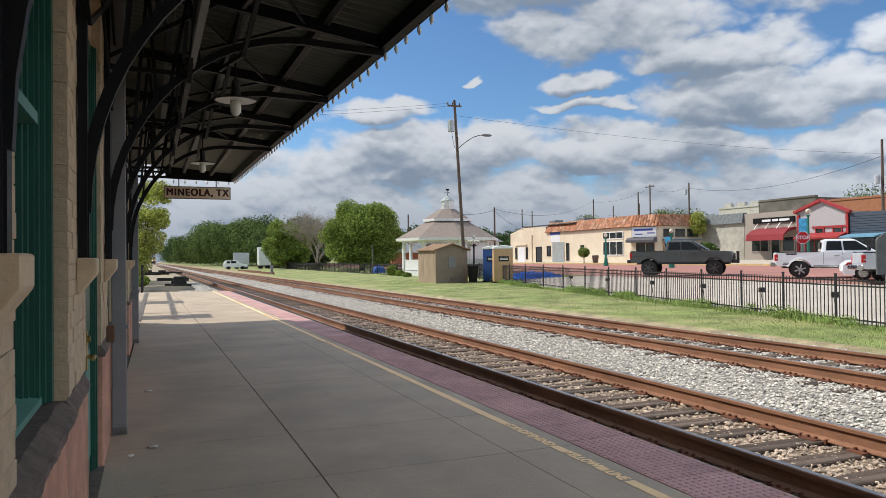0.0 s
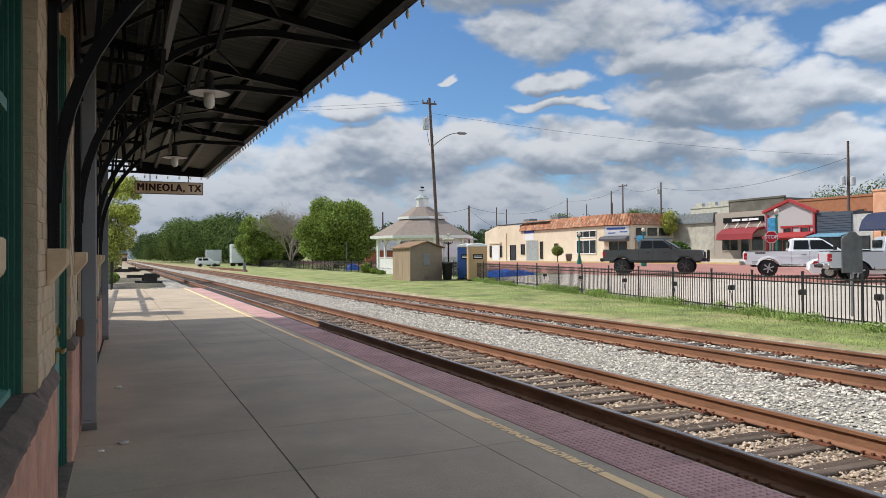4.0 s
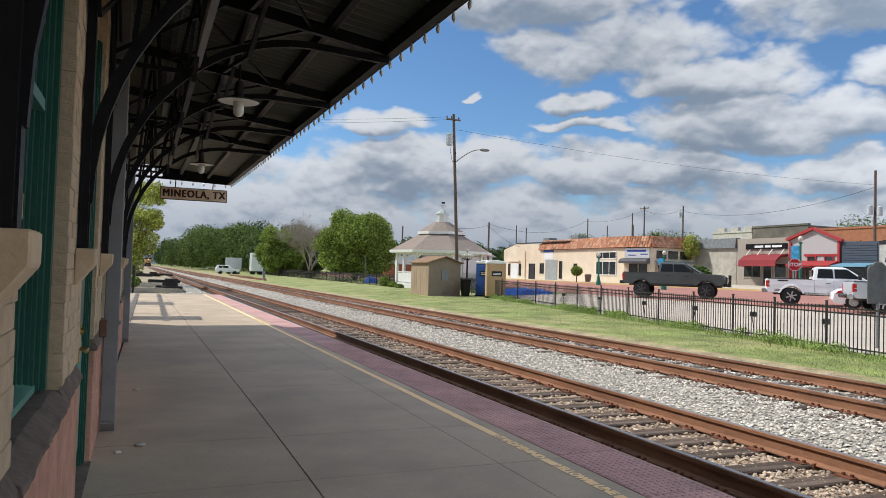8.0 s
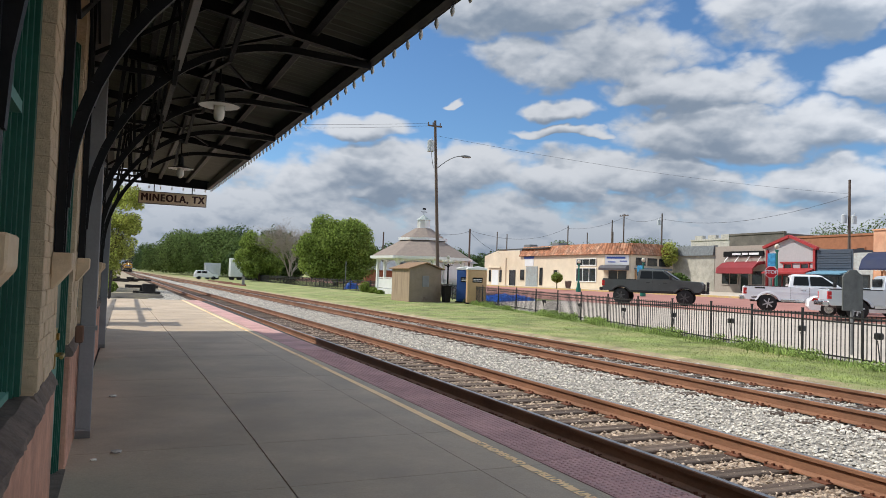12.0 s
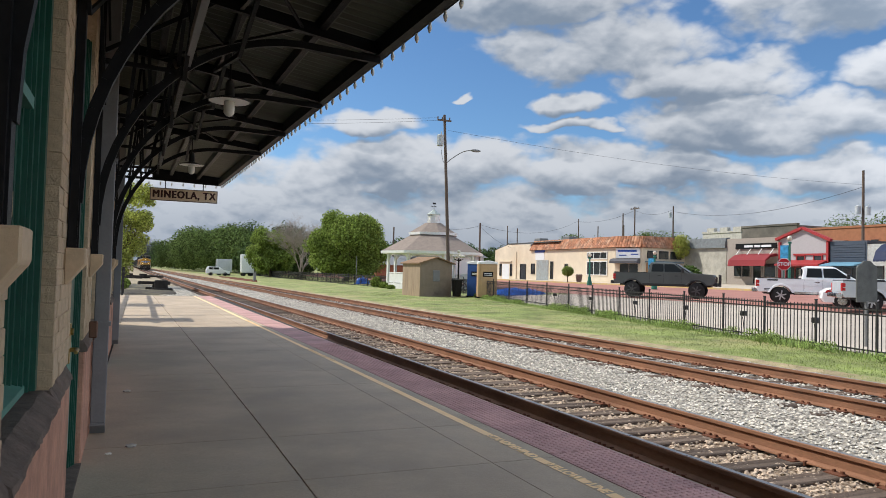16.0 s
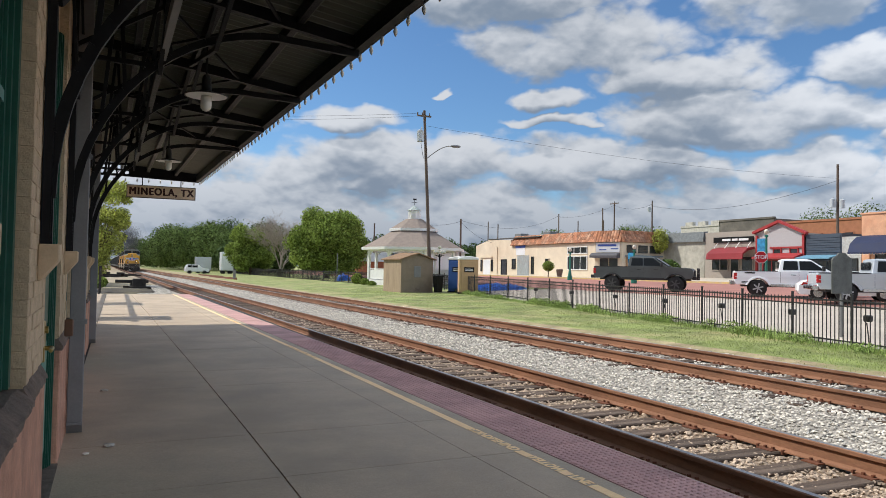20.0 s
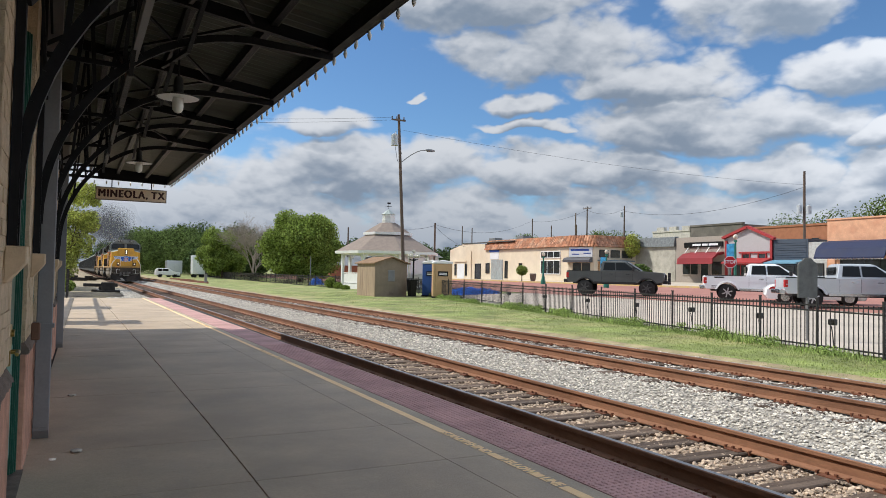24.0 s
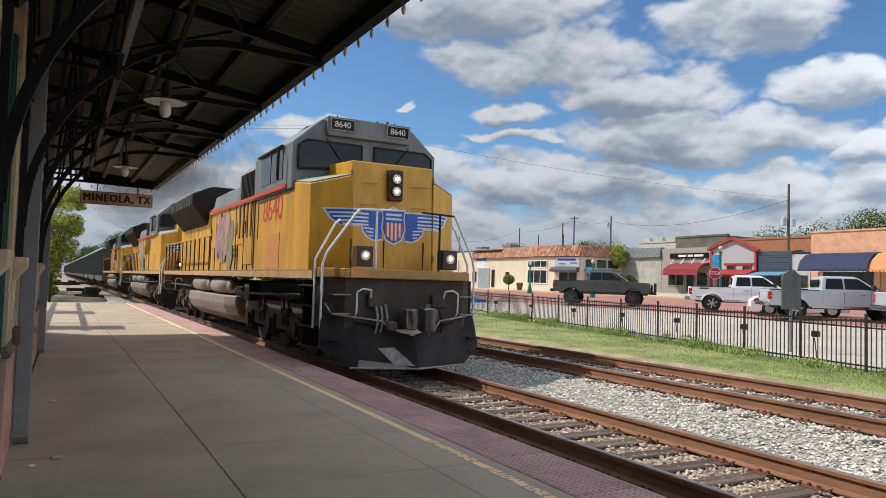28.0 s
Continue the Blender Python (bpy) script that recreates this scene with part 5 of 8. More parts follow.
        box(bm, s * 1.25 - 0.15, s * 1.25 + 0.15, 5.1, 5.6, 1.0, 1.4)
        part("valve_box", bm, M_LUNDER, lo, bevel=0.02)
        for p, q in (((s * 1.4, 1.0, 1.25), (s * 1.4, 6.8, 1.15)), ((s * 1.35, 14.6, 1.2), (s * 1.35, 20.5, 1.22))):
            bm = B()
            cyl(bm, p, q, 0.03, n=6)
            part("pipe", bm, M_LUNDER, lo)
    bogie(lo, (2.0, 3.95, 5.9), "dark three-axle truck with springs")
    bogie(lo, (15.6, 17.55, 19.5), "dark three-axle truck with springs")
    # draw the rear hood, tank and trucks closer together
    for ob in lo.children_recursive:
        if ob.data.users == 1:
            for v in ob.data.vertices:
                if v.co.y > 8.0:
                    v.co.y = 8.0 + (v.co.y - 8.0) * 0.82
    return lo


def build_car():
    c = thing("hopper_car", "dark grey open-top coal hopper car with ribbed sides", "rail car", group="cars of the freight train")
    body = mat("car_dark_grey", (0.085, 0.09, 0.095), 0.6, var=0.2, scale=1.2, stain=(0.05, 0.04, 0.035), stain_amt=0.5)
    bm = B()
    prism(bm, [(0.9, 1.0), (3.6, 0.75), (12.0, 0.75), (14.7, 1.0), (15.4, 2.2), (15.4, 3.85), (0.2, 3.85), (0.2, 2.2)], "x", -1.5, 1.5)
    part("body", bm, body, c)
    bm = B()
    for s in (-1, 1):
        box(bm, s * 1.53 - 0.06, s * 1.53 + 0.06, 0.15, 15.45, 3.80, 3.96)
    box(bm, -1.5, 1.5, 0.12, 0.24, 3.80, 3.96)
    part("top_rim", bm, mat("car_rim", (0.42, 0.42, 0.42), 0.5, var=0.15), c, "pale worn top rim")
    for s in (-1, 1):
        for k in range(13):
            bm = B()
            y = 0.6 + k * 1.2
            box(bm, s * 1.54 - 0.05, s * 1.54 + 0.05, y, y + 0.09, 1.25, 3.8)
            part("rib", bm, body, c)
    for ys in ((1.4, 3.1), (12.5, 14.2)):
        for s in (-1, 1):
            bm = B()
            prism(bm, [(ys[0] - 0.3, 0.55), (ys[0], 0.35), (ys[1], 0.35), (ys[1] + 0.3, 0.55), (ys[1] - 0.4, 0.8), (ys[0] + 0.4, 0.8)], "x", s * 1.0 - 0.08, s * 1.0 + 0.08)
            part("bogie_frame", bm, M_LUNDER, c)
        for y in ys:
            wheelset(c, y, n=16, r=0.46)
    return c


def build_train():
    lead = build_loco()
    units = [lead, copy_thing(lead, Matrix()), copy_thing(lead, Matrix())]
    tagged(units[1], "second yellow diesel locomotive coupled behind the leader")
    tagged(units[2], "third yellow diesel locomotive coupled before the cars")
    for s in (-1, 1):
        lettering("road_number", "8640", 0.17, pose(s * 0.60, 1.275, 4.625, 90, 0, 0), M_LWHITE, lead, 0.004, 1.0)
    lettering("road_number", "8640", 0.74, pose(-1.503, 2.90, 2.99, 90, 0, -90) @ Matrix.Diagonal((1.1, 1, 1, 1)), M_LRED, lead, 0.003, 0.95)
    lettering("road_number", "8640", 0.74, pose(1.503, 2.90, 2.99, 90, 0, 90) @ Matrix.Diagonal((1.1, 1, 1, 1)), M_LRED, lead, 0.003, 0.95)
    car = build_car()
    cars = [car] + [copy_thing(car, Matrix()) for _ in range(17)]
    V, Y28, PITCH = 18.9, 12.06, 20.6

    def at(s):
        y = s
        return pose(0.7535 + bend(y), y, 0, 0, 0, math.degrees(math.atan(-(bend(y + 10) - bend(y)) / 10)))

    times = [0, 2, 4, 6, 8, 10, 12, 14, 16, 18, 20, 22, 23, 24, 25, 26, 27, 28]
    for n, u in enumerate(units):
        MOVES.append((u, [(t, at(Y28 + PITCH * n + V * (28 - t))) for t in times]))
    for n, c in enumerate(cars):
        MOVES.append((c, [(t, at(Y28 + PITCH * 3 - 0.6 + 16.0 * n + V * (28 - t))) for t in times]))

    # exhaust haze trailing over the units
    sm = thing("exhaust_smoke", "thin dark exhaust haze over the locomotives", "smoke", kind="stuff")
    soot = mat("exhaust_soot", (0.11, 0.107, 0.107), 0.95, var=0.2, scale=0.5, bump=0, spec=0.0, alpha=0.03)
    r = random.Random(77)
    for k in range(26):
        u = k / 25
        bm = B()
        rad = 1.1 + 2.3 * u
        for f in (1.0, 0.75, 0.5):
            n0 = len(bm.verts)
            bmesh.ops.create_icosphere(bm, subdivisions=3, radius=rad * f)
            bm.verts.ensure_lookup_table()
            off = Vector((r.uniform(-0.5, 0.5), r.uniform(-0.8, 0.8), r.uniform(-0.4, 0.6))) * rad
            for v in bm.verts[n0:]:
                v.co *= 1.0 + 0.2 * math.sin(3 * v.co.x / rad + k) * math.cos(2.6 * v.co.y / rad + 2 * k) + 0.1 * math.sin(7 * v.co.z / rad + k)
                v.co += off
        ob = part("puff", bm, soot, sm, smooth=True, at=pose(r.uniform(-1.0, 1.0), 14 + 42 * u + r.uniform(-2, 2), 4.9 + rad * 0.6 + 2.2 * u + r.uniform(-0.6, 1.0)))
        ob.visible_shadow = False
    MOVES.append((sm, [(t, at(Y28 + V * (28 - t))) for t in times]))


build_train()

# ---- fence along the grass ----
M_FENCE = mat("fence_black", (0.02, 0.018, 0.017), 0.5, var=0.25)
M_WOODPOLE = mat("weathered_pole", (0.12, 0.088, 0.068), 0.9, var=0.25, scale=2, bump=0.6, bscale=30, stretch=(4, 4, 0.4))
FA, FB = Vector((9.3, 11.2, 0)), Vector((13.7, 34.0, 0))
FDIR = (FB - FA).normalized()


def fence_xy(s):
    return FA + FDIR * s


def build_fence():
    marks = [-8.6, -6.8, -4.9, -3.1, -1.5, 0.19, 1.95, 3.66, 5.62, 7.71, 9.89, 12.2, 14.58, 17.18, 19.93, 22.87, 25.87, 28.97, 33.1, 36.8]
    gz = lambda s: 0.10 + 0.003 * s
    fe = thing("fence", "black iron picket fence along the parking lot", "fence", kind="structure")
    picket = B()
    box(picket, -0.0078, 0.0078, -0.0078, 0.0078, 0.06, 1.02)
    pm = mesh_of(picket, M_FENCE, "picket")
    pb = B()
    box(pb, -0.02, 0.02, -0.02, 0.02, -0.1, 1.10)
    prism(pb, [(-0.026, -0.026), (0.026, -0.026), (0.026, 0.026), (-0.026, 0.026)], "z", 1.10, 1.12)
    pom = mesh_of(pb, M_FENCE, "post")
    count, rest = 0, B()
    for n, s in enumerate(marks):
        p = fence_xy(s)
        ob = new("post", pom)
        ob.parent, ob.matrix_basis = fe, pose(p.x, p.y, gz(s), 0, 0, math.degrees(math.atan2(FDIR.y, FDIR.x)))
        if n + 1 < len(marks):
            s1 = marks[n + 1]
            q = fence_xy(s1)
            for z in (0.14, 0.86, 0.97):
                bm = B()
                bar(bm, (p.x, p.y, gz(s) + z), (q.x, q.y, gz(s1) + z), 0.022, 0.032)
                part("rail", bm, M_FENCE, fe)
            m = max(2, round((s1 - s) / 0.115))
            for k in range(1, m):
                t = s + (s1 - s) * k / m
                c = fence_xy(t)
                if count < 290 and s < 26:
                    ob = new("picket", pm)
                    ob.parent, ob.matrix_basis = fe, pose(c.x, c.y, gz(t), 0, 0, math.degrees(math.atan2(FDIR.y, FDIR.x)))
                    count += 1
                else:
                    box(rest, c.x - 0.009, c.x + 0.009, c.y - 0.009, c.y + 0.009, gz(t) + 0.06, gz(t) + 1.02)
    part("far_pickets", rest, M_FENCE, fe)
    # return of the fence towards the shed
    fe2 = thing("fence", "black iron fence in front of the maple and gazebo", "fence", kind="structure")
    for k in range(41):
        y, x = 58.0 + k * 2.0, 15.0 + 0.12 * math.sin(k * 0.7)
        x1 = 15.0 + 0.12 * math.sin(k * 0.7 + 0.7)
        bm = B()
        box(bm, x - 0.035, x + 0.035, y - 0.035, y + 0.035, 0.0, 1.28)
        part("post", bm, M_FENCE, fe2)
        bm = B()
        for j in range(1, 15):
            xx, yy = x + (x1 - x) * j / 15, y + 2.0 * j / 15
            box(bm, xx - 0.009, xx + 0.009, yy - 0.009, yy + 0.009, 0.1, 1.2)
        for z in (0.2, 0.95, 1.13):
            bar(bm, (x, y, z), (x1, y + 2.0, z), 0.03, 0.045)
        part("panel", bm, M_FENCE, fe2)
    # small lamps on stakes behind the pickets
    for px, py in ((12.42, 27.37), (11.68, 23.52), (10.99, 19.93), (10.38, 16.79), (9.85, 14.06), (9.36, 11.5), (8.95, 9.4)):
        li = thing("garden_light", "small black floodlight on a bent stake by the fence", "light", pose(px + 0.18, py + 0.05, 0.1), group="lights along the fence")
        bm = B()
        for a, b in (((0.02, 0, 0), (0, 0, 0.25)), ((0, 0, 0.25), (-0.03, 0.02, 0.55))):
            cyl(bm, a, b, 0.012, n=6)
        part("stake", bm, M_FENCE, li)
        bm = B()
        box(bm, -0.09, 0.05, -0.07, 0.07, 0.57, 0.70)
        part("head", bm, M_FENCE, li, bevel=0.02)


build_fence()

# dark historical marker seen from behind
mk = thing("marker_plaque", "dark metal historical marker with a scalloped top on a post", "sign", pose(10.93, 11.35, 0.1, 0, 0, -12))
bm = B()
pts = [(-0.36, 0.0), (0.36, 0.0), (0.36, 0.80), (0.30, 0.86), (0.20, 0.88), (0.12, 0.96), (-0.12, 0.96), (-0.20, 0.88), (-0.30, 0.86), (-0.36, 0.80)]
prism(bm, [(u * 0.76, v + 1.06) for u, v in pts], "y", -0.025, 0.025)
part("plate", bm, mat("marker_metal", (0.10, 0.105, 0.10), 0.6, var=0.3, scale=4, bump=0.2), mk, bevel=0.008)
bm = B()
cyl(bm, (0, 0, -0.1), (0, 0, 1.09), 0.04)
part("post", bm, M_GREYMETAL, mk)

# ---- shed, portable toilets, bin, tarps ----
M_SHED = mat("shed_siding", (0.36, 0.27, 0.185), 0.8, var=0.15, scale=2, bump=0.3, stretch=(6, 6, 0.6), stain=(0.22, 0.15, 0.10), stain_amt=0.6)
M_SHEDD = mat("shed_front", (0.235, 0.185, 0.135), 0.8, var=0.14, scale=2, bump=0.3, stain=(0.15, 0.11, 0.08), stain_amt=0.5)
M_SHINGLE = mat("brown_shingle", (0.24, 0.15, 0.085), 0.9, var=0.2, scale=5, bump=0.5)


def build_shed():
    sh = thing("shed", "small tan equipment shed with a low gabled roof", "shed", pose(11.15, 40.4, 0.05, 0, 0, 3))
    W, Dp, H = 2.15, 2.7, 2.1
    bm = B()
    prism(bm, [(0, 0), (W, 0), (W, H), (W / 2, H + 0.33), (0, H)], "y", 0, Dp)
    part("wall", bm, M_SHEDD, sh, "tan gable wall")
    for k in range(9):
        bm = B()
        y = Dp * k / 9
        box(bm, -0.03, 0.0, y + 0.006, y + Dp / 9 - 0.006, 0, H)
        part("board", bm, M_SHED, sh)
    for s in (0, 1):
        bm = B()
        a, b = ((-0.16, H - 0.04), (W / 2, H + 0.36)) if s == 0 else ((W / 2, H + 0.36), (W + 0.16, H - 0.04))
        prism(bm, [a, b, (b[0], b[1] + 0.06), (a[0], a[1] + 0.06)], "y", -0.18, Dp + 0.18)
        part("roof_slope", bm, M_SHINGLE, sh, "brown shingled roof slope")
    bm = B()
    box(bm, 0.85, 1.3, -0.035, 0.0, 1.0, 1.68)
    part("panel", bm, M_GREYMETAL, sh, "pale grey cabinet on the gable wall", bevel=0.01)
    bm = B()
    for k in range(4):
        box(bm, 0.95, 1.25, -0.02, 0.0, 0.18 + 0.05 * k, 0.21 + 0.05 * k)
    part("vent", bm, M_LEDGE, sh)


build_shed()


def porta(m, front, body, label):
    p = thing("portable_toilet", label, "portable toilet", m, group="portable toilets by the shed")
    bm = B()
    box(bm, 0, 1.15, 0, 1.2, 0.08, 2.05)
    part("cabin", bm, body, p, bevel=0.03)
    bm = B()
    prism(bm, [(-0.04, 2.05), (1.19, 2.05), (1.16, 2.18), (0.6, 2.28), (-0.0, 2.18)], "y", -0.04, 1.24)
    part("roof", bm, M_WHITE, p, "white translucent roof", bevel=0.03)
    bm = B()
    box(bm, 0.14, 1.01, -0.03, 0.0, 0.2, 1.95)
    d = part("door", bm, front, p, bevel=0.01)
    bm = B()
    box(bm, 0.3, 0.9, -0.045, -0.03, 1.30, 1.60)
    part("notice", bm, M_BLACK, d, "black notice with unreadable lines")
    bm = B()
    for k in range(2):
        box(bm, 0.36, 0.84, -0.05, -0.044, 1.38 + k * 0.09, 1.42 + k * 0.09)
    part("notice_line", bm, M_WHITE, d)
    bm = B()
    box(bm, -0.05, 1.2, -0.05, 1.25, 0.0, 0.09)
    part("skid", bm, M_BLACK, p)


M_PTAN, M_PBLUE = mat("toilet_tan", (0.50, 0.33, 0.17), 0.5, var=0.08), mat("toilet_blue", (0.03, 0.09, 0.30), 0.5, var=0.1)
porta(pose(13.98, 38.2, 0.12, 0, 0, -22), M_PTAN, M_PTAN, "tan portable toilet with a white roof")
porta(pose(14.25, 40.3, 0.12, 0, 0, -50), M_PBLUE, M_PBLUE, "blue portable toilet with a pale roof")
bn = thing("trash_bin", "black wheeled trash bin beside the shed", "bin", pose(13.25, 39.6, 0.12))
bm = B()
loft(bm, [[(-0.22 * k, -0.25 * k, z), (0.22 * k, -0.25 * k, z), (0.22 * k, 0.25 * k, z), (-0.22 * k, 0.25 * k, z)] for z, k in ((0.05, 0.85), (1.0, 1.1))])
part("body", bm, M_BLACK, bn, bevel=0.02)
bm = B()
box(bm, -0.27, 0.27, -0.3, 0.3, 1.0, 1.07)
part("lid", bm, M_BLACK, bn, bevel=0.02)

M_TARP = mat("blue_tarp", (0.02, 0.20, 0.80), 0.35, var=0.2, scale=3, bump=0.4, bscale=8)


def tarp(m, L, W, H, seed, label):
    r = random.Random(seed)
    bm = B()
    nx, ny = 12, 8
    g = [[bm.verts.new((L * i / nx, W * j / ny, 0.02 + H * (math.sin(math.pi * i / nx) * math.sin(math.pi * j / ny)) ** 0.45 * r.uniform(0.7, 1.0) + r.uniform(0, 0.05))) for j in range(ny + 1)] for i in range(nx + 1)]
    for i in range(nx):
        for j in range(ny):
            bm.faces.new((g[i][j], g[i + 1][j], g[i + 1][j + 1], g[i][j + 1]))
    bmesh.ops.solidify(bm, geom=list(bm.faces), thickness=0.01)
    tagged(part("tarp", bm, M_TARP, at=m), label, "tarp", group="blue tarps")


tarp(pose(16.4, 39.6, 0.22, 0, 0, 26), 5.6, 1.8, 0.5, 1, "crumpled blue tarp over a low heap")
tarp(pose(16.15, 71.0, 0.13, 0, 0, 0), 1.4, 1.2, 0.9, 2, "blue tarp draped over a pile by the gazebo")

# ---- gazebo ----
M_GROOF = mat("gazebo_shingle", (0.24, 0.195, 0.165), 0.9, var=0.12, scale=3, bump=0.5, bscale=12)


def build_gazebo():
    g = thing("gazebo", "large white octagonal gazebo with a two-tier brown roof", "gazebo", pose(18.9, 57.4, 0.15, 0, 0, 14))
    oct_ = lambda r, z: [(r * math.cos(math.radians(22.5 + 45 * i)), r * math.sin(math.radians(22.5 + 45 * i)), z) for i in range(8)]
    bm = B()
    loft(bm, [oct_(4.05, 0.0), oct_(4.05, 0.45)])
    part("floor", bm, M_WHITE, g, "white skirted floor")
    for i, (name, r0, z0, r1, z1) in enumerate((("roof", 4.55, 3.18, 1.95, 4.65), ("upper_roof", 2.15, 4.85, 0.72, 5.75))):
        bm = B()
        loft(bm, [oct_(r0, z0), oct_(r1, z1)])
        part(name, bm, M_GROOF, g, "brown shingled roof tier")
        bm = B()
        loft(bm, [oct_(r0 + 0.03, z0 - 0.20), oct_(r0 + 0.05, z0 + 0.02)])
        part("fascia", bm, M_WHITE, g)
    bm = B()
    loft(bm, [oct_(1.75, 4.5), oct_(1.75, 4.9)])
    part("clerestory", bm, M_GREYMETAL, g)
    bm = B()
    loft(bm, [oct_(0.55, 5.6), oct_(0.52, 6.5)])
    cup = part("cupola", bm, M_WHITE, g, "white louvred cupola")
    bm = B()
    loft(bm, [oct_(0.66, 6.48), oct_(0.04, 6.95)])
    part("cap", bm, mat("cap_green_grey", (0.35, 0.40, 0.38), 0.5), cup)
    bm = B()
    for k in range(5):
        loft(bm, [oct_(0.555, 5.85 + 0.11 * k), oct_(0.565, 5.9 + 0.11 * k)])
    part("louvre", bm, M_WHITE, cup)
    wv = B()
    cyl(wv, (0, 0, 6.9), (0, 0, 7.5), 0.02, n=6)
    cyl(wv, (-0.35, 0, 7.2), (0.35, 0, 7.2), 0.015, n=6)
    cyl(wv, (0, -0.25, 7.2), (0, 0.25, 7.2), 0.015, n=6)
    box(wv, -0.15, 0.2, -0.01, 0.01, 7.4, 7.55)
    part("weather_vane", wv, M_BLACK, g)
    for i in range(8):
        a, b = math.radians(22.5 + 45 * i), math.radians(67.5 + 45 * i)
        pa, pb = Vector((3.9 * math.cos(a), 3.9 * math.sin(a), 0)), Vector((3.9 * math.cos(b), 3.9 * math.sin(b), 0))
        bm = B()
        box(bm, pa.x - 0.11, pa.x + 0.11, pa.y - 0.11, pa.y + 0.11, 0.4, 3.05)
        part("post", bm, M_WHITE, g, bevel=0.012)
        bm = B()
        for s, c in ((pa, pb), (pb, pa)):
            d = (c - s).normalized()
            for k in range(5):
                t0, t1 = math.radians(18 * k), math.radians(18 * (k + 1))
                f = lambda t: s + d * (0.9 * (1 - math.cos(t))) + Vector((0, 0, 2.15 + 0.85 * math.sin(t)))
                bar(bm, f(t0), f(t1), 0.06, 0.10)
        bar(bm, pa + Vector((0, 0, 3.0)), pb + Vector((0, 0, 3.0)), 0.08, 0.22)
        part("arch", bm, M_WHITE, g)
        if i != 5:
            bm = B()
            bar(bm, pa + Vector((0, 0, 1.35)), pb + Vector((0, 0, 1.35)), 0.07, 0.09)
            bar(bm, pa + Vector((0, 0, 0.9)), pb + Vector((0, 0, 0.9)), 0.03, 0.75)
            part("railing", bm, M_WHITE, g)


build_gazebo()

# ---- vehicles ----
M_TYRE = mat("tyre_rubber", (0.02, 0.02, 0.02), 0.85, var=0.2, bump=0.3)
M_RIM = mat("alloy_rim", (0.45, 0.45, 0.46), 0.35, metal=0.8, var=0.1, bump=0)
M_RIMD = mat("black_rim", (0.06, 0.06, 0.06), 0.4, var=0.1, bump=0)
M_CGLASS = mat("car_glass", (0.012, 0.014, 0.015), 0.18, var=0.05, bump=0, spec=0.22)
M_TAIL = mat("tail_lamp_red", (0.45, 0.02, 0.02), 0.25, var=0.1, bump=0)
M_CHROME = mat("chrome", (0.55, 0.55, 0.56), 0.2, metal=1.0, var=0.05, bump=0)
M_TRIM = mat("black_plastic_trim", (0.022, 0.022, 0.022), 0.6, var=0.15)


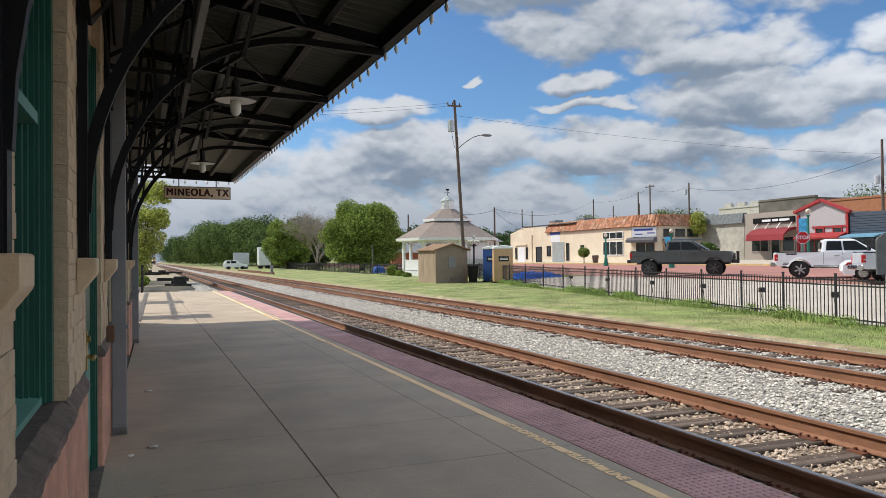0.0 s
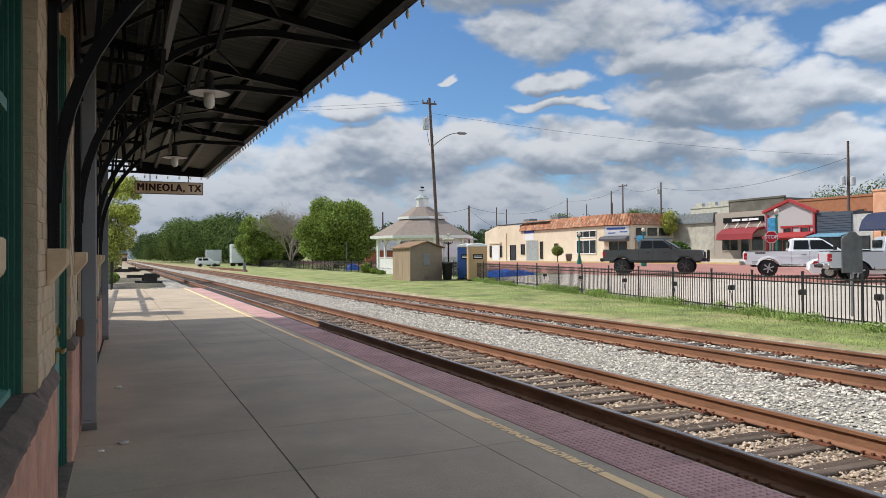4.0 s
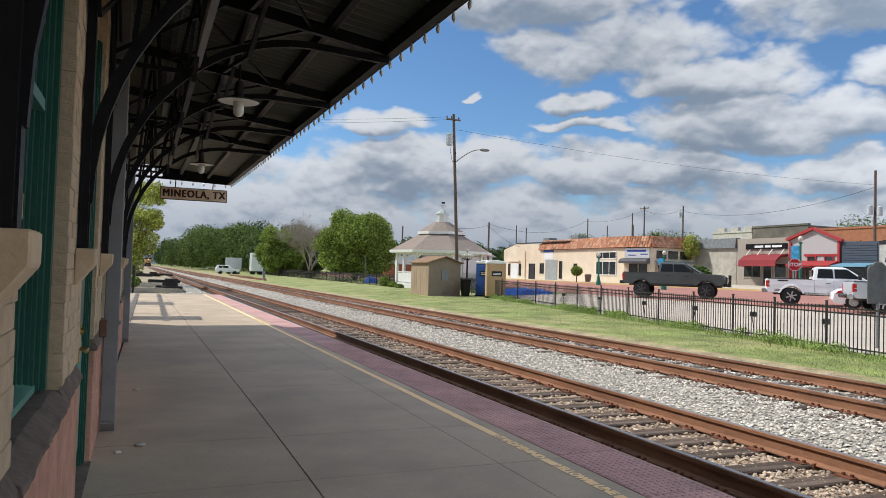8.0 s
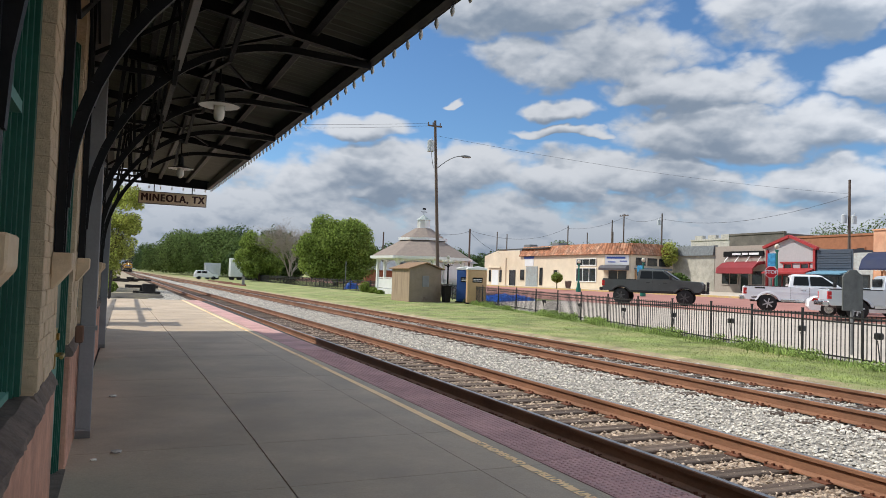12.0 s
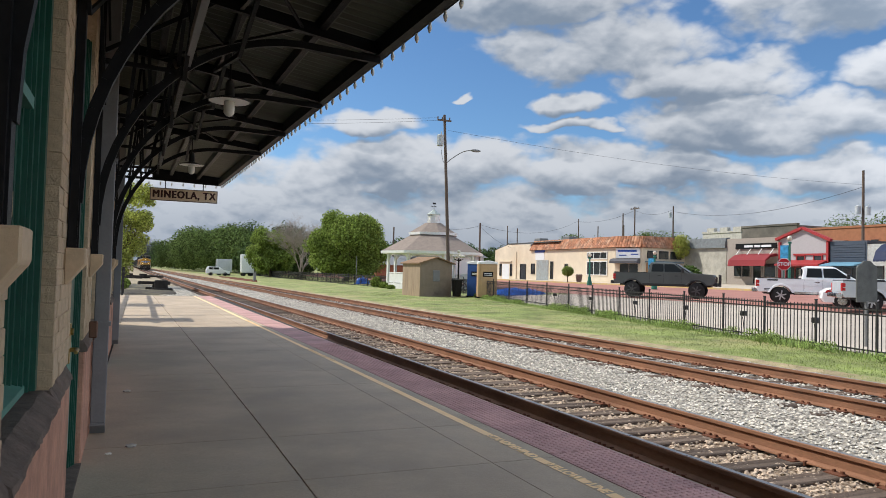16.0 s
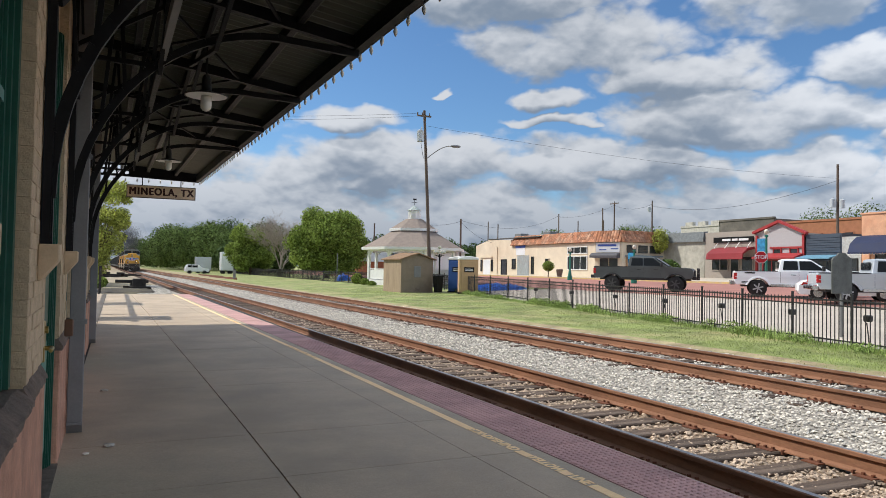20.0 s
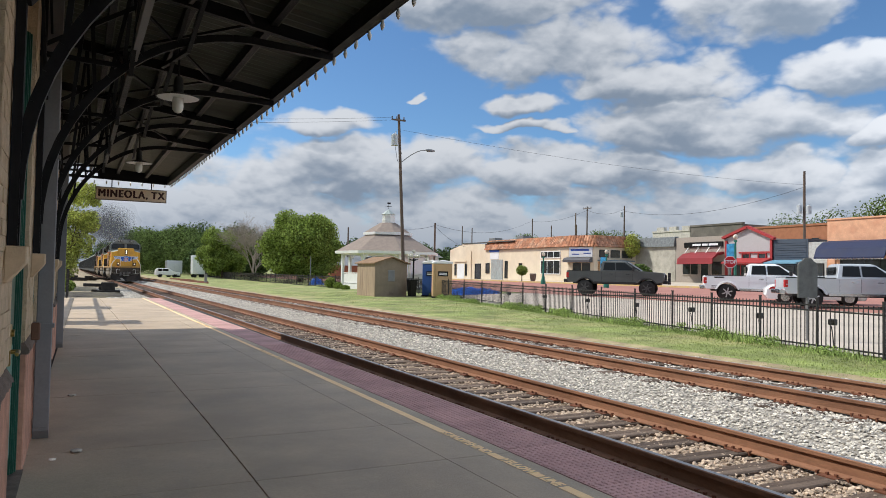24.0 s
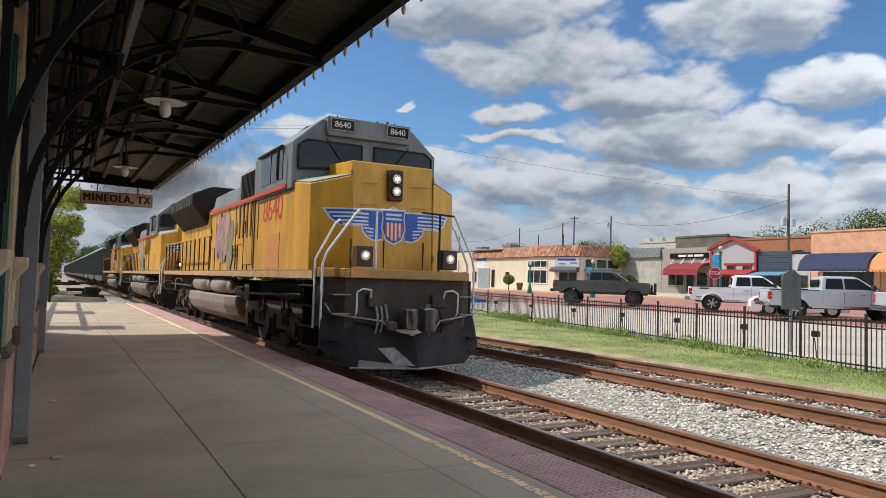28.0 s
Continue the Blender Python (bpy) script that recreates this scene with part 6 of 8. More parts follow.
def pickup(label, m, paint, lift=0.0, tyre=0.40, rim=M_RIM, brush_guard=False, decal=None):
    """A crew-cab pickup: +x is ahead, the origin on the ground between the axles."""
    v = thing("pickup_truck", label, "pickup truck", m, group="pickup trucks parked along the street")
    g = 0.50 + lift
    Wd = 0.98
    # lower body with wheel arches
    def arch(cx, n=8, r=tyre + 0.10):
        zc = tyre - 0.0
        return [(cx - r * math.cos(math.pi * i / n), max(g, zc + r * math.sin(math.pi * i / n))) for i in range(n + 1)]
    pts = [(-2.95, g + 0.15), (-2.95, g + 0.66)]
    top = [(-0.72, g + 0.66)]
    low = [(-2.75, g)]
    ra, fa = arch(-1.84), arch(1.84)
    outline = [(-2.95, g + 0.18)] + [(-2.85, g)] + ra + fa + [(2.72, g + 0.02), (2.86, g + 0.2), (2.84, g + 0.50), (2.70, g + 0.64), (1.35, g + 0.72), (1.25, g + 0.68), (-2.95, g + 0.68)]
    bm = B()
    prism(bm, outline, "y", -Wd, Wd)
    part("body", bm, paint, v, bevel=0.025)
    bm = B()
    loft(bm, [[(-0.92, -Wd + 0.02, g + 0.69), (1.42, -Wd + 0.02, g + 0.69), (1.42, Wd - 0.02, g + 0.69), (-0.92, Wd - 0.02, g + 0.69)],
              [(-0.80, -0.80, g + 1.26), (0.55, -0.80, g + 1.26), (0.55, 0.80, g + 1.26), (-0.80, 0.80, g + 1.26)],
              [(-0.70, -0.70, g + 1.31), (0.40, -0.70, g + 1.31), (0.40, 0.70, g + 1.31), (-0.70, 0.70, g + 1.31)]])
    part("cab", bm, paint, v, bevel=0.02)
    for s in (-1, 1):
        for x0, x1, x2, x3 in ((-0.72, -0.02, -0.06, -0.66), (0.05, 1.14, 0.56, 0.02)):
            bm = B()
            y0, y1 = s * (Wd - 0.045), s * 0.835
            vs = [bm.verts.new(p) for p in ((x0, y0, g + 0.76), (x1, y0, g + 0.76), (x2, y1, g + 1.20), (x3, y1, g + 1.20))]
            ws = [bm.verts.new(w.co + Vector((0, s * 0.022, 0.004))) for w in vs]
            bm.faces.new(ws)
            for i in range(4):
                bm.faces.new((vs[i], vs[(i + 1) % 4], ws[(i + 1) % 4], ws[i]))
            part("side_window", bm, M_CGLASS, v)
        for x in (-0.82, 0.0, 1.02):
            bm = B()
            box(bm, x - 0.006, x + 0.006, s * Wd - 0.004, s * Wd + 0.004, g + 0.1, g + 0.66)
            part("door_seam", bm, M_TRIM, v)
        for x in (-0.25, 0.72):
            bm = B()
            box(bm, x - 0.11, x + 0.11, s * Wd - 0.01, s * Wd + 0.03, g + 0.50, g + 0.54)
            part("door_handle", bm, M_CHROME if rim is M_RIM else M_TRIM, v)
        bm = B()
        box(bm, 1.0, 1.14, s * (Wd + 0.02) - 0.02 * s, s * (Wd + 0.26), g + 0.72, g + 0.96)
        part("mirror", bm, M_TRIM, v, bevel=0.03)
        bm = B()
        box(bm, -1.25, 1.2, s * Wd - 0.05, s * Wd + 0.02, g - 0.06, g + 0.05)
        part("running_board", bm, M_TRIM if rim is M_RIMD else M_CHROME, v)
        bm = B()
        box(bm, -2.97, -2.80, s * 0.90 - 0.085, s * 0.90 + 0.085, g + 0.26, g + 0.60)
        part("tail_lamp", bm, M_TAIL, v, bevel=0.02)
        bm = B()
        box(bm, 2.66, 2.86, s * 0.72 - 0.2, s * 0.72 + 0.22, g + 0.34, g + 0.52)
        part("headlamp", bm, M_CHROME, v, bevel=0.03)
        for cx in (-1.84, 1.84):
            w = B()
            rr = tyre
            prof = [(0.0, rr * 0.62), (0.03, rr * 0.93), (0.06, rr), (0.20, rr), (0.24, rr * 0.93), (0.27, rr * 0.62)]
            n = 26
            loft(w, [[(cx + q * math.cos(2 * math.pi * i / n), s * (Wd - 0.25 + u), tyre + q * math.sin(2 * math.pi * i / n)) for i in range(n)] for u, q in prof])
            ty = part("wheel", w, M_TYRE, v, "black tyre", smooth=False)
            bm = B()
            cyl(bm, (cx, s * (Wd - 0.06), tyre), (cx, s * (Wd + 0.012), tyre), rr * 0.60, rr * 0.62, n=22)
            part("rim", bm, M_TRIM if rim is M_RIMD else mat("rim_grey", (0.20, 0.20, 0.21), 0.4, metal=0.5, var=0.1, bump=0), ty)
            bm = B()
            for k in range(6):
                a = math.pi / 3 * k + 0.3
                bar(bm, (cx, s * (Wd + 0.02), tyre), (cx + rr * 0.60 * math.cos(a), s * (Wd + 0.02), tyre + rr * 0.60 * math.sin(a)), 0.03, rr * 0.15)
            cyl(bm, (cx, s * (Wd + 0.0), tyre), (cx, s * (Wd + 0.045), tyre), rr * 0.17, n=12)
            part("spoke", bm, rim, ty)
    for s in (-1, 1):
        for cx in (-1.84, 1.84):
            bm = B()
            n, r0, r1 = 10, tyre + 0.085, tyre + 0.15
            ang = [math.pi * (0.04 + 0.92 * i / n) for i in range(n + 1)]
            loft(bm, [[(cx - q * math.cos(a), s * y, max(g - 0.02, tyre + q * math.sin(a))) for q, y in ((r0, Wd - 0.02), (r0, Wd + 0.03), (r1, Wd + 0.025), (r1 + 0.02, Wd - 0.004))] for a in ang])
            part("wheel_arch", bm, M_TRIM if rim is M_RIMD else paint, v, "flared wheel arch")
        bm = B()
        bar(bm, (-2.9, s * (Wd + 0.001), g + 0.40), (2.6, s * (Wd + 0.001), g + 0.44), 0.012, 0.03)
        part("body_crease", bm, paint, v)
        bm = B()
        bar(bm, (-2.9, s * (Wd - 0.03), g + 0.69), (-0.95, s * (Wd - 0.03), g + 0.69), 0.07, 0.035)
        part("bed_rail", bm, M_TRIM, v, "black bed rail cap")
    bm = B()
    vs = [bm.verts.new(p) for p in ((1.40, -0.86, g + 0.74), (1.40, 0.86, g + 0.74), (0.62, 0.72, g + 1.24), (0.62, -0.72, g + 1.24))]
    ws = [bm.verts.new(w.co + Vector((0.03, 0, 0.02))) for w in vs]
    bm.faces.new(ws)
    for i in range(4):
        bm.faces.new((vs[i], vs[(i + 1) % 4], ws[(i + 1) % 4], ws[i]))
    part("windshield", bm, M_CGLASS, v)
    bm = B()
    box(bm, -0.93, -0.88, -0.62, 0.62, g + 0.84, g + 1.16)
    part("rear_window", bm, M_CGLASS, v)
    bm = B()
    box(bm, -2.80, -0.95, -0.80, 0.80, g + 0.66, g + 0.70)
    part("bed_liner", bm, M_TRIM, v)
    bm = B()
    box(bm, -2.965, -2.935, -0.80, 0.80, g + 0.22, g + 0.66)
    part("tailgate", bm, paint, v, bevel=0.012)
    for x0, x1, z0 in ((-3.14, -2.90, g - 0.02), (2.74, 2.98, g - 0.04)):
        bm = B()
        box(bm, x0, x1, -0.93, 0.93, z0, z0 + 0.2)
        part("bumper", bm, M_CHROME if rim is M_RIM else M_TRIM, v, bevel=0.03)
    bm = B()
    box(bm, 2.80, 2.89, -0.48, 0.48, g + 0.20, g + 0.52)
    part("grille", bm, M_TRIM, v, bevel=0.02)
    if brush_guard:
        bm = B()
        for y in (-0.75, -0.3, 0.3, 0.75):
            cyl(bm, (3.05, y, g - 0.05), (3.05, y, g + 0.62), 0.03, n=8)
        for z in (0.05, 0.35, 0.62):
            cyl(bm, (3.05, -0.78, g + z), (3.05, 0.78, g + z), 0.03, n=8)
        part("brush_guard", bm, M_TRIM, v, "black tubular brush guard")
    bm = B()
    box(bm, -2.6, 2.6, -0.75, 0.75, g - 0.10, g + 0.02)
    cyl(bm, (-1.84, -0.75, tyre), (-1.84, 0.75, tyre), 0.09, n=8)
    cyl(bm, (1.84, -0.75, tyre), (1.84, 0.75, tyre), 0.07, n=8)
    part("underbody", bm, M_TRIM, v)
    if decal:
        for x0, x1, z0, z1 in ((-2.60, -1.95, 0.14, 0.17), (-2.60, -2.05, 0.08, 0.105), (-2.45, -1.98, 0.56, 0.63)):
            bm = B()
            box(bm, x0, x1, -Wd - 0.006, -Wd + 0.002, g + z0, g + z1)
            part("decal", bm, M_TRIM, v, "dark side stripe")
    return v


def parked(rear, front, z):
    """The pose of a vehicle from its visible wheels' places on the ground."""
    a, b = Vector((*rear, 0)), Vector((*front, 0))
    d = (b - a).normalized()
    n = Vector((-d.y, d.x, 0))
    c = (a + b) / 2 + n * 0.9
    return pose(c.x, c.y, z, 0, 0, math.degrees(math.atan2(d.y, d.x)))


P_DARK = mat("matte_dark_grey_paint", (0.075, 0.082, 0.08), 0.45, var=0.12, scale=1.5, bump=0.03)
P_WHITE = mat("white_car_paint", (0.84, 0.86, 0.88), 0.15, var=0.03, scale=1.5, bump=0)
P_SILV = mat("silver_car_paint", (0.55, 0.58, 0.61), 0.2, metal=0.35, var=0.04, scale=1.5, bump=0)
pickup("lifted matte dark grey pickup truck with off-road tyres", parked((22.85, 35.01), (25.19, 32.37), 0.46), P_DARK, lift=0.28, tyre=0.47, rim=M_RIMD, brush_guard=True)
pickup("white crew-cab pickup truck with chrome wheels", parked((24.6, 25.84), (27.2, 23.24), street_z(26.5) + 0.035), P_WHITE, lift=0.08, tyre=0.42, decal=True)
pickup("silver crew-cab pickup truck with its tailgate to the street corner", parked((22.97, 19.9), (25.75, 17.5), street_z(25.0) + 0.035), P_SILV, lift=0.06, tyre=0.41)
pickup("silver pickup truck parked behind the iron fence", parked((23.2, 14.8), (25.96, 12.4), street_z(25.2) + 0.035), P_SILV, lift=0.06, tyre=0.41)


def low_car(m):
    """A low white car: +x is ahead, the origin on the ground between the axles."""
    c = thing("car", "low white car with a red mark on its nose", "car", m)
    side = [(-2.05, 0.42), (-2.1, 0.78), (-1.95, 0.98), (-1.3, 1.04), (1.2, 0.98), (1.9, 0.88), (2.15, 0.70), (2.18, 0.42), (2.05, 0.24), (-1.95, 0.24)]
    bm = B()
    loft(bm, [[(x * k, y, 0.24 + (z - 0.24) * h) for x, z in side] for y, k, h in ((-0.88, 0.965, 0.93), (-0.78, 1.0, 1.0), (0.78, 1.0, 1.0), (0.88, 0.965, 0.93))])
    part("body", bm, P_WHITE, c, smooth=False)
    bm = B()
    loft(bm, [[(-1.35, y, 1.0), (0.75, y, 0.97), (0.2, y * 0.86, 1.30), (-0.85, y * 0.86, 1.30)] for y in (-0.74, 0.74)])
    part("cabin", bm, M_CGLASS, c, "dark glazed cabin", bevel=0.02)
    bm = B()
    box(bm, -0.82, 0.16, -0.6, 0.6, 1.295, 1.325)
    part("roof", bm, P_WHITE, c, bevel=0.01)
    for s in (-1, 1):
        bm = B()
        prism(bm, [(1.35, 0.74), (2.0, 0.66), (1.92, 0.80), (1.7, 0.78), (1.62, 0.86)], "y", s * 0.884 - 0.008, s * 0.884 + 0.008)
        part("red_mark", bm, M_TAIL, c, "red mark along the front wing")
        for cx in (-1.3, 1.3):
            w = B()
            cyl(w, (cx, s * 0.68, 0.33), (cx, s * 0.9, 0.33), 0.33, n=22)
            wh = part("wheel", w, M_TYRE, c, "black tyre")
            bm = B()
            cyl(bm, (cx, s * 0.88, 0.33), (cx, s * 0.915, 0.33), 0.22, 0.20, n=18)
            part("rim", bm, M_CHROME, wh)
    return c


low_car(parked((26.0, 20.4), (24.4, 22.2), street_z(25.8) + 0.035) @ pose(0, -1.8, 0))

# ---- shops across the street ----
M_STUCCO = mat("beige_stucco", (0.70, 0.61, 0.47), 0.85, var=0.08, scale=0.8, bump=0.3, bscale=30, stain=(0.60, 0.48, 0.34), stain_amt=0.5)
M_TERRA = mat("terracotta_tile", (0.38, 0.16, 0.08), 0.75, var=0.25, scale=2, bump=0.3, rand=0.35, stain=(0.50, 0.32, 0.21), stain_amt=0.75)
M_PLASTER = mat("cracked_plaster", (0.44, 0.42, 0.36), 0.9, var=0.25, scale=1.2, bump=0.6, bscale=12, stain=(0.25, 0.24, 0.20), stain_amt=0.8)
M_TAUPE = mat("taupe_paint", (0.34, 0.30, 0.26), 0.8, var=0.08)
M_AWNRED = mat("awning_red", (0.22, 0.02, 0.026), 0.75, var=0.12, scale=1)
M_AWNNAVY = mat("awning_navy", (0.016, 0.025, 0.07), 0.75, var=0.12, scale=1)
M_PINK = mat("pale_mauve_siding", (0.40, 0.385, 0.40), 0.8, var=0.06)
M_REDTRIM = mat("red_trim", (0.33, 0.03, 0.032), 0.6, var=0.1)
M_NAVY = mat("slate_blue_paint", (0.055, 0.072, 0.10), 0.7, var=0.12)
M_OBRICK = mat("orange_brick_wall", (0.66, 0.37, 0.23), 0.85, var=0.12, scale=2, bump=0.4, bscale=14, stain=(0.48, 0.22, 0.13), stain_amt=0.5)
M_RBRICK = mat("red_brick_far", (0.34, 0.14, 0.075), 0.85, var=0.15, scale=2)
M_SHOPGL = mat("shop_glass", (0.03, 0.035, 0.038), 0.08, var=0.3, scale=2, bump=0, spec=0.8)
M_SIGNW = mat("sign_white", (0.72, 0.74, 0.76), 0.5, var=0.05)
M_SIGNB = mat("sign_blue", (0.04, 0.09, 0.36), 0.5, var=0.1)
M_GREYDK = mat("dark_grey_block", (0.085, 0.085, 0.08), 0.9, var=0.2)
M_GREYAWN = mat("grey_awning", (0.10, 0.10, 0.11), 0.7, var=0.1)


def win(parent, x, y0, y1, z0, z1, frame=M_WHITE, cols=1, rows=1, glassm=None, name="window", depth=0.08):
    """A framed, recessed-looking window on a wall that faces -x at x."""
    f = B()
    t = 0.09
    for a, b, c, d in ((y0, y0 + t, z0, z1), (y1 - t, y1, z0, z1), (y0 + t, y1 - t, z1 - t, z1), (y0 + t, y1 - t, z0, z0 + t)):
        box(f, x - depth, x + 0.02, a, b, c, d)
    w = part(name, f, frame, parent)
    for i in range(cols):
        for j in range(rows):
            ya, yb = y0 + t + (y1 - y0 - 2 * t) * i / cols, y0 + t + (y1 - y0 - 2 * t) * (i + 1) / cols
            za, zb = z0 + t + (z1 - z0 - 2 * t) * j / rows, z0 + t + (z1 - z0 - 2 * t) * (j + 1) / rows
            bm = B()
            box(bm, x - 0.03, x + 0.01, ya + 0.03 * (i > 0), yb - 0.03 * (i < cols - 1), za + 0.03 * (j > 0), zb - 0.03 * (j < rows - 1))
            part("pane", bm, glassm or M_SHOPGL, w)
    if cols > 1 or rows > 1:
        bm = B()
        for i in range(1, cols):
            y = y0 + t + (y1 - y0 - 2 * t) * i / cols
            box(bm, x - depth * 0.8, x + 0.01, y - 0.03, y + 0.03, z0 + t, z1 - t)
        for j in range(1, rows):
            z = z0 + t + (z1 - z0 - 2 * t) * j / rows
            box(bm, x - depth * 0.8, x + 0.01, y0 + t, y1 - t, z - 0.03, z + 0.03)
        part("muntin", bm, frame, w)
    return w


def build_beige():
    b = thing("corner_shop", "long beige stucco shop with a terracotta tiled roof edge", "building")
    zb = 0.75
    foot = [(41.0, 88.4), (41.0, 61.2), (42.4, 58.6), (47.7, 58.6), (58, 62), (58, 88.4)]
    bm = B()
    prism(bm, foot, "z", zb - 0.3, 4.80)
    part("wall", bm, M_STUCCO, b, "beige stucco wall")
    bm = B()
    prism(bm, [(88.4, 4.80), (78.7, 4.80), (78.7, 5.50), (84.6, 5.62), (88.4, 4.90)], "x", 41.0, 41.3)
    part("parapet", bm, M_STUCCO, b)
    bm = B()
    box(bm, 40.94, 41.36, 72.0, 84.4, 5.62, 5.74)
    part("roof_edge", bm, M_GREYDK, b, "dark tarred roof edge")
    bm = B()
    cyl(bm, (40.93, 82.2, 1.0), (40.93, 82.2, 4.6), 0.05, n=8)
    part("downpipe", bm, M_STUCCO, b)
    bm = B()
    prism(bm, [(41.3, 88), (41.3, 62), (42.6, 59.6), (57, 62.5), (57, 88)], "z", 4.8, 5.35)
    part("flat_roof", bm, M_GREYDK, b)
    # tiled mansard: rounded tiles in sloping rows
    def tiles(p, q, name):
        p, q = Vector(p), Vector(q)
        d = (q - p).normalized()
        inw = Vector((-d.y, d.x, 0))
        if inw.x < 0:
            inw = -inw
        n = int((q - p).length / 0.30)
        bm = B()
        for k in range(n):
            c = p + d * (k + 0.5) * 0.30
            for j in range(4):
                z0 = 4.72 + 0.29 * j
                o0 = -0.22 + 0.17 * j
                ring = []
                for u, v in ((0, 0.0), (0.32, -0.02)):
                    ring.append([(c + d * (0.155 * math.cos(t)) + inw * (o0 + 0.17 * (u / 0.29) - 0.075 * math.sin(t)) + Vector((0, 0, z0 + u))) for t in (0, 0.8, 1.57, 2.34, 3.14)])
                loft(bm, ring, closed=False, caps=False)
        part(name, bm, M_TERRA, b, "rows of terracotta roof tiles")
        bm = B()
        a0, b0 = p + inw * -0.18, q + inw * -0.18
        a1, b1 = p + inw * 0.55, q + inw * 0.55
        vs = [bm.verts.new((*w.xy, z)) for w, z in ((a0, 4.68), (b0, 4.68), (b1, 5.82), (a1, 5.82))]
        bm.faces.new(vs)
        bmesh.ops.solidify(bm, geom=list(bm.faces), thickness=0.05)
        part("tile_backing", bm, M_TERRA, b)
    tiles((41.0, 78.6, 0), (41.0, 61.1, 0), "tiled_eave")
    tiles((40.95, 61.3, 0), (42.45, 58.5, 0), "tiled_eave")
    tiles((42.4, 58.6, 0), (47.6, 58.6, 0), "tiled_eave")
    x = 41.0
    bm = B()
    box(bm, x - 0.05, x + 0.02, 84.2, 86.1, zb + 0.25, 3.0)
    d = part("garage_door", bm, M_SIGNW, b, "white roller door")
    bm = B()
    box(bm, x - 0.14, x, 83.6, 87.0, 3.25, 3.42)
    part("lintel", bm, M_STUCCO, b)
    win(b, x, 86.4, 86.9, 1.4, 3.0, M_TRIM)
    win(b, x, 83.4, 83.9, 1.4, 3.0, M_TRIM)
    win(b, x, 79.7, 81.2, 1.0, 3.0, M_TRIM, name="door")
    win(b, x, 77.5, 78.4, 1.75, 3.05, M_TRIM)
    bm = B()
    for k in range(2):
        box(bm, x - 0.06, x + 0.02, 74.3 + 1.38 * k, 75.66 + 1.38 * k, 1.0, 3.45)
    part("double_door", bm, mat("bluegrey_door", (0.32, 0.36, 0.37), 0.7, var=0.2, stain=(0.25, 0.2, 0.15), stain_amt=0.5), b, "weathered blue-grey double doors")
    bm = B()
    box(bm, x - 0.10, x, 75.2, 77.5, 4.42, 4.83)
    part("blue_sign", bm, M_SIGNB, b, "small blue sign board", bevel=0.01)
    bm = B()
    box(bm, x - 0.03, x, 75.3, 77.4, 3.5, 4.40)
    part("white_panel", bm, M_SIGNW, b)
    win(b, x, 73.2, 73.8, 1.2, 3.3, M_TRIM)
    win(b, x, 69.8, 70.8, 2.2, 3.1, M_STUCCO)
    win(b, x, 62.5, 66.2, 1.75, 3.3, M_WHITE, cols=3)
    win(b, x, 62.5, 66.2, 3.5, 4.3, M_WHITE, cols=3)
    # chamfered corner with the entrance
    dr = Vector((1.4, -2.6, 0)).normalized()
    ang = math.degrees(math.atan2(dr.y, dr.x))
    M = pose(41.0, 61.2, 0, 0, 0, ang)
    def ebox(name, u0, u1, v0, v1, z0, z1, m, label=""):
        bm = B()
        box(bm, u0, u1, v0, v1, z0, z1, M)
        return part(name, bm, m, b, label)
    ebox("door_glass", 0.55, 1.5, -0.06, 0.05, 0.95, 3.0, M_SHOPGL, "dark glazed shop door")
    ebox("door_glass", 1.6, 2.5, -0.06, 0.05, 1.4, 3.0, M_SHOPGL)
    ebox("sign_board", 0.15, 2.75, -0.14, -0.02, 3.62, 4.62, M_SIGNW, "white shop sign with blue lettering")
    for k, (u0, u1, z) in enumerate(((0.35, 2.4, 4.25), (0.5, 1.3, 3.85), (1.8, 2.6, 3.95))):
        ebox("sign_line", u0, u1, -0.155, -0.14, z, z + (0.2 if k == 0 else 0.1), M_SIGNB)
    bm = B()
    prism(bm, [(-0.95, 3.05), (-0.95, 3.28), (-0.6, 3.5), (0.0, 3.58), (0.0, 3.05)], "x", -0.2, 2.75)
    bmesh.ops.transform(bm, matrix=M, verts=bm.verts)
    part("awning", bm, M_GREYAWN, b, "grey cloth awning over the corner door")
    # side wall facing the tracks' end of the street
    for x0 in (43.0, 44.5, 46.0):
        bm = B()
        box(bm, x0, x0 + 1.2, 58.52, 58.62, 3.6, 4.4)
        w = part("window", bm, M_SHOPGL, b)
    bm = B()
    box(bm, 42.8, 47.2, 57.9, 58.6, 3.2, 3.35)
    part("awning", bm, mat("bluegrey_metal", (0.16, 0.21, 0.25), 0.5, var=0.1), b, "blue-grey metal side awning")
    bm = B()
    box(bm, 42.9, 43.9, 58.5, 58.62, 1.2, 3.1)
    part("board", bm, mat("bare_plywood", (0.42, 0.25, 0.13), 0.8), b)
    # air conditioners on the roof
    for y in (76.0, 83.0):
        bm = B()
        box(bm, 45, 46.2, y, y + 1.6, 5.35, 6.6)
        part("air_conditioner", bm, M_GREYMETAL, b, bevel=0.03)


build_beige()


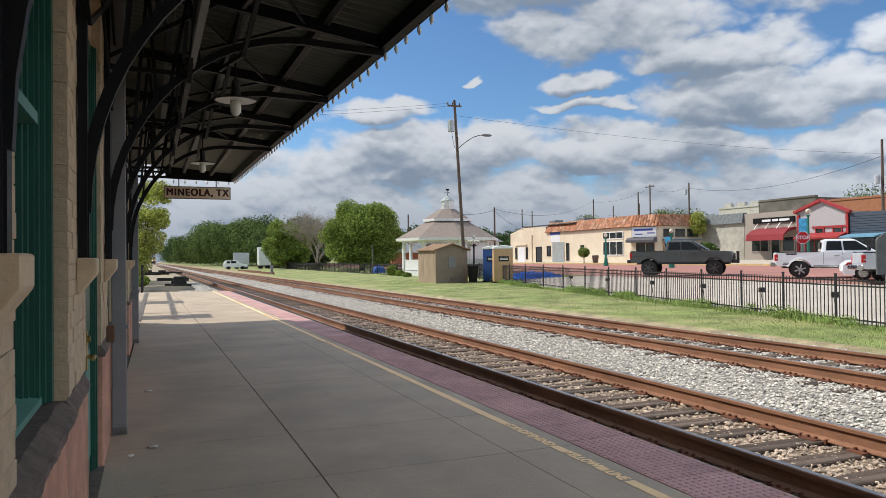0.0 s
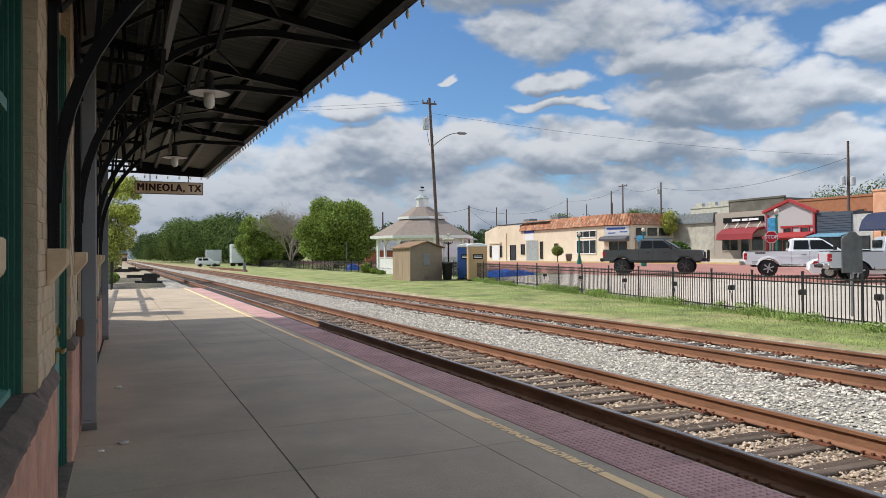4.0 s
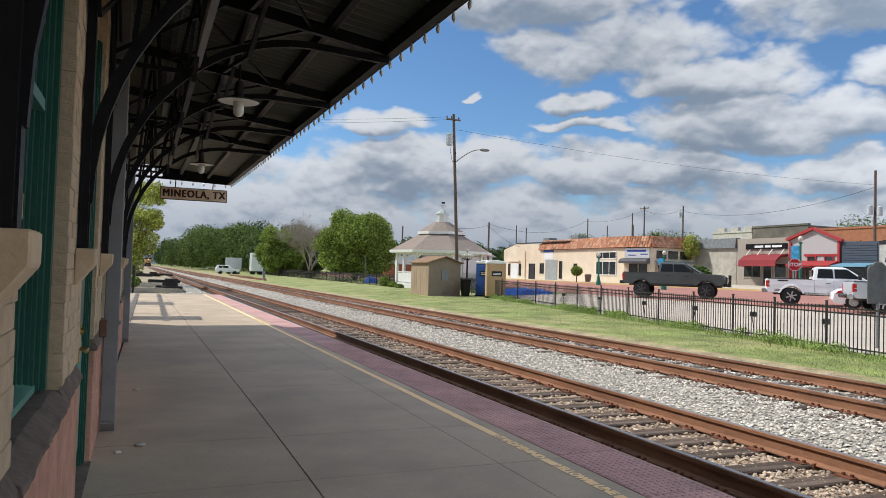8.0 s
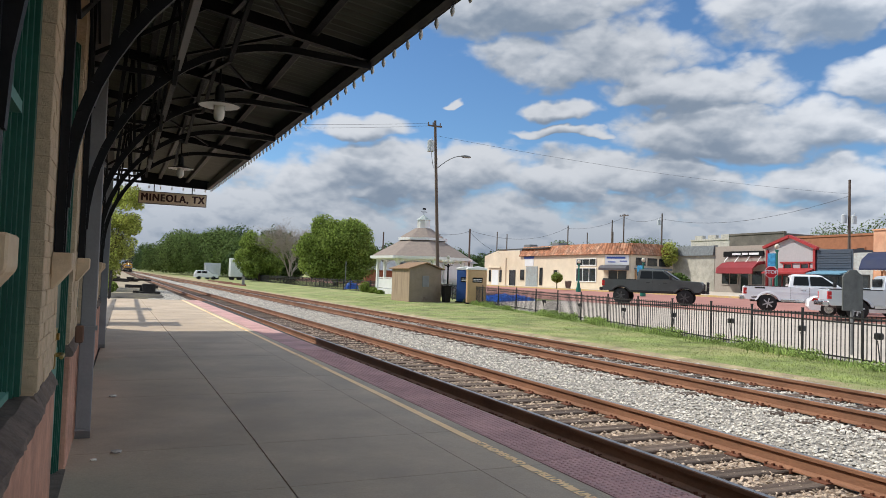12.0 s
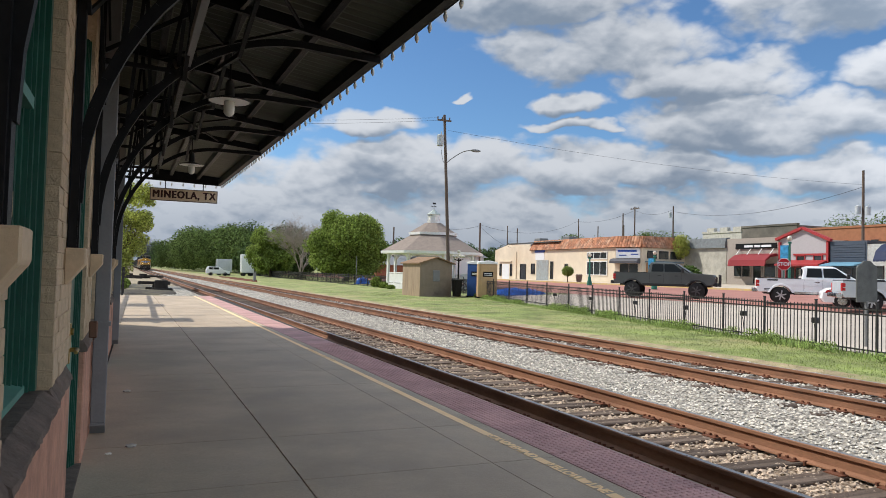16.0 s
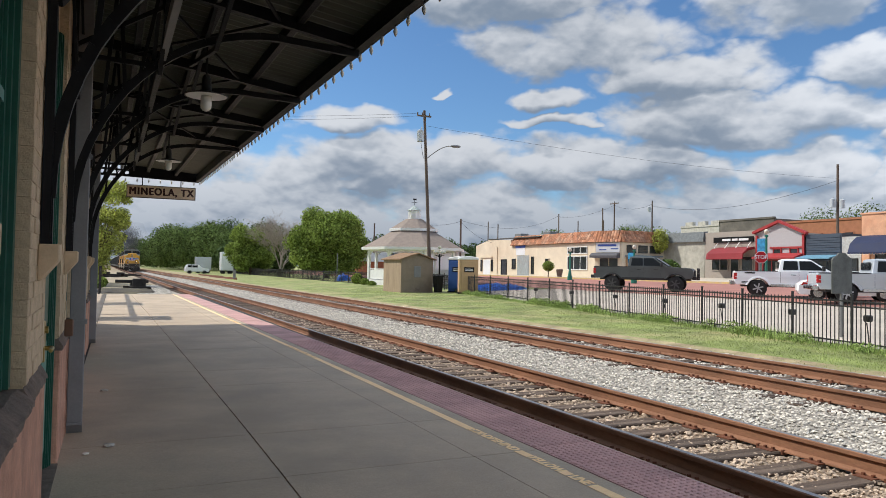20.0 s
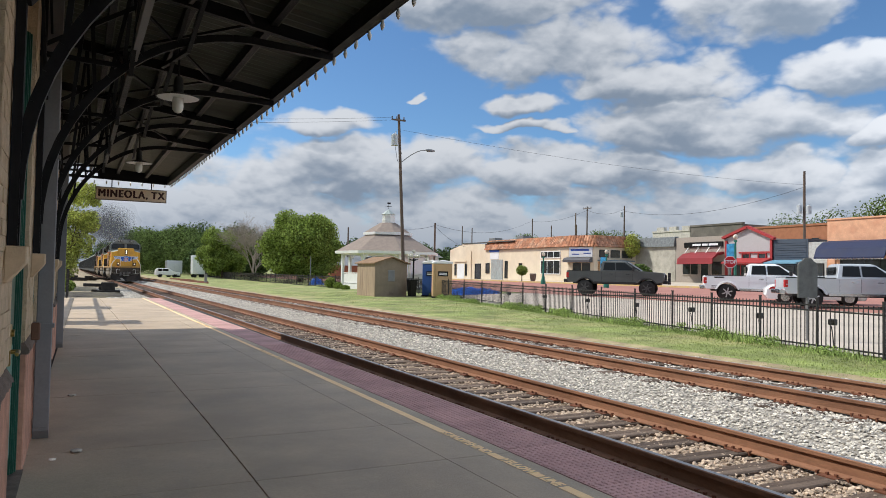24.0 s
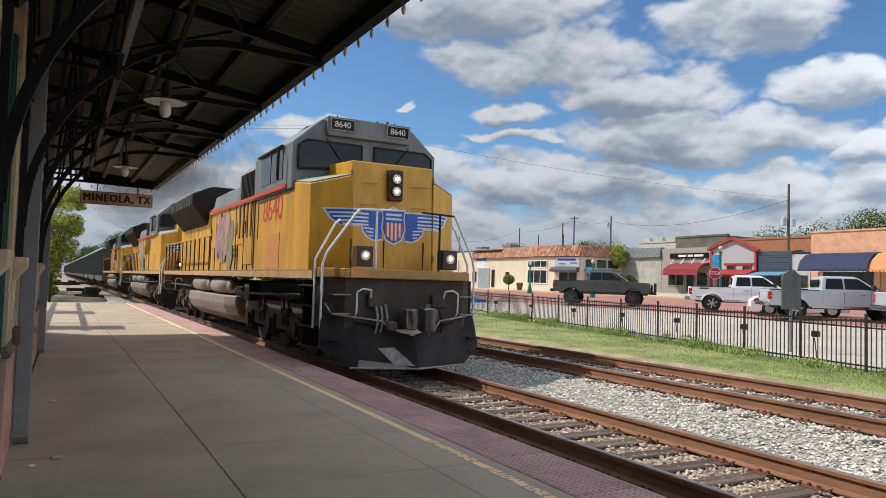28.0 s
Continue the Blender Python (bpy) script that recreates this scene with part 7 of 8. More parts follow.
def build_row():
    X = 48.0
    # cracked plaster front
    b = thing("plaster_building", "low building with a cracked grey plaster front", "building")
    bm = B()
    box(bm, X, 62, 52.95, 59.0, 0.8, 4.75)
    part("wall", bm, M_PLASTER, b, "cracked grey plaster wall")
    bm = B()
    prism(bm, [(X - 0.25, 4.75), (X - 0.1, 5.72), (X + 0.4, 5.76), (X + 0.4, 4.75)], "y", 52.95, 59.0)
    part("fascia", bm, mat("slate_fascia", (0.17, 0.19, 0.20), 0.7, var=0.3, stain=(0.1, 0.1, 0.1), stain_amt=0.6), b, "slanted slate-grey fascia")
    # cafe with red awning
    b = thing("awning_shop", "taupe shopfront with a long red awning", "building")
    bm = B()
    box(bm, X, 62, 46.75, 52.9, 0.9, 5.6)
    part("wall", bm, M_TAUPE, b)
    bm = B()
    box(bm, X - 0.12, X, 47.0, 51.7, 4.58, 5.08)
    sg = part("sign_board", bm, M_BLACK, b, "black sign board with pale script")
    bm = B()
    for y0, y1 in ((47.5, 48.6), (48.75, 49.4), (49.6, 50.6)):
        box(bm, X - 0.15, X - 0.12, y0, y1, 4.72, 4.92)
    part("sign_line", bm, M_SIGNW, sg)
    bm = B()
    prism(bm, [(X, 4.12), (X - 0.9, 3.95), (X - 1.5, 3.5), (X - 1.6, 2.95), (X - 1.5, 2.95), (X - 1.4, 3.4), (X - 0.85, 3.75), (X, 3.9)], "y", 46.9, 51.0)
    part("awning", bm, M_AWNRED, b, "rounded red cloth awning")
    # rounded end of the awning
    bm = B()
    prof = [(0.0, 4.12), (0.9, 3.95), (1.5, 3.5), (1.6, 2.95)]
    loft(bm, [[(X - d * math.cos(a), 51.0 + 0.85 * d / 1.6 * math.sin(a), z) for d, z in prof] for a in [math.pi / 2 * i / 6 for i in range(7)]], closed=False, caps=False)
    part("awning_end", bm, M_AWNRED, b, "quarter-round end of the red awning", smooth=True)
    for y in (47.3, 48.6, 49.9, 51.2):
        bm = B()
        bar(bm, (X, y, 4.62), (X - 0.8, y - 0.25, 4.02), 0.06, 0.06)
        part("awning_rod", bm, M_WHITE, b)
    win(b, X, 49.9, 52.0, 1.9, 3.3, M_TAUPE, cols=2)
    win(b, X, 48.6, 49.7, 1.25, 3.3, M_TAUPE, name="door")
    win(b, X, 47.0, 48.4, 1.9, 3.3, M_TAUPE)
    # gabled mauve shop
    b = thing("gabled_shop", "pale mauve gabled shop with red trim", "building")
    bm = B()
    prism(bm, [(41.7, 0.9), (46.7, 0.9), (46.7, 5.3), (44.2, 6.15), (41.7, 5.1)], "x", X + 0.002, X + 0.4)
    part("wall", bm, M_PINK, b, "pale mauve gabled front")
    bm = B()
    box(bm, X + 0.402, 62, 41.72, 46.68, 0.9, 4.75)
    part("rear_body", bm, M_PINK, b)
    bm = B()
    for p, q in (((X - 0.12, 46.95, 5.35), (X - 0.12, 44.2, 6.28)), ((X - 0.12, 44.2, 6.28), (X - 0.12, 41.45, 5.12))):
        bar(bm, p, q, 0.35, 0.22)
    for y in (41.8, 46.6):
        bar(bm, (X - 0.05, y, 1.0), (X - 0.05, y, 5.1), 0.2, 0.2)
    bar(bm, (X - 0.05, 45.2, 3.98), (X - 0.05, 41.9, 3.98), 0.1, 0.14)
    part("trim", bm, M_REDTRIM, b, "red painted gable trim")
    bm = B()
    prism(bm, [(X, 3.5), (X - 1.2, 3.1), (X - 1.2, 2.98), (X, 3.3)], "y", 41.8, 46.2)
    part("awning", bm, M_REDTRIM, b, "narrow red awning")
    for y in (42.3, 44.0):
        win(b, X, y, y + 0.9, 3.35, 3.92, M_REDTRIM)
    win(b, X, 42.2, 46.0, 1.7, 2.95, M_REDTRIM, cols=4)
    # slate blue shop
    b = thing("slate_shop", "slate blue shopfront with a light blue awning", "building")
    bm = B()
    box(bm, X + 0.004, 62, 38.4, 41.65, 0.9, 5.02)
    part("wall", bm, M_NAVY, b)
    bm = B()
    for k in range(7):
        box(bm, X - 0.03, X + 0.004, 38.5, 41.55, 3.5 + 0.2 * k, 3.66 + 0.2 * k)
    part("siding", bm, M_NAVY, b)
    bm = B()
    prism(bm, [(X, 3.3), (X - 1.3, 3.05), (X - 1.3, 2.95), (X, 3.1)], "y", 38.5, 41.6)
    part("awning", bm, mat("light_blue_awning", (0.14, 0.30, 0.42), 0.6), b, "thin light blue awning")
    win(b, X, 38.7, 41.4, 1.4, 2.9, M_NAVY, cols=3)
    b = thing("white_brick_shop", "narrow whitewashed brick shopfront", "building")
    bm = B()
    box(bm, X + 0.006, 62, 36.75, 38.35, 0.9, 4.72)
    part("wall", bm, mat("whitewash_brick", (0.46, 0.47, 0.46), 0.9, var=0.2, stain=(0.3, 0.26, 0.24), stain_amt=0.8), b)
    win(b, X, 37.0, 38.1, 1.2, 3.0, M_TRIM, name="door")
    # orange brick block
    b = thing("brick_shop", "orange brick shop with a scalloped navy awning", "building")
    bm = B()
    box(bm, X, 64, 8.0, 36.7, 0.9, 6.42)
    part("wall", bm, M_OBRICK, b, "orange brick wall")
    bm = B()
    box(bm, X - 0.08, X + 0.3, 8.0, 36.75, 6.40, 6.52)
    part("coping", bm, M_OBRICK, b)
    for y0, y1, material, label in ((31.1, 36.6, M_AWNNAVY, "rounded navy cloth awning"), (25.4, 30.9, mat("awning_orange", (0.62, 0.25, 0.10), 0.7), "orange cloth awning")):
        bm = B()
        prism(bm, [(X, 4.75), (X - 0.8, 4.6), (X - 1.5, 4.1), (X - 1.8, 3.4), (X - 1.7, 3.4), (X - 1.4, 4.0), (X - 0.75, 4.4), (X, 4.55)], "y", y0, y1)
        aw = part("awning", bm, material, b, label)
        bm = B()
        n = 22
        for k in range(n):
            c = y0 + (y1 - y0) * (k + 0.5) / n
            r = (y1 - y0) / n / 2
            prism(bm, [(c - r, 3.42), (c + r, 3.42), (c + 0.8 * r, 3.3), (c, 3.24), (c - 0.8 * r, 3.3)], "x", X - 1.83, X - 1.80)
        part("valance", bm, material, aw)
        for k in range(n):
            bm = B()
            c = y0 + (y1 - y0) * (k + 0.5) / n
            box(bm, X - 1.835, X - 1.832, c - 0.06, c + 0.06, 3.235, 3.27)
            part("valance_trim", bm, M_WHITE, aw)
        win(b, X, y0 + 0.3, y1 - 1.0, 1.5, 3.3, M_TRIM, cols=4)
        for y in (y0 + 0.05, y1 - 0.6):
            bm = B()
            box(bm, X - 0.12, X, y, y + 0.45, 1.0, 3.4)
            part("pier", bm, M_OBRICK, b)
    # taller blocks a street behind
    for name, label, material, y0, y1, x, z1 in (("warehouse", "dark grey block warehouse behind the shops", mat("streaked_block", (0.15, 0.135, 0.118), 0.9, var=0.3, scale=0.6, stain=(0.09, 0.085, 0.075), stain_amt=0.7), 67.9, 77.2, 75, 9.15), ("brick_block", "long red brick building behind the shops", M_RBRICK, 48, 67.8, 76, 8.45), ("white_block", "whitewashed block with a notched roofline", mat("dirty_white", (0.50, 0.48, 0.43), 0.85, var=0.15, stain=(0.3, 0.28, 0.25), stain_amt=0.7), 77.3, 85.0, 75, 8.6)):
        b = thing(name, label, "building")
        bm = B()
        box(bm, x, 95, y0, y1, 1.0, z1)
        part("wall", bm, material, b)
        bm = B()
        box(bm, x - 0.1, x + 0.4, y0 - 0.05, y1 + 0.05, z1, z1 + 0.25)
        for k in range(3 if name == "white_block" else 0):
            box(bm, x - 0.1, x + 0.5, y0 + 2.6 * k, y0 + 2.6 * k + 1.5, z1 + 0.25, z1 + 0.8)
        part("coping", bm, material, b)
        for k in range(int((y1 - y0) // 4)):
            win(b, x, y0 + 1.2 + 4 * k, y0 + 2.4 + 4 * k, 5.5, 7.0, material)
    b = thing("metal_roof_shed", "low building with a pale blue metal roof", "building")
    bm = B()
    box(bm, 62.1, 74, 36, 47, 1.0, 5.2)
    part("wall", bm, M_SIGNW, b)
    bm = B()
    prism(bm, [(62, 5.2), (74.2, 5.2), (74.2, 6.35), (68, 6.35)], "y", 35.8, 47.2)
    part("roof", bm, mat("pale_blue_metal", (0.44, 0.56, 0.62), 0.4, metal=0.3, var=0.08), b)
    # pale house behind the gazebo
    b = thing("house", "pale grey metal-roofed house behind the gazebo", "building")
    bm = B()
    box(bm, 33, 41, 92, 104, 0.8, 4.0)
    part("wall", bm, M_SIGNW, b)
    bm = B()
    prism(bm, [(32.5, 3.9), (41.5, 3.9), (37, 6.2)], "y", 91.5, 104.5)
    part("roof", bm, mat("grey_metal_roof", (0.42, 0.46, 0.50), 0.5, metal=0.2), b)
    b = thing("brick_house", "red brick house with a grey roof behind the trees", "building")
    bm = B()
    box(bm, 26.5, 32, 97, 104, 0.3, 2.5)
    part("wall", bm, M_RBRICK, b)
    bm = B()
    prism(bm, [(96.5, 2.5), (104.5, 2.5), (100.5, 4.0)], "x", 26, 32.5)
    part("roof", bm, mat("grey_shingle", (0.20, 0.21, 0.22), 0.9), b)
    win(b, 26.5, 99, 100.2, 1.0, 2.1, M_WHITE)


build_row()

# ---- poles, wires, street lamps, stop sign ----
M_WIRE = mat("cable_black", (0.015, 0.015, 0.015), 0.7, bump=0)


def pole(x, y, z0, z1, r=0.14, lean=(0, 0), label="weathered wooden utility pole", arms=0):
    p = thing("utility_pole", label, "utility pole", pose(x, y, z0), group="utility poles")
    bm = B()
    cyl(bm, (0, 0, -0.5), (lean[0], lean[1], z1 - z0), r * 1.15, r * 0.8, n=12)
    part("shaft", bm, M_WOODPOLE, p)
    for k in range(arms):
        bm = B()
        h = z1 - z0 - 0.4 - 0.8 * k
        box(bm, lean[0] - 0.06, lean[0] + 0.06, lean[1] - 1.1, lean[1] + 1.1, h, h + 0.12)
        for yy in (-0.95, -0.4, 0.4, 0.95):
            cyl(bm, (lean[0], lean[1] + yy, h + 0.12), (lean[0], lean[1] + yy, h + 0.28), 0.045, n=8)
        part("crossarm", bm, M_WOODPOLE, p)
    return p


def transformer(p, x, y, z):
    bm = B()
    cyl(bm, (x, y, z), (x, y, z + 0.75), 0.24, n=14)
    cyl(bm, (x, y, z + 0.75), (x, y, z + 0.83), 0.20, 0.12, n=14)
    cyl(bm, (x + 0.08, y, z + 0.8), (x + 0.08, y, z + 1.02), 0.03, n=6)
    part("transformer", bm, mat("transformer_grey", (0.45, 0.48, 0.50), 0.5, var=0.1), p, "pale grey transformer can", bevel=0.0)


def wires(pts, sag, name="overhead_wire"):
    bm = B()
    n = 14
    for a, b in zip(pts, pts[1:]):
        a, b = Vector(a), Vector(b)
        f = lambda t: a.lerp(b, t) - Vector((0, 0, sag * 4 * t * (1 - t)))
        tube(bm, [f(i / n) for i in range(n + 1)], 0.008 if name == "overhead_wire" and max(a.y, b.y) < 70 else 0.016, 4)
    tagged(part(name, bm, M_WIRE), "thin black overhead power line", "wire", group="overhead wires")


mainp = pole(15.48, 45.8, 0.15, 12.75, 0.115, lean=(-0.62, 0.25), label="tall leaning wooden pole with transformer and street light")
transformer(mainp, -0.95, 0.1, 10.35)
bm = B()
box(bm, -1.25, -0.2, -0.06, 0.06, 12.1, 12.2)
for x in (-1.2, -0.85, -0.3):
    cyl(bm, (x, 0.05, 12.2), (x, 0.05, 12.4), 0.04, n=6)
part("crossarm", bm, M_WOODPOLE, mainp)
bm = B()
f = lambda t: (-0.9 + 0.5 * t, 0.1, 10.3 - 0.9 * math.sin(3.14 * t) - 0.4 * t)
tube(bm, [f(k / 8) for k in range(9)], 0.015, 5)
part("drop_cable", bm, M_WIRE, mainp)
bm = B()
f = lambda t: (-0.45 + 1.7 * t, -0.4 * t, 9.2 + 0.95 * math.sin(1.57 * t))
tube(bm, [f(k / 6) for k in range(7)], 0.03, 8)
part("light_arm", bm, M_GREYMETAL, mainp)
bm = B()
loft(bm, [[(1.2 + u, -0.4 + 0.12 * k * math.cos(t), 10.15 + 0.10 * k * math.sin(t)) for t in (0, 1.05, 2.1, 3.14, 4.2, 5.24)] for u, k in ((0, 0.5), (0.2, 1.1), (0.6, 1.0), (0.75, 0.4))])
part("light_head", bm, M_GREYMETAL, mainp, "pale street light head")
for x, y, z1, base, arms in ((55.7, 44.4, 11.9, 1.2, 0), (69.5, 94.4, 13.2, 2, 1), (68.0, 95.5, 12.1, 2, 0), (67.5, 83.0, 12.3, 2, 0), (67.8, 108.0, 11.9, 2, 0), (34.9, 80.9, 8.0, 0.7, 0), (61.6, 123.3, 11.1, 2, 0), (63.3, 122.4, 10.7, 2, 0), (76.4, 114.2, 11.4, 2, 0), (78.5, 109, 11.4, 2, 0), (30.0, 100.0, 8.2, 0.6, 0)):
    pp = pole(x, y, base, z1, 0.13 if x < 60 else 0.12, arms=arms)
    if x in (55.7, 67.5):
        transformer(pp, -0.35, 0.25, 7.9 - base if x == 55.7 else 8.6)
        if x == 55.7:
            transformer(pp, 0.0, -0.45, 6.6)
wires([(14.4, 46.0, 12.5), (-9.0, 62, 13.5)], 0.4)
wires([(14.4, 45.95, 12.3), (-9.0, 62, 13.1)], 0.4)
pole(-9.0, 62.0, -0.05, 13.7, 0.15)
wires([(15.0, 45.7, 11.6), (55.6, 44.4, 10.6)], 0.5)
wires([(34.9, 80.9, 7.8), (67.8, 108, 11.6)], 1.6)
wires([(34.9, 80.9, 7.7), (18.9, 60, 6.0)], 0.5)
wires([(34.9, 80.9, 7.6), (41.2, 84, 5.2)], 0.4)
wires([(67.8, 108, 11.4), (69.5, 94.4, 12.6), (67.5, 83, 11.8)], 0.7)
wires([(67.5, 83, 11.5), (55.7, 44.4, 10.4)], 1.4)

M_LAMPGR = mat("lamp_post_green", (0.02, 0.16, 0.115), 0.45, var=0.12)
M_GLOBE = mat("frosted_globe", (0.60, 0.57, 0.46), 0.25, var=0.05, bump=0)


def street_lamp(x, y, z, h, banner=False, twin=False):
    l = thing("street_lamp", "green cast-iron street lamp with a frosted globe" + (" and blue banner" if banner else ""), "street lamp", pose(x, y, z), group="green street lamps")
    bm = B()
    for z0, z1, r0, r1 in ((0, 0.35, 0.24, 0.22), (0.35, 0.8, 0.18, 0.12), (0.8, h - 0.35, 0.085, 0.06), (h - 0.35, h - 0.22, 0.12, 0.12)):
        cyl(bm, (0, 0, z0), (0, 0, z1), r0, r1, n=12)
    part("post", bm, M_LAMPGR, l)
    for s in ((-0.35, 0.35) if twin else (0,)):
        if s:
            bm = B()
            cyl(bm, (0, 0, h - 0.6), (0, s, h - 0.3), 0.035, n=8)
            part("arm", bm, M_LAMPGR, l)
        bm = B()
        bmesh.ops.create_uvsphere(bm, u_segments=14, v_segments=10, radius=0.16)
        for v in bm.verts:
            v.co = Vector((v.co.x, v.co.y + s, v.co.z * 1.15 + h))
        part("globe", bm, M_GLOBE, l, "frosted glass globe", smooth=True)
    if banner:
        bm = B()
        box(bm, -0.02, 0.02, 0.1, 0.75, h - 1.35, h - 0.45)
        part("banner", bm, mat("banner_blue", (0.03, 0.22, 0.42), 0.7, var=0.5, scale=4), l, "faded blue street banner")


street_lamp(33.0, 54.2, 0.80, 2.75)
street_lamp(33.7, 46.2, 0.70, 2.95, banner=True)
street_lamp(35.4, 34.7, 0.80, 3.7, banner=True)
lp = thing("park_lamp", "dark lamp post with a cluster of pale globes", "street lamp", pose(16.0, 45.5, 0.13))
bm = B()
cyl(bm, (0, 0, 0), (0, 0, 2.5), 0.06, n=10)
for s in range(4):
    a = s * math.pi / 2
    cyl(bm, (0, 0, 2.3), (0.35 * math.cos(a), 0.35 * math.sin(a), 2.45), 0.025, n=6)
part("post", bm, M_BLACK, lp)
for s in range(5):
    a = s * math.pi / 2
    bm = B()
    bmesh.ops.create_uvsphere(bm, u_segments=12, v_segments=8, radius=0.12)
    for v in bm.verts:
        v.co += Vector((0.35 * math.cos(a), 0.35 * math.sin(a), 2.65)) if s < 4 else Vector((0, 0, 2.98))
    part("globe", bm, M_GLOBE, lp, smooth=True)

sg = thing("stop_sign", "red octagonal stop sign on a green post", "sign", pose(32.96, 33.0, 0.6, 0, 0, -45))
oc = lambda r: [(r * math.cos(math.radians(22.5 + 45 * i)), 2.1 + r * math.sin(math.radians(22.5 + 45 * i))) for i in range(8)]
bm = B()
prism(bm, oc(0.41), "y", -0.012, 0.0)
part("border", bm, M_SIGNW, sg)
bm = B()
prism(bm, oc(0.375), "y", -0.018, -0.012)
part("face", bm, mat("stop_red", (0.42, 0.012, 0.018), 0.4, var=0.05), sg)
lettering("stop_lettering", "STOP", 0.31, pose(0, -0.022, 2.1, 90, 0, 0), M_SIGNW, sg, 0.002, bold=0.008)
bm = B()
box(bm, -0.03, 0.03, 0.0, 0.05, -0.6, 2.5)
part("post", bm, M_LAMPGR, sg)

# ---- trees, bushes, grass ----
M_BARK = mat("tree_bark", (0.10, 0.07, 0.05), 0.95, var=0.3, scale=4, bump=0.8, bscale=20)
M_BAREW = mat("bare_twigs", (0.33, 0.285, 0.245), 0.95, var=0.25)


def leafmat(name, color):
    """Leaves let some of the sun through."""
    if name in MATS:
        return MATS[name]
    m = mat(name, color, 0.65, var=0.2, scale=0.6, bump=0, rand=0.62, spec=0.06)
    nt = m.node_tree
    b, out = nt.nodes["Principled BSDF"], nt.nodes["Material Output"]
    tr, mx = nt.nodes.new("ShaderNodeBsdfTranslucent"), nt.nodes.new("ShaderNodeMixShader")
    nt.links.new(b.inputs["Base Color"].links[0].from_socket, tr.inputs["Color"])
    mx.inputs["Fac"].default_value = 0.28
    nt.links.new(b.outputs[0], mx.inputs[1]); nt.links.new(tr.outputs[0], mx.inputs[2])
    nt.links.new(mx.outputs[0], out.inputs["Surface"])
    return m


L_MID = leafmat("leaf_mid_green", (0.22, 0.29, 0.065))
L_DARK = leafmat("leaf_dark_green", (0.10, 0.155, 0.045))
L_WOOD = leafmat("leaf_wood_shade", (0.075, 0.115, 0.042))
L_WOODM = leafmat("leaf_wood_mid", (0.12, 0.17, 0.052))
L_YEL = leafmat("leaf_yellow_green", (0.40, 0.43, 0.10))


def crown(blobs, n, size, seed, aspect=0.6):
    """Leaf clumps scattered over and inside several rounded masses: centre, radii."""
    r = np.random.default_rng(seed)
    vol = np.array([b[1][0] * b[1][1] * b[1][2] for b in blobs]) ** 0.67
    pick = r.choice(len(blobs), n, p=vol / vol.sum())
    c = np.array([b[0] for b in blobs])[pick]
    rad = np.array([b[1] for b in blobs])[pick]
    d = r.normal(size=(n, 3))
    d /= np.linalg.norm(d, axis=1, keepdims=True)
    k = r.uniform(0.25, 1.0, (n, 1)) ** 0.5 * np.where(r.uniform(0, 1, (n, 1)) < 0.12, r.uniform(1.0, 1.12, (n, 1)), 1.0)
    p = c + d * rad * k
    nrm = d * 0.8 + r.normal(size=(n, 3)) * 0.6
    nrm /= np.linalg.norm(nrm, axis=1, keepdims=True)
    a = np.cross(nrm, r.normal(size=(n, 3)))
    a /= np.linalg.norm(a, axis=1, keepdims=True)
    b = np.cross(nrm, a)
    s = size * r.uniform(0.6, 1.3, (n, 1))
    bend_ = nrm * s * 0.18
    v = np.stack([p - a * s, p - b * s * aspect + bend_, p + a * s, p + b * s * aspect + bend_], 1).reshape(-1, 3)
    f = [(4 * i, 4 * i + 1, 4 * i + 2, 4 * i + 3) for i in range(n)]
    return v.tolist(), f


def limbs(bm, base, top, r, seed, n=6, spread=1.8):
    rr = random.Random(seed)
    base, top = Vector(base), Vector(top)
    cyl(bm, base, base.lerp(top, 0.45), r, r * 0.75, n=10)
    m = base.lerp(top, 0.45)
    for k in range(n):
        a = 2 * math.pi * k / n + rr.uniform(-0.4, 0.4)
        q = m + Vector((math.cos(a) * spread * rr.uniform(0.5, 1), math.sin(a) * spread * rr.uniform(0.5, 1), (top - m).z * rr.uniform(0.5, 1.0)))
        cyl(bm, m, q, r * 0.5, r * 0.15, n=7)
        for j in range(2):
            q2 = m.lerp(q, 0.6) + Vector((rr.uniform(-1, 1), rr.uniform(-1, 1), rr.uniform(0.3, 1.2))) * spread * 0.5
            cyl(bm, m.lerp(q, 0.6), q2, r * 0.2, r * 0.06, n=5)


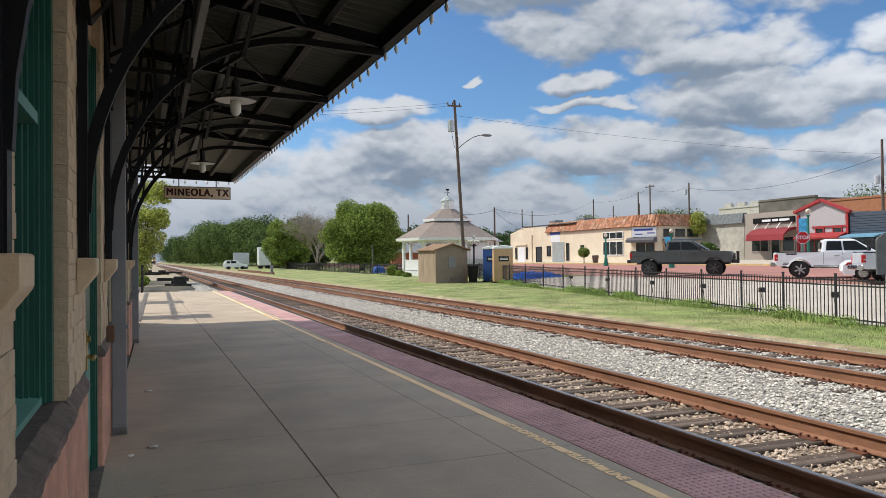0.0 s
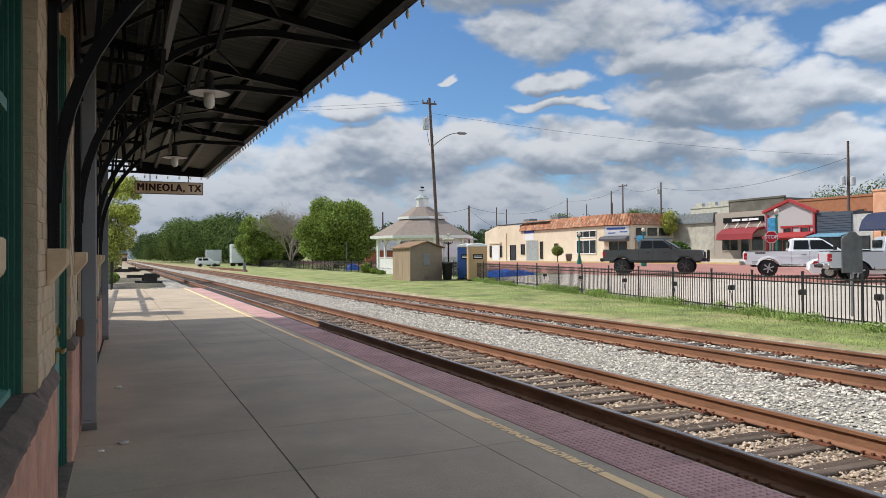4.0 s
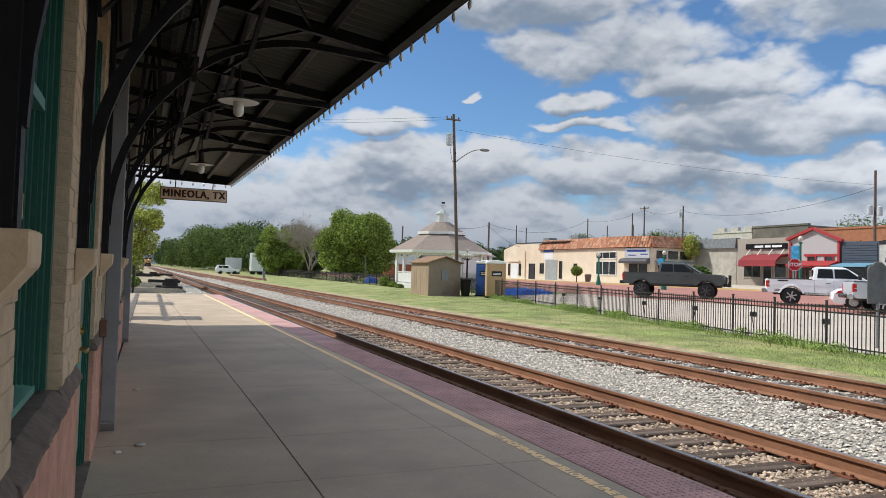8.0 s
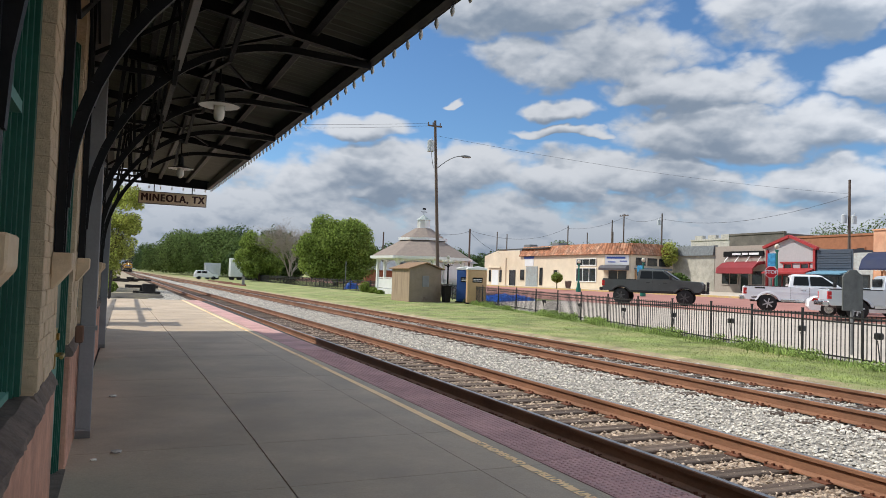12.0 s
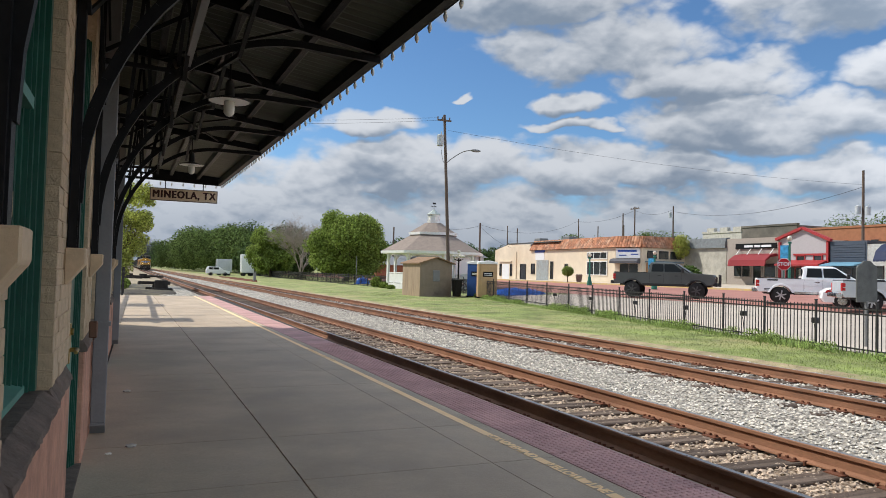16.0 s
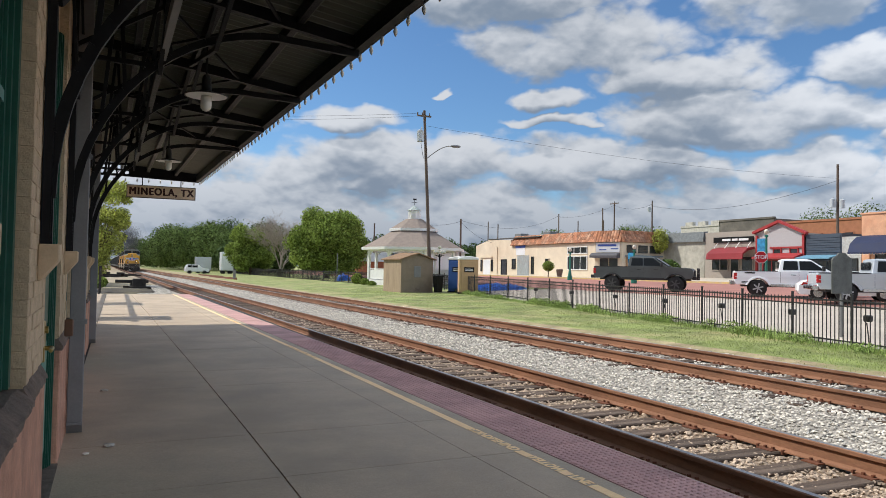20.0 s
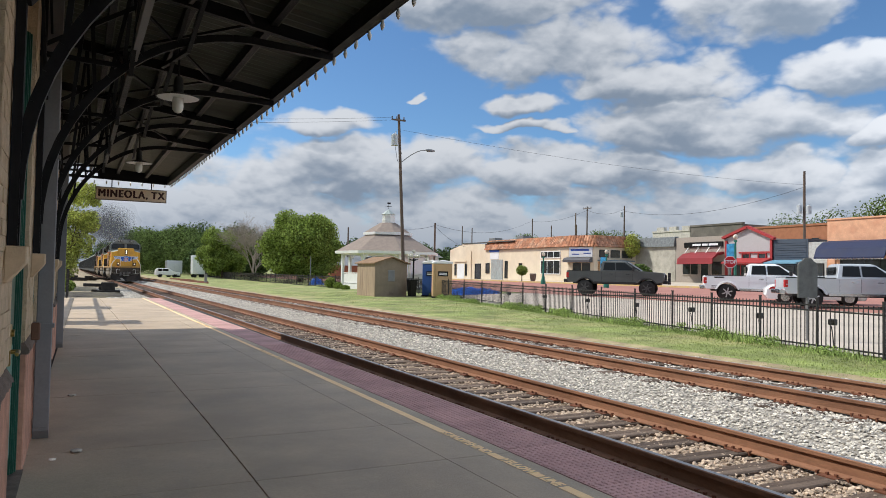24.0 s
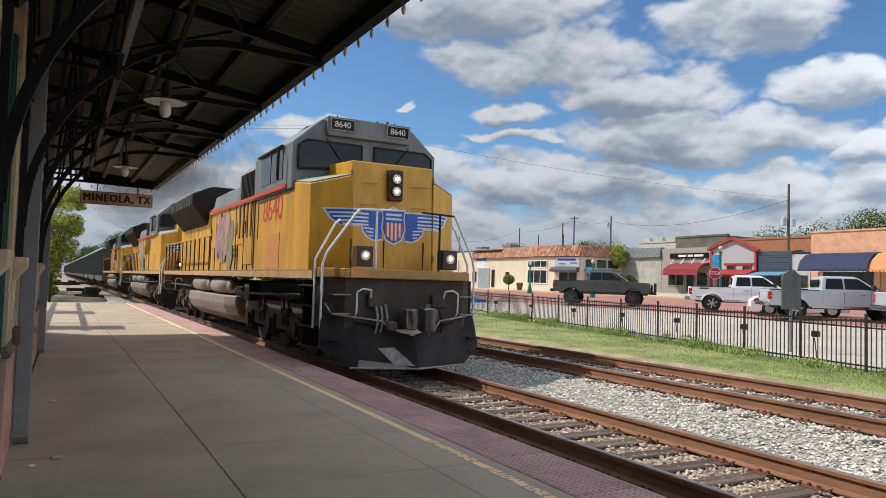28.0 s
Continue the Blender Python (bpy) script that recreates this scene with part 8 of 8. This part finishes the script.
def tree(x, y, z, h, w, leaf, seed, n=2600, size=0.22, trunk=0.2, label="leafy green tree with a rounded crown", low=0.2, lumps=9, lean=None, core=0.33):
    t = thing("tree", label, "tree", pose(x, y, z), group="trees along the line")
    rr = random.Random(seed)
    bm = B()
    limbs(bm, (0, 0, -0.2), (0, 0, h * 0.75), trunk, seed, spread=w * 0.3)
    part("trunk", bm, M_BARK, t)
    c0 = h * (1 + low) / 2
    blobs = [((0, 0, c0), (w * core, w * core, h * (1 - low) * core * 1.15))]
    if core > 0.35:
        blobs.append(((w * 0.03, 0, c0 + h * (1 - low) * 0.37), (w * 0.21, w * 0.21, h * 0.115)))
    for k in range(lumps):
        a, zz = rr.uniform(0, 6.28), rr.uniform(-0.42, 0.45)
        rad = w * 0.35 * math.sqrt(max(0.02, 1 - (zz / 0.5) ** 2)) * rr.uniform(0.75, 1.1)
        q = rr.uniform(0.075, 0.165) * w
        blobs.append(((rad * math.cos(a), rad * math.sin(a), c0 + zz * h * (1 - low)), (q, q, q * 0.8)))
    if lean:
        blobs = [((c[0] + lean[0] + (lean[1] - lean[0]) * c[2] / h, c[1], c[2]), q) for c, q in blobs]
    v, f = crown(blobs, n, size, seed)
    quick("crown", v, f, leaf, t)
    return t


tree(18.75, 85.0, 0.15, 8.1, 11.2, L_MID, 1, n=64000, size=0.14, trunk=0.28, low=0.12, lumps=110, core=0.40, label="broad maple tree with dense green leaves")
tree(14.9, 116.5, 0.2, 7.5, 8.4, L_MID, 2, n=26000, size=0.16, low=0.03, lumps=60, label="green tree by the far fence")
tree(19.5, 125.0, 0.2, 8.0, 7, L_DARK, 3, n=14000, size=0.16, low=0.2)
tree(-5.6, 58.0, 0.0, 7.7, 5.2, L_YEL, 4, n=30000, size=0.085, trunk=0.12, lean=(-2.0, 0.6), low=0.04, lumps=60, label="young yellow-green tree beside the platform end")
tree(-9.5, 66.0, 0.0, 9.5, 6.5, L_YEL, 5, n=12000, size=0.11, trunk=0.15, low=0.1, lumps=40)
tree(-15.5, 100.0, 0.0, 10, 9, L_MID, 6, n=4000, size=0.26, low=0.1)

# bare tree
bt = thing("bare_tree", "leafless grey-brown tree with dense twigs", "tree", pose(16.3, 100.0, 0.1))
bm = B()
rb = random.Random(5)


def twig(p, d, length, r, depth):
    q = p + d * length
    cyl(bm, p, q, r, r * 0.6, n=4 if depth < 4 else 6, cap=False)
    if depth == 0:
        return
    for k in range(4 if depth > 2 else 5 if depth > 1 else 6):
        nd = (d + Vector((rb.uniform(-1, 1), rb.uniform(-1, 1), rb.uniform(-0.35, 0.6))) * 0.85).normalized()
        twig(p.lerp(q, rb.uniform(0.5, 1)), nd, length * rb.uniform(0.68, 0.92), r * 0.55, depth - 1)


twig(Vector((0, 0, -1.3)), Vector((0, 0, 1)), 2.75, 0.18, 6)
tagged(part("twig_crown", bm, M_BAREW, bt), kind="stuff")


def build_woods():
    """The far wood along the line, one uneven mass of leaf clumps."""
    r = random.Random(21)
    for name, leaf, seed, spots in (
        ("far_wood", L_WOOD, 31, [(7 + 16 * u + r.uniform(-4, 4) + 10 * r.random(), 175 + 320 * (1 - u) ** 1.2 + r.uniform(-10, 10), r.uniform(9.5, 14)) for u in [i / 60 for i in range(60)]]),
        ("far_wood", L_WOODM, 32, [(9 + 14 * u + r.uniform(-3, 3), 150 + 120 * (1 - u) + r.uniform(-8, 8), r.uniform(8, 12) * (0.75 + 0.4 * math.sin(3.14 * u))) for u in [i / 34 for i in range(34)]]),
        ("far_wood", L_WOOD, 33, [(-10 - 30 * r.random(), 140 + 400 * r.random(), r.uniform(8, 12)) for i in range(50)]),
        ("far_wood", L_WOODM, 34, [(98 + r.uniform(-8, 20), 10 + 160 * i / 60 + r.uniform(-3, 3), r.uniform(9.5, 13.0) - (3.0 if 25 < i < 42 else 0.0)) for i in range(56)]),
        ("far_wood", L_WOOD, 36, [(17 + 30 * r.random(), 128 + 45 * r.random(), r.uniform(5, 7)) for i in range(36)]),
        ("far_wood", L_WOOD, 35, [(45 + 60 * r.random(), 135 + 60 * r.random(), r.uniform(6, 9)) for i in range(40)]),
    ):
        blobs = []
        for x, y, h in spots:
            bx = x + bend(min(y, 600))
            blobs.append(((bx, y, h * 0.5 + 0.5), (h * 0.40, h * 0.40, h * 0.5)))
            for k in range(3):
                blobs.append(((bx + r.uniform(-3, 3), y + r.uniform(-3, 3), h * r.uniform(0.3, 0.85)), (h * 0.2, h * 0.2, h * 0.2)))
        each, size = {34: (5600, 0.17), 33: (900, 0.36), 35: (1800, 0.3)}.get(seed, (2300, 0.27))
        v, f = crown(blobs, each * len(spots), size, seed)
        tagged(quick(name, v, f, leaf), "dense green wood in the distance", "trees", kind="stuff")


build_woods()


def bush(x, y, z, w, h, leaf, seed, label, stem=0.0):
    b = thing("bush", label, "bush", pose(x, y, z))
    bm = B()
    cyl(bm, (0, 0, -0.05), (0, 0, stem + h * 0.4), 0.06, 0.04, n=6)
    part("stem", bm, M_BARK, b)
    v, f = crown([((0, 0, stem + h / 2), (w / 2, w / 2, h / 2))], 1500, 0.06 * w, seed)
    quick("leaves", v, f, leaf, b)


bush(36.6, 63.3, 1.0, 1.25, 1.1, L_MID, 41, "round clipped topiary bush on a bare stem", 0.55)
bush(43.9, 53.6, 1.2, 2.4, 1.7, L_DARK, 42, "large clipped round bush")
bush(47.0, 58.2, 3.6, 1.8, 2.6, L_YEL, 43, "vine growing up a wall corner")
bush(14.5, 55.6, 0.1, 0.8, 0.4, L_MID, 44, "low shrub beside the gazebo")
bush(14.85, 60.5, 0.1, 1.1, 1.0, L_MID, 45, "tall weeds climbing the iron fence")
bush(14.7, 58.0, 0.1, 0.9, 0.6, L_MID, 46, "low shrub by the fence")
bush(-5.7, 51.5, -0.05, 1.3, 0.8, L_MID, 47, "weedy shrub beyond the platform end")
sp = thing("stake", "thin pale grey steel stake behind the iron fence", "post", pose(15.75, 70.1, 0.12))
bm = B()
cyl(bm, (0, 0, -0.1), (0, 0, 2.95), 0.04, n=8)
part("pole", bm, M_GREYMETAL, sp)
ut = thing("urn", "dark brown round urn on the sidewalk", "urn", pose(37.4, 62.4, 1.0))
bm = B()
for z0, z1, r0, r1 in ((0, 0.1, 0.28, 0.22), (0.1, 0.7, 0.26, 0.36), (0.7, 0.8, 0.36, 0.30)):
    cyl(bm, (0, 0, z0), (0, 0, z1), r0, r1, n=14)
part("body", bm, M_LEDGE, ut)


def build_grass():
    """Blades and weeds: short mown grass by the track, tall tufts under the fence."""
    r = np.random.default_rng(5)
    verts, faces = [], []

    def blades(xs, ys, zs, hs, wd):
        for x, y, z, h in zip(xs, ys, zs, hs):
            a = r.uniform(0, 6.28)
            dx, dy = math.cos(a) * wd, math.sin(a) * wd
            lx, ly = r.normal(0, 0.35 * h), r.normal(0, 0.35 * h)
            n = len(verts)
            verts.extend([(x - dx, y - dy, z), (x + dx, y + dy, z), (x + lx, y + ly, z + h)])
            faces.append((n, n + 1, n + 2))
    n = 80000
    ys = 4 + 46 * r.uniform(0, 1, n) ** 1.5
    lim = 9.3 + (ys - 11.2) * 0.193
    xs = 6.15 + (lim + 0.25 - 6.0) * r.uniform(0, 1, n) ** 0.85
    zs = np.interp(xs, [5.75, 6.5, 9, 14], [-0.03, 0.08, 0.11, 0.12]) - 0.005
    blades(xs, ys, zs, r.uniform(0.012, 0.045, n), 0.006)
    tagged(quick("mown_grass", verts, faces, M_BLADE), "short mown green grass beside the track", "grass", kind="stuff")
    verts, faces = [], []
    n = 9000
    s = r.uniform(-9, 30, n)
    clump = np.sin(s * 2.1) + np.sin(s * 0.83 + 1) + r.normal(0, 0.6, n)
    off = np.abs(r.normal(0, 0.22, n)) * np.where(r.uniform(0, 1, n) < 0.8, -1, 1)
    xs = FA.x + FDIR.x * s + off * FDIR.y
    ys = FA.y + FDIR.y * s - off * FDIR.x
    hs = np.clip(0.10 + 0.06 * clump + r.normal(0, 0.04, n), 0.04, 0.42)
    blades(xs, ys, np.full(n, 0.10), hs, 0.013)
    rr = random.Random(8)
    blobs = []
    for k in range(210):
        q = rr.uniform(-9, 30)
        if math.sin(q * 1.3) + math.sin(q * 0.53 + 1) + rr.uniform(-0.9, 0.9) < 0.1:
            continue
        c, h = fence_xy(q), rr.uniform(0.10, 0.34)
        o = rr.uniform(-0.35, 0.12)
        blobs.append(((c.x + o, c.y, 0.10 + h * 0.5), (rr.uniform(0.12, 0.3), rr.uniform(0.12, 0.34), h * 0.55)))
    lv, lf = crown(blobs, 26000, 0.022, 9)
    tagged(quick("broadleaf_weeds", lv, lf, leafmat("weed_leaf", (0.27, 0.36, 0.11))), "clumps of broad-leaved weeds among the fence pickets", "weeds", kind="stuff")
    tagged(quick("fence_weeds", verts, faces, leafmat("weed_green", (0.32, 0.41, 0.14))), "tall green weeds along the foot of the fence", "weeds", kind="stuff")


build_grass()

# ---- things on and under the canopy ----
sn = thing("station_sign", "wooden station name board hanging from the canopy end", "sign", pose(-3.58, END_Y - 0.02, 3.45))
bm = B()
box(bm, -0.82, 0.82, -0.03, 0.03, -0.145, 0.145)
part("board", bm, mat("sign_tan", (0.74, 0.58, 0.40), 0.7, var=0.12), sn, "tan board with a dark edge")
bm = B()
for a, b, c, d in ((-0.84, 0.84, 0.145, 0.165), (-0.84, 0.84, -0.165, -0.145), (-0.84, -0.82, -0.145, 0.145), (0.82, 0.84, -0.145, 0.145)):
    box(bm, a, b, -0.035, 0.035, c, d)
part("edge", bm, M_LEDGE, sn)
for word, x in (("MINEOLA,", -0.20), ("TX", 0.63)):
    name = lettering("name_lettering", word, 0.262, pose(x, -0.033, 0.0, 90, 0, 0) @ Matrix.Diagonal((0.85, 1, 1, 1)), mat("sign_brown", (0.05, 0.015, 0.012), 0.6), sn, 0.002, 1.2)
    bm = B()
    for k, (dx, dy) in enumerate(((0, 0), (0.016, 0.004), (-0.016, 0.004), (0.010, -0.005), (-0.010, -0.005))):
        m0 = len(bm.verts)
        bm.from_mesh(name.data)
        bm.verts.ensure_lookup_table()
        for v in bm.verts[m0:]:
            v.co += Vector((dx, dy, 0.0006 * k))
    bm.to_mesh(name.data)
    bm.free()
for x in (-0.47, 0.47):
    bm = B()
    box(bm, x - 0.012, x + 0.012, -0.008, 0.008, 0.14, 0.40)
    part("hanger", bm, M_BLACK, sn)


def canopy_lamp(y):
    l = thing("pendant_lamp", "dark pendant lamp with a wide shade and glass jar", "lamp", pose(-3.80, y, 3.12), group="pendant lamps under the canopy")
    n = 22
    turn = lambda prof: [[(r * math.cos(2 * math.pi * i / n), r * math.sin(2 * math.pi * i / n), z) for i in range(n)] for r, z in prof]
    bm = B()
    loft(bm, turn([(0.21, 0.15), (0.212, 0.16), (0.07, 0.20), (0.05, 0.21), (0.045, 0.33), (0.03, 0.37)]), caps=False)
    part("shade", bm, mat("lamp_shade", (0.045, 0.045, 0.042), 0.4, var=0.1), l, smooth=True)
    bm = B()
    cyl(bm, (0, 0, 0.155), (0, 0, 0.162), 0.20, n=n)
    part("reflector", bm, M_WHITE, l, "white enamel inside of the shade")
    bm = B()
    loft(bm, turn([(0.052, 0.16), (0.055, 0.08), (0.052, 0.035), (0.03, 0.008), (0.006, 0.0)]), caps=True)
    part("jar", bm, mat("frosted_jar", (0.72, 0.70, 0.62), 0.2, var=0.05, bump=0), l, "pale frosted glass jar", smooth=True)
    bm = B()
    cyl(bm, (0, 0, 0.36), (0, 0, 0.72), 0.010, n=6)
    part("rod", bm, M_BLACK, l)


for y in (7.5, 12.54, 2.4):
    canopy_lamp(y)


def build_bulbs():
    """A string of pale bulbs along the canopy edge."""
    st = thing("string_lights", "string of pale unlit bulbs clipped along the canopy edge", "string lights")
    bm = B()
    bar(bm, (EDGE_X + 0.045, -2, edge_z(-2) + 0.02), (EDGE_X + 0.045, END_Y, edge_z(END_Y) + 0.02), 0.012, 0.012)
    part("cord", bm, M_BLACK, st)
    me = B()
    n = 7
    prof = [(0.010, 0.0), (0.013, -0.022), (0.019, -0.036), (0.019, -0.05), (0.011, -0.075), (0.002, -0.088)]
    loft(me, [[(r * math.cos(2 * math.pi * i / n), r * math.sin(2 * math.pi * i / n), z) for i in range(n)] for r, z in prof])
    bulb = mesh_of(me, mat("clear_bulb", (0.55, 0.52, 0.45), 0.15, var=0.1, bump=0), "bulb", smooth=True)
    for k in range(64):
        ob = new("bulb", bulb)
        ob.parent, ob.matrix_basis = st, pose(EDGE_X + 0.045, END_Y - 0.05 - k * 0.305, edge_z(END_Y - k * 0.305) + 0.015, rng.uniform(-8, 8), rng.uniform(-8, 8), 0)
    for k in range(8):
        ob = new("bulb", bulb)
        ob.parent, ob.matrix_basis = st, pose(EDGE_X - 0.1 - 0.28 * k, END_Y + 0.07, edge_z(END_Y) + 0.0)


build_bulbs()


def downspout(y, x, label):
    d = thing("downspout", label, "downspout", pose(x, y, PLAT), group="downspouts on the depot wall")
    bm = B()
    box(bm, -0.06, 0.06, -0.05, 0.05, 0.10, 3.9)
    part("pipe", bm, M_GREYMETAL, d, bevel=0.006)
    bm = B()
    prism(bm, [(-0.05, 0.10), (0.05, 0.10), (0.05, 0.0), (0.02, 0.0), (-0.05, 0.08)], "x", -0.06, 0.06)
    part("shoe", bm, M_GREYMETAL, d)
    for z in (0.95, 2.4):
        bm = B()
        box(bm, -0.075, 0.075, -0.062, 0.062, z, z + 0.035)
        part("strap", bm, M_GREYMETAL, d)


downspout(7.0, -4.875, "square grey metal downspout strapped to the depot wall")
downspout(14.7, -4.89, "square grey metal downspout further along the wall")

# mailbox-like hardware on the pier
hb = thing("wall_box", "small brown metal box on the depot pier", "box", pose(WALL + 0.115, 6.2, 0.98))
bm = B()
box(bm, -0.03, 0.03, -0.04, 0.04, 0.03, 0.16)
part("case", bm, mat("brown_metal", (0.14, 0.07, 0.04), 0.6), hb, bevel=0.008)

# litter on the slabs
for x, y, s in ((-4.78, 6.2, 0.03), (-4.69, 9.17, 0.05), (-4.62, 6.4, 0.05)):
    bm = B()
    bmesh.ops.create_icosphere(bm, subdivisions=1, radius=s)
    for v in bm.verts:
        v.co.z *= 0.35
    tagged(part("pebble", bm, M_BALLAST, at=pose(x, y, PLAT + s * 0.3)), "small pale pebble lying on the platform", "pebble", group="litter on the platform")

# ---- beyond the platform end ----
M_OLDTIE = mat("creosote_black", (0.03, 0.026, 0.022), 0.95, var=0.4, scale=5, bump=0.8)


def tie_heap(cx, cy, n, seed, label, spread):
    t = thing("tie_heap", label, "timber pile", pose(cx, cy, -0.05))
    r = random.Random(seed)
    for k in range(n):
        bm = B()
        L = r.uniform(0.8, 2.3)
        box(bm, -L / 2, L / 2, -0.12, 0.12, 0, 0.2)
        part("old_tie", bm, M_OLDTIE, t, bevel=0.02, at=pose(r.uniform(-spread, spread), r.uniform(-spread, spread), 0.19 * (k % 3), r.uniform(-4, 4), r.uniform(-4, 4), r.uniform(-25, 25)))


tie_heap(-3.63, 50.36, 3, 3, "heap of black discarded railway ties on the dirt", 0.4)
tie_heap(-4.6, 95, 14, 4, "long heap of discarded ties beside the line", 2.0)
# soil mound; its near-black colour also stands in for shade lying there
verts, faces = [], []
rs = random.Random(41)
for j in range(15):
    for i in range(13):
        e = math.sin(math.pi * i / 12) * math.sin(math.pi * j / 14)
        verts.append((-5.9 + 3.5 * i / 12 + rs.uniform(-0.1, 0.1), 42.3 + 7.4 * j / 14 + rs.uniform(-0.2, 0.2), -0.07 + 0.16 * e ** 0.6 + rs.uniform(0, 0.05) * (e > 0.01)))
for j in range(14):
    for i in range(12):
        faces.append((j * 13 + i, j * 13 + i + 1, j * 13 + i + 14, j * 13 + i + 13))
tagged(quick("soil_mound", verts, faces, M_SOIL_SHADED), "low mound of dark soil and dead leaves past the platform, coloured darker for shade", "soil", kind="stuff")
bx = thing("relay_box", "black box on the dirt beyond the platform", "box", pose(-3.23, 49.86, -0.05))
bm = B()
box(bm, -0.40, 0.40, -0.35, 0.35, 0.0, 0.68)
part("case", bm, M_OLDTIE, bx, bevel=0.04)
bm = B()
box(bm, -0.6, 0.7, -0.5, 0.5, 0.0, 0.18)
part("base", bm, M_OLDTIE, bx, bevel=0.03)
fp = thing("railing", "thin dark railing at the platform end", "railing", pose(-5.35, 39.5, 0.0))
for k in range(4):
    bm = B()
    box(bm, -0.03, 0.03, -0.03 + 1.2 * k, 0.03 + 1.2 * k, 0, 1.45)
    part("post", bm, M_FENCE, fp)
bm = B()
box(bm, -0.02, 0.02, 0, 3.6, 1.2, 1.25)
box(bm, -0.02, 0.02, 0, 3.6, 0.6, 0.64)
part("bar", bm, M_FENCE, fp)

# spare rails lying beside the second track, a switch stand
for k in range(6):
    bm = B()
    box(bm, -0.06, 0.06, -9, 9, 0, 0.14)
    tagged(part("spare_rail", bm, M_RUSTD, at=pose(6.6 + 0.45 * k - (1.2 if k > 2 else 0), 86 + 4.2 * k, 0.05, 0, 0, 2 + k % 3)), "rusty spare rail lying in the grass", "rail", group="spare rails")
ss = thing("signal_box", "pale metal signal case beside the second track", "box", pose(7.4, 82, 0.08))
bm = B()
box(bm, -0.14, 0.14, -0.14, 0.14, 0.0, 1.0)
part("case", bm, M_GREYMETAL, ss, bevel=0.02)

# vans and trailers far off by the wood
def van(x, y, z, L, H, W, label, name, paint):
    v = thing(name, label, name.replace("_", " "), pose(x, y, z))
    bm = B()
    prism(bm, [(0, 0.35), (L, 0.35), (L, 0.85), (L - 1.1, 1.0), (L - 1.7, H), (0.3, H + 0.05), (0, 1.0)] if name == "van" else [(0, 0.6), (L, 0.6), (L, H), (0, H)], "y", -W / 2, W / 2)
    part("body", bm, paint, v, bevel=0.05)
    rad = 0.3
    for cx in (L * 0.2, L * 0.8):
        for s in (-1, 1):
            bm = B()
            cyl(bm, (cx, s * W / 2 - s * 0.25, rad), (cx, s * W / 2, rad), rad, n=14)
            part("wheel", bm, M_TYRE, v)
    if name == "van":
        for u0, u1 in ((0.45, 1.05), (1.15, L - 1.85)):
            bm = B()
            box(bm, u0, u1, -W / 2 - 0.01, W / 2 + 0.01, 1.05, H - 0.08)
            part("window", bm, M_CGLASS, v)
    else:
        for k in range(int(L / 0.3)):
            bm = B()
            box(bm, 0.12 + 0.3 * k, 0.18 + 0.3 * k, -W / 2 - 0.04, -W / 2, 0.65, H - 0.05)
            part("rib", bm, paint, v)


van(5.9, 127.5, 0.1, 3.9, 1.5, 1.8, "white utility van parked by the wood", "van", P_WHITE)
van(8.1, 133, 0.1, 2.6, 2.9, 2.4, "grey box trailer parked by the wood", "trailer", P_SILV)
van(12.0, 130, 0.1, 2.1, 3.85, 2.4, "white box trailer parked by the wood", "trailer", P_WHITE)


def build_shadow_frame():
    """An unseen timber frame, added beyond the depot's end to throw bars of shade on the platform."""
    fr = thing("open_frame", "unseen timber frame added beyond the depot's end to cast bars of shade", "shelter")
    for x, y in ((-6.85, 22.6), (-7.80, 22.6), (-6.85, 32.0), (-7.80, 32.0), (-6.85, 41.0), (-7.80, 41.0)):
        bm = B()
        box(bm, x - 0.07, x + 0.07, y - 0.07, y + 0.07, -0.06 if y > 38 else PLAT, 3.92)
        part("post", bm, M_TIE, fr)
    for x in (-6.85, -7.80):
        bm = B()
        box(bm, x - 0.05, x + 0.05, 22.3, 41.2, 3.92, 4.05)
        part("beam", bm, M_TIE, fr)
    # boards spaced and sized only for the shade bars they cast
    for y0, y1, xe in ((22.80, 24.3, -6.0), (25.2, 25.36, -5.5), (30.2, 32.2, -6.5)):
        bm = B()
        box(bm, -8.4, xe, y0, y1, 4.05, 4.13)
        part("roof_board", bm, M_TIE, fr)


build_shadow_frame()


# the depot, its canopy and what hangs on them stand askew together
for ob in [o for o in scene.collection.objects if o.parent is None]:
    if ob.name.split(".")[0] in ("depot", "canopy", "window_1", "door_1", "downspout", "wall_box", "string_lights", "pendant_lamp"):
        ob.matrix_basis = TURN @ ob.matrix_basis


def motions():
    for ob, rows in MOVES:
        walk(ob, rows)


motions()
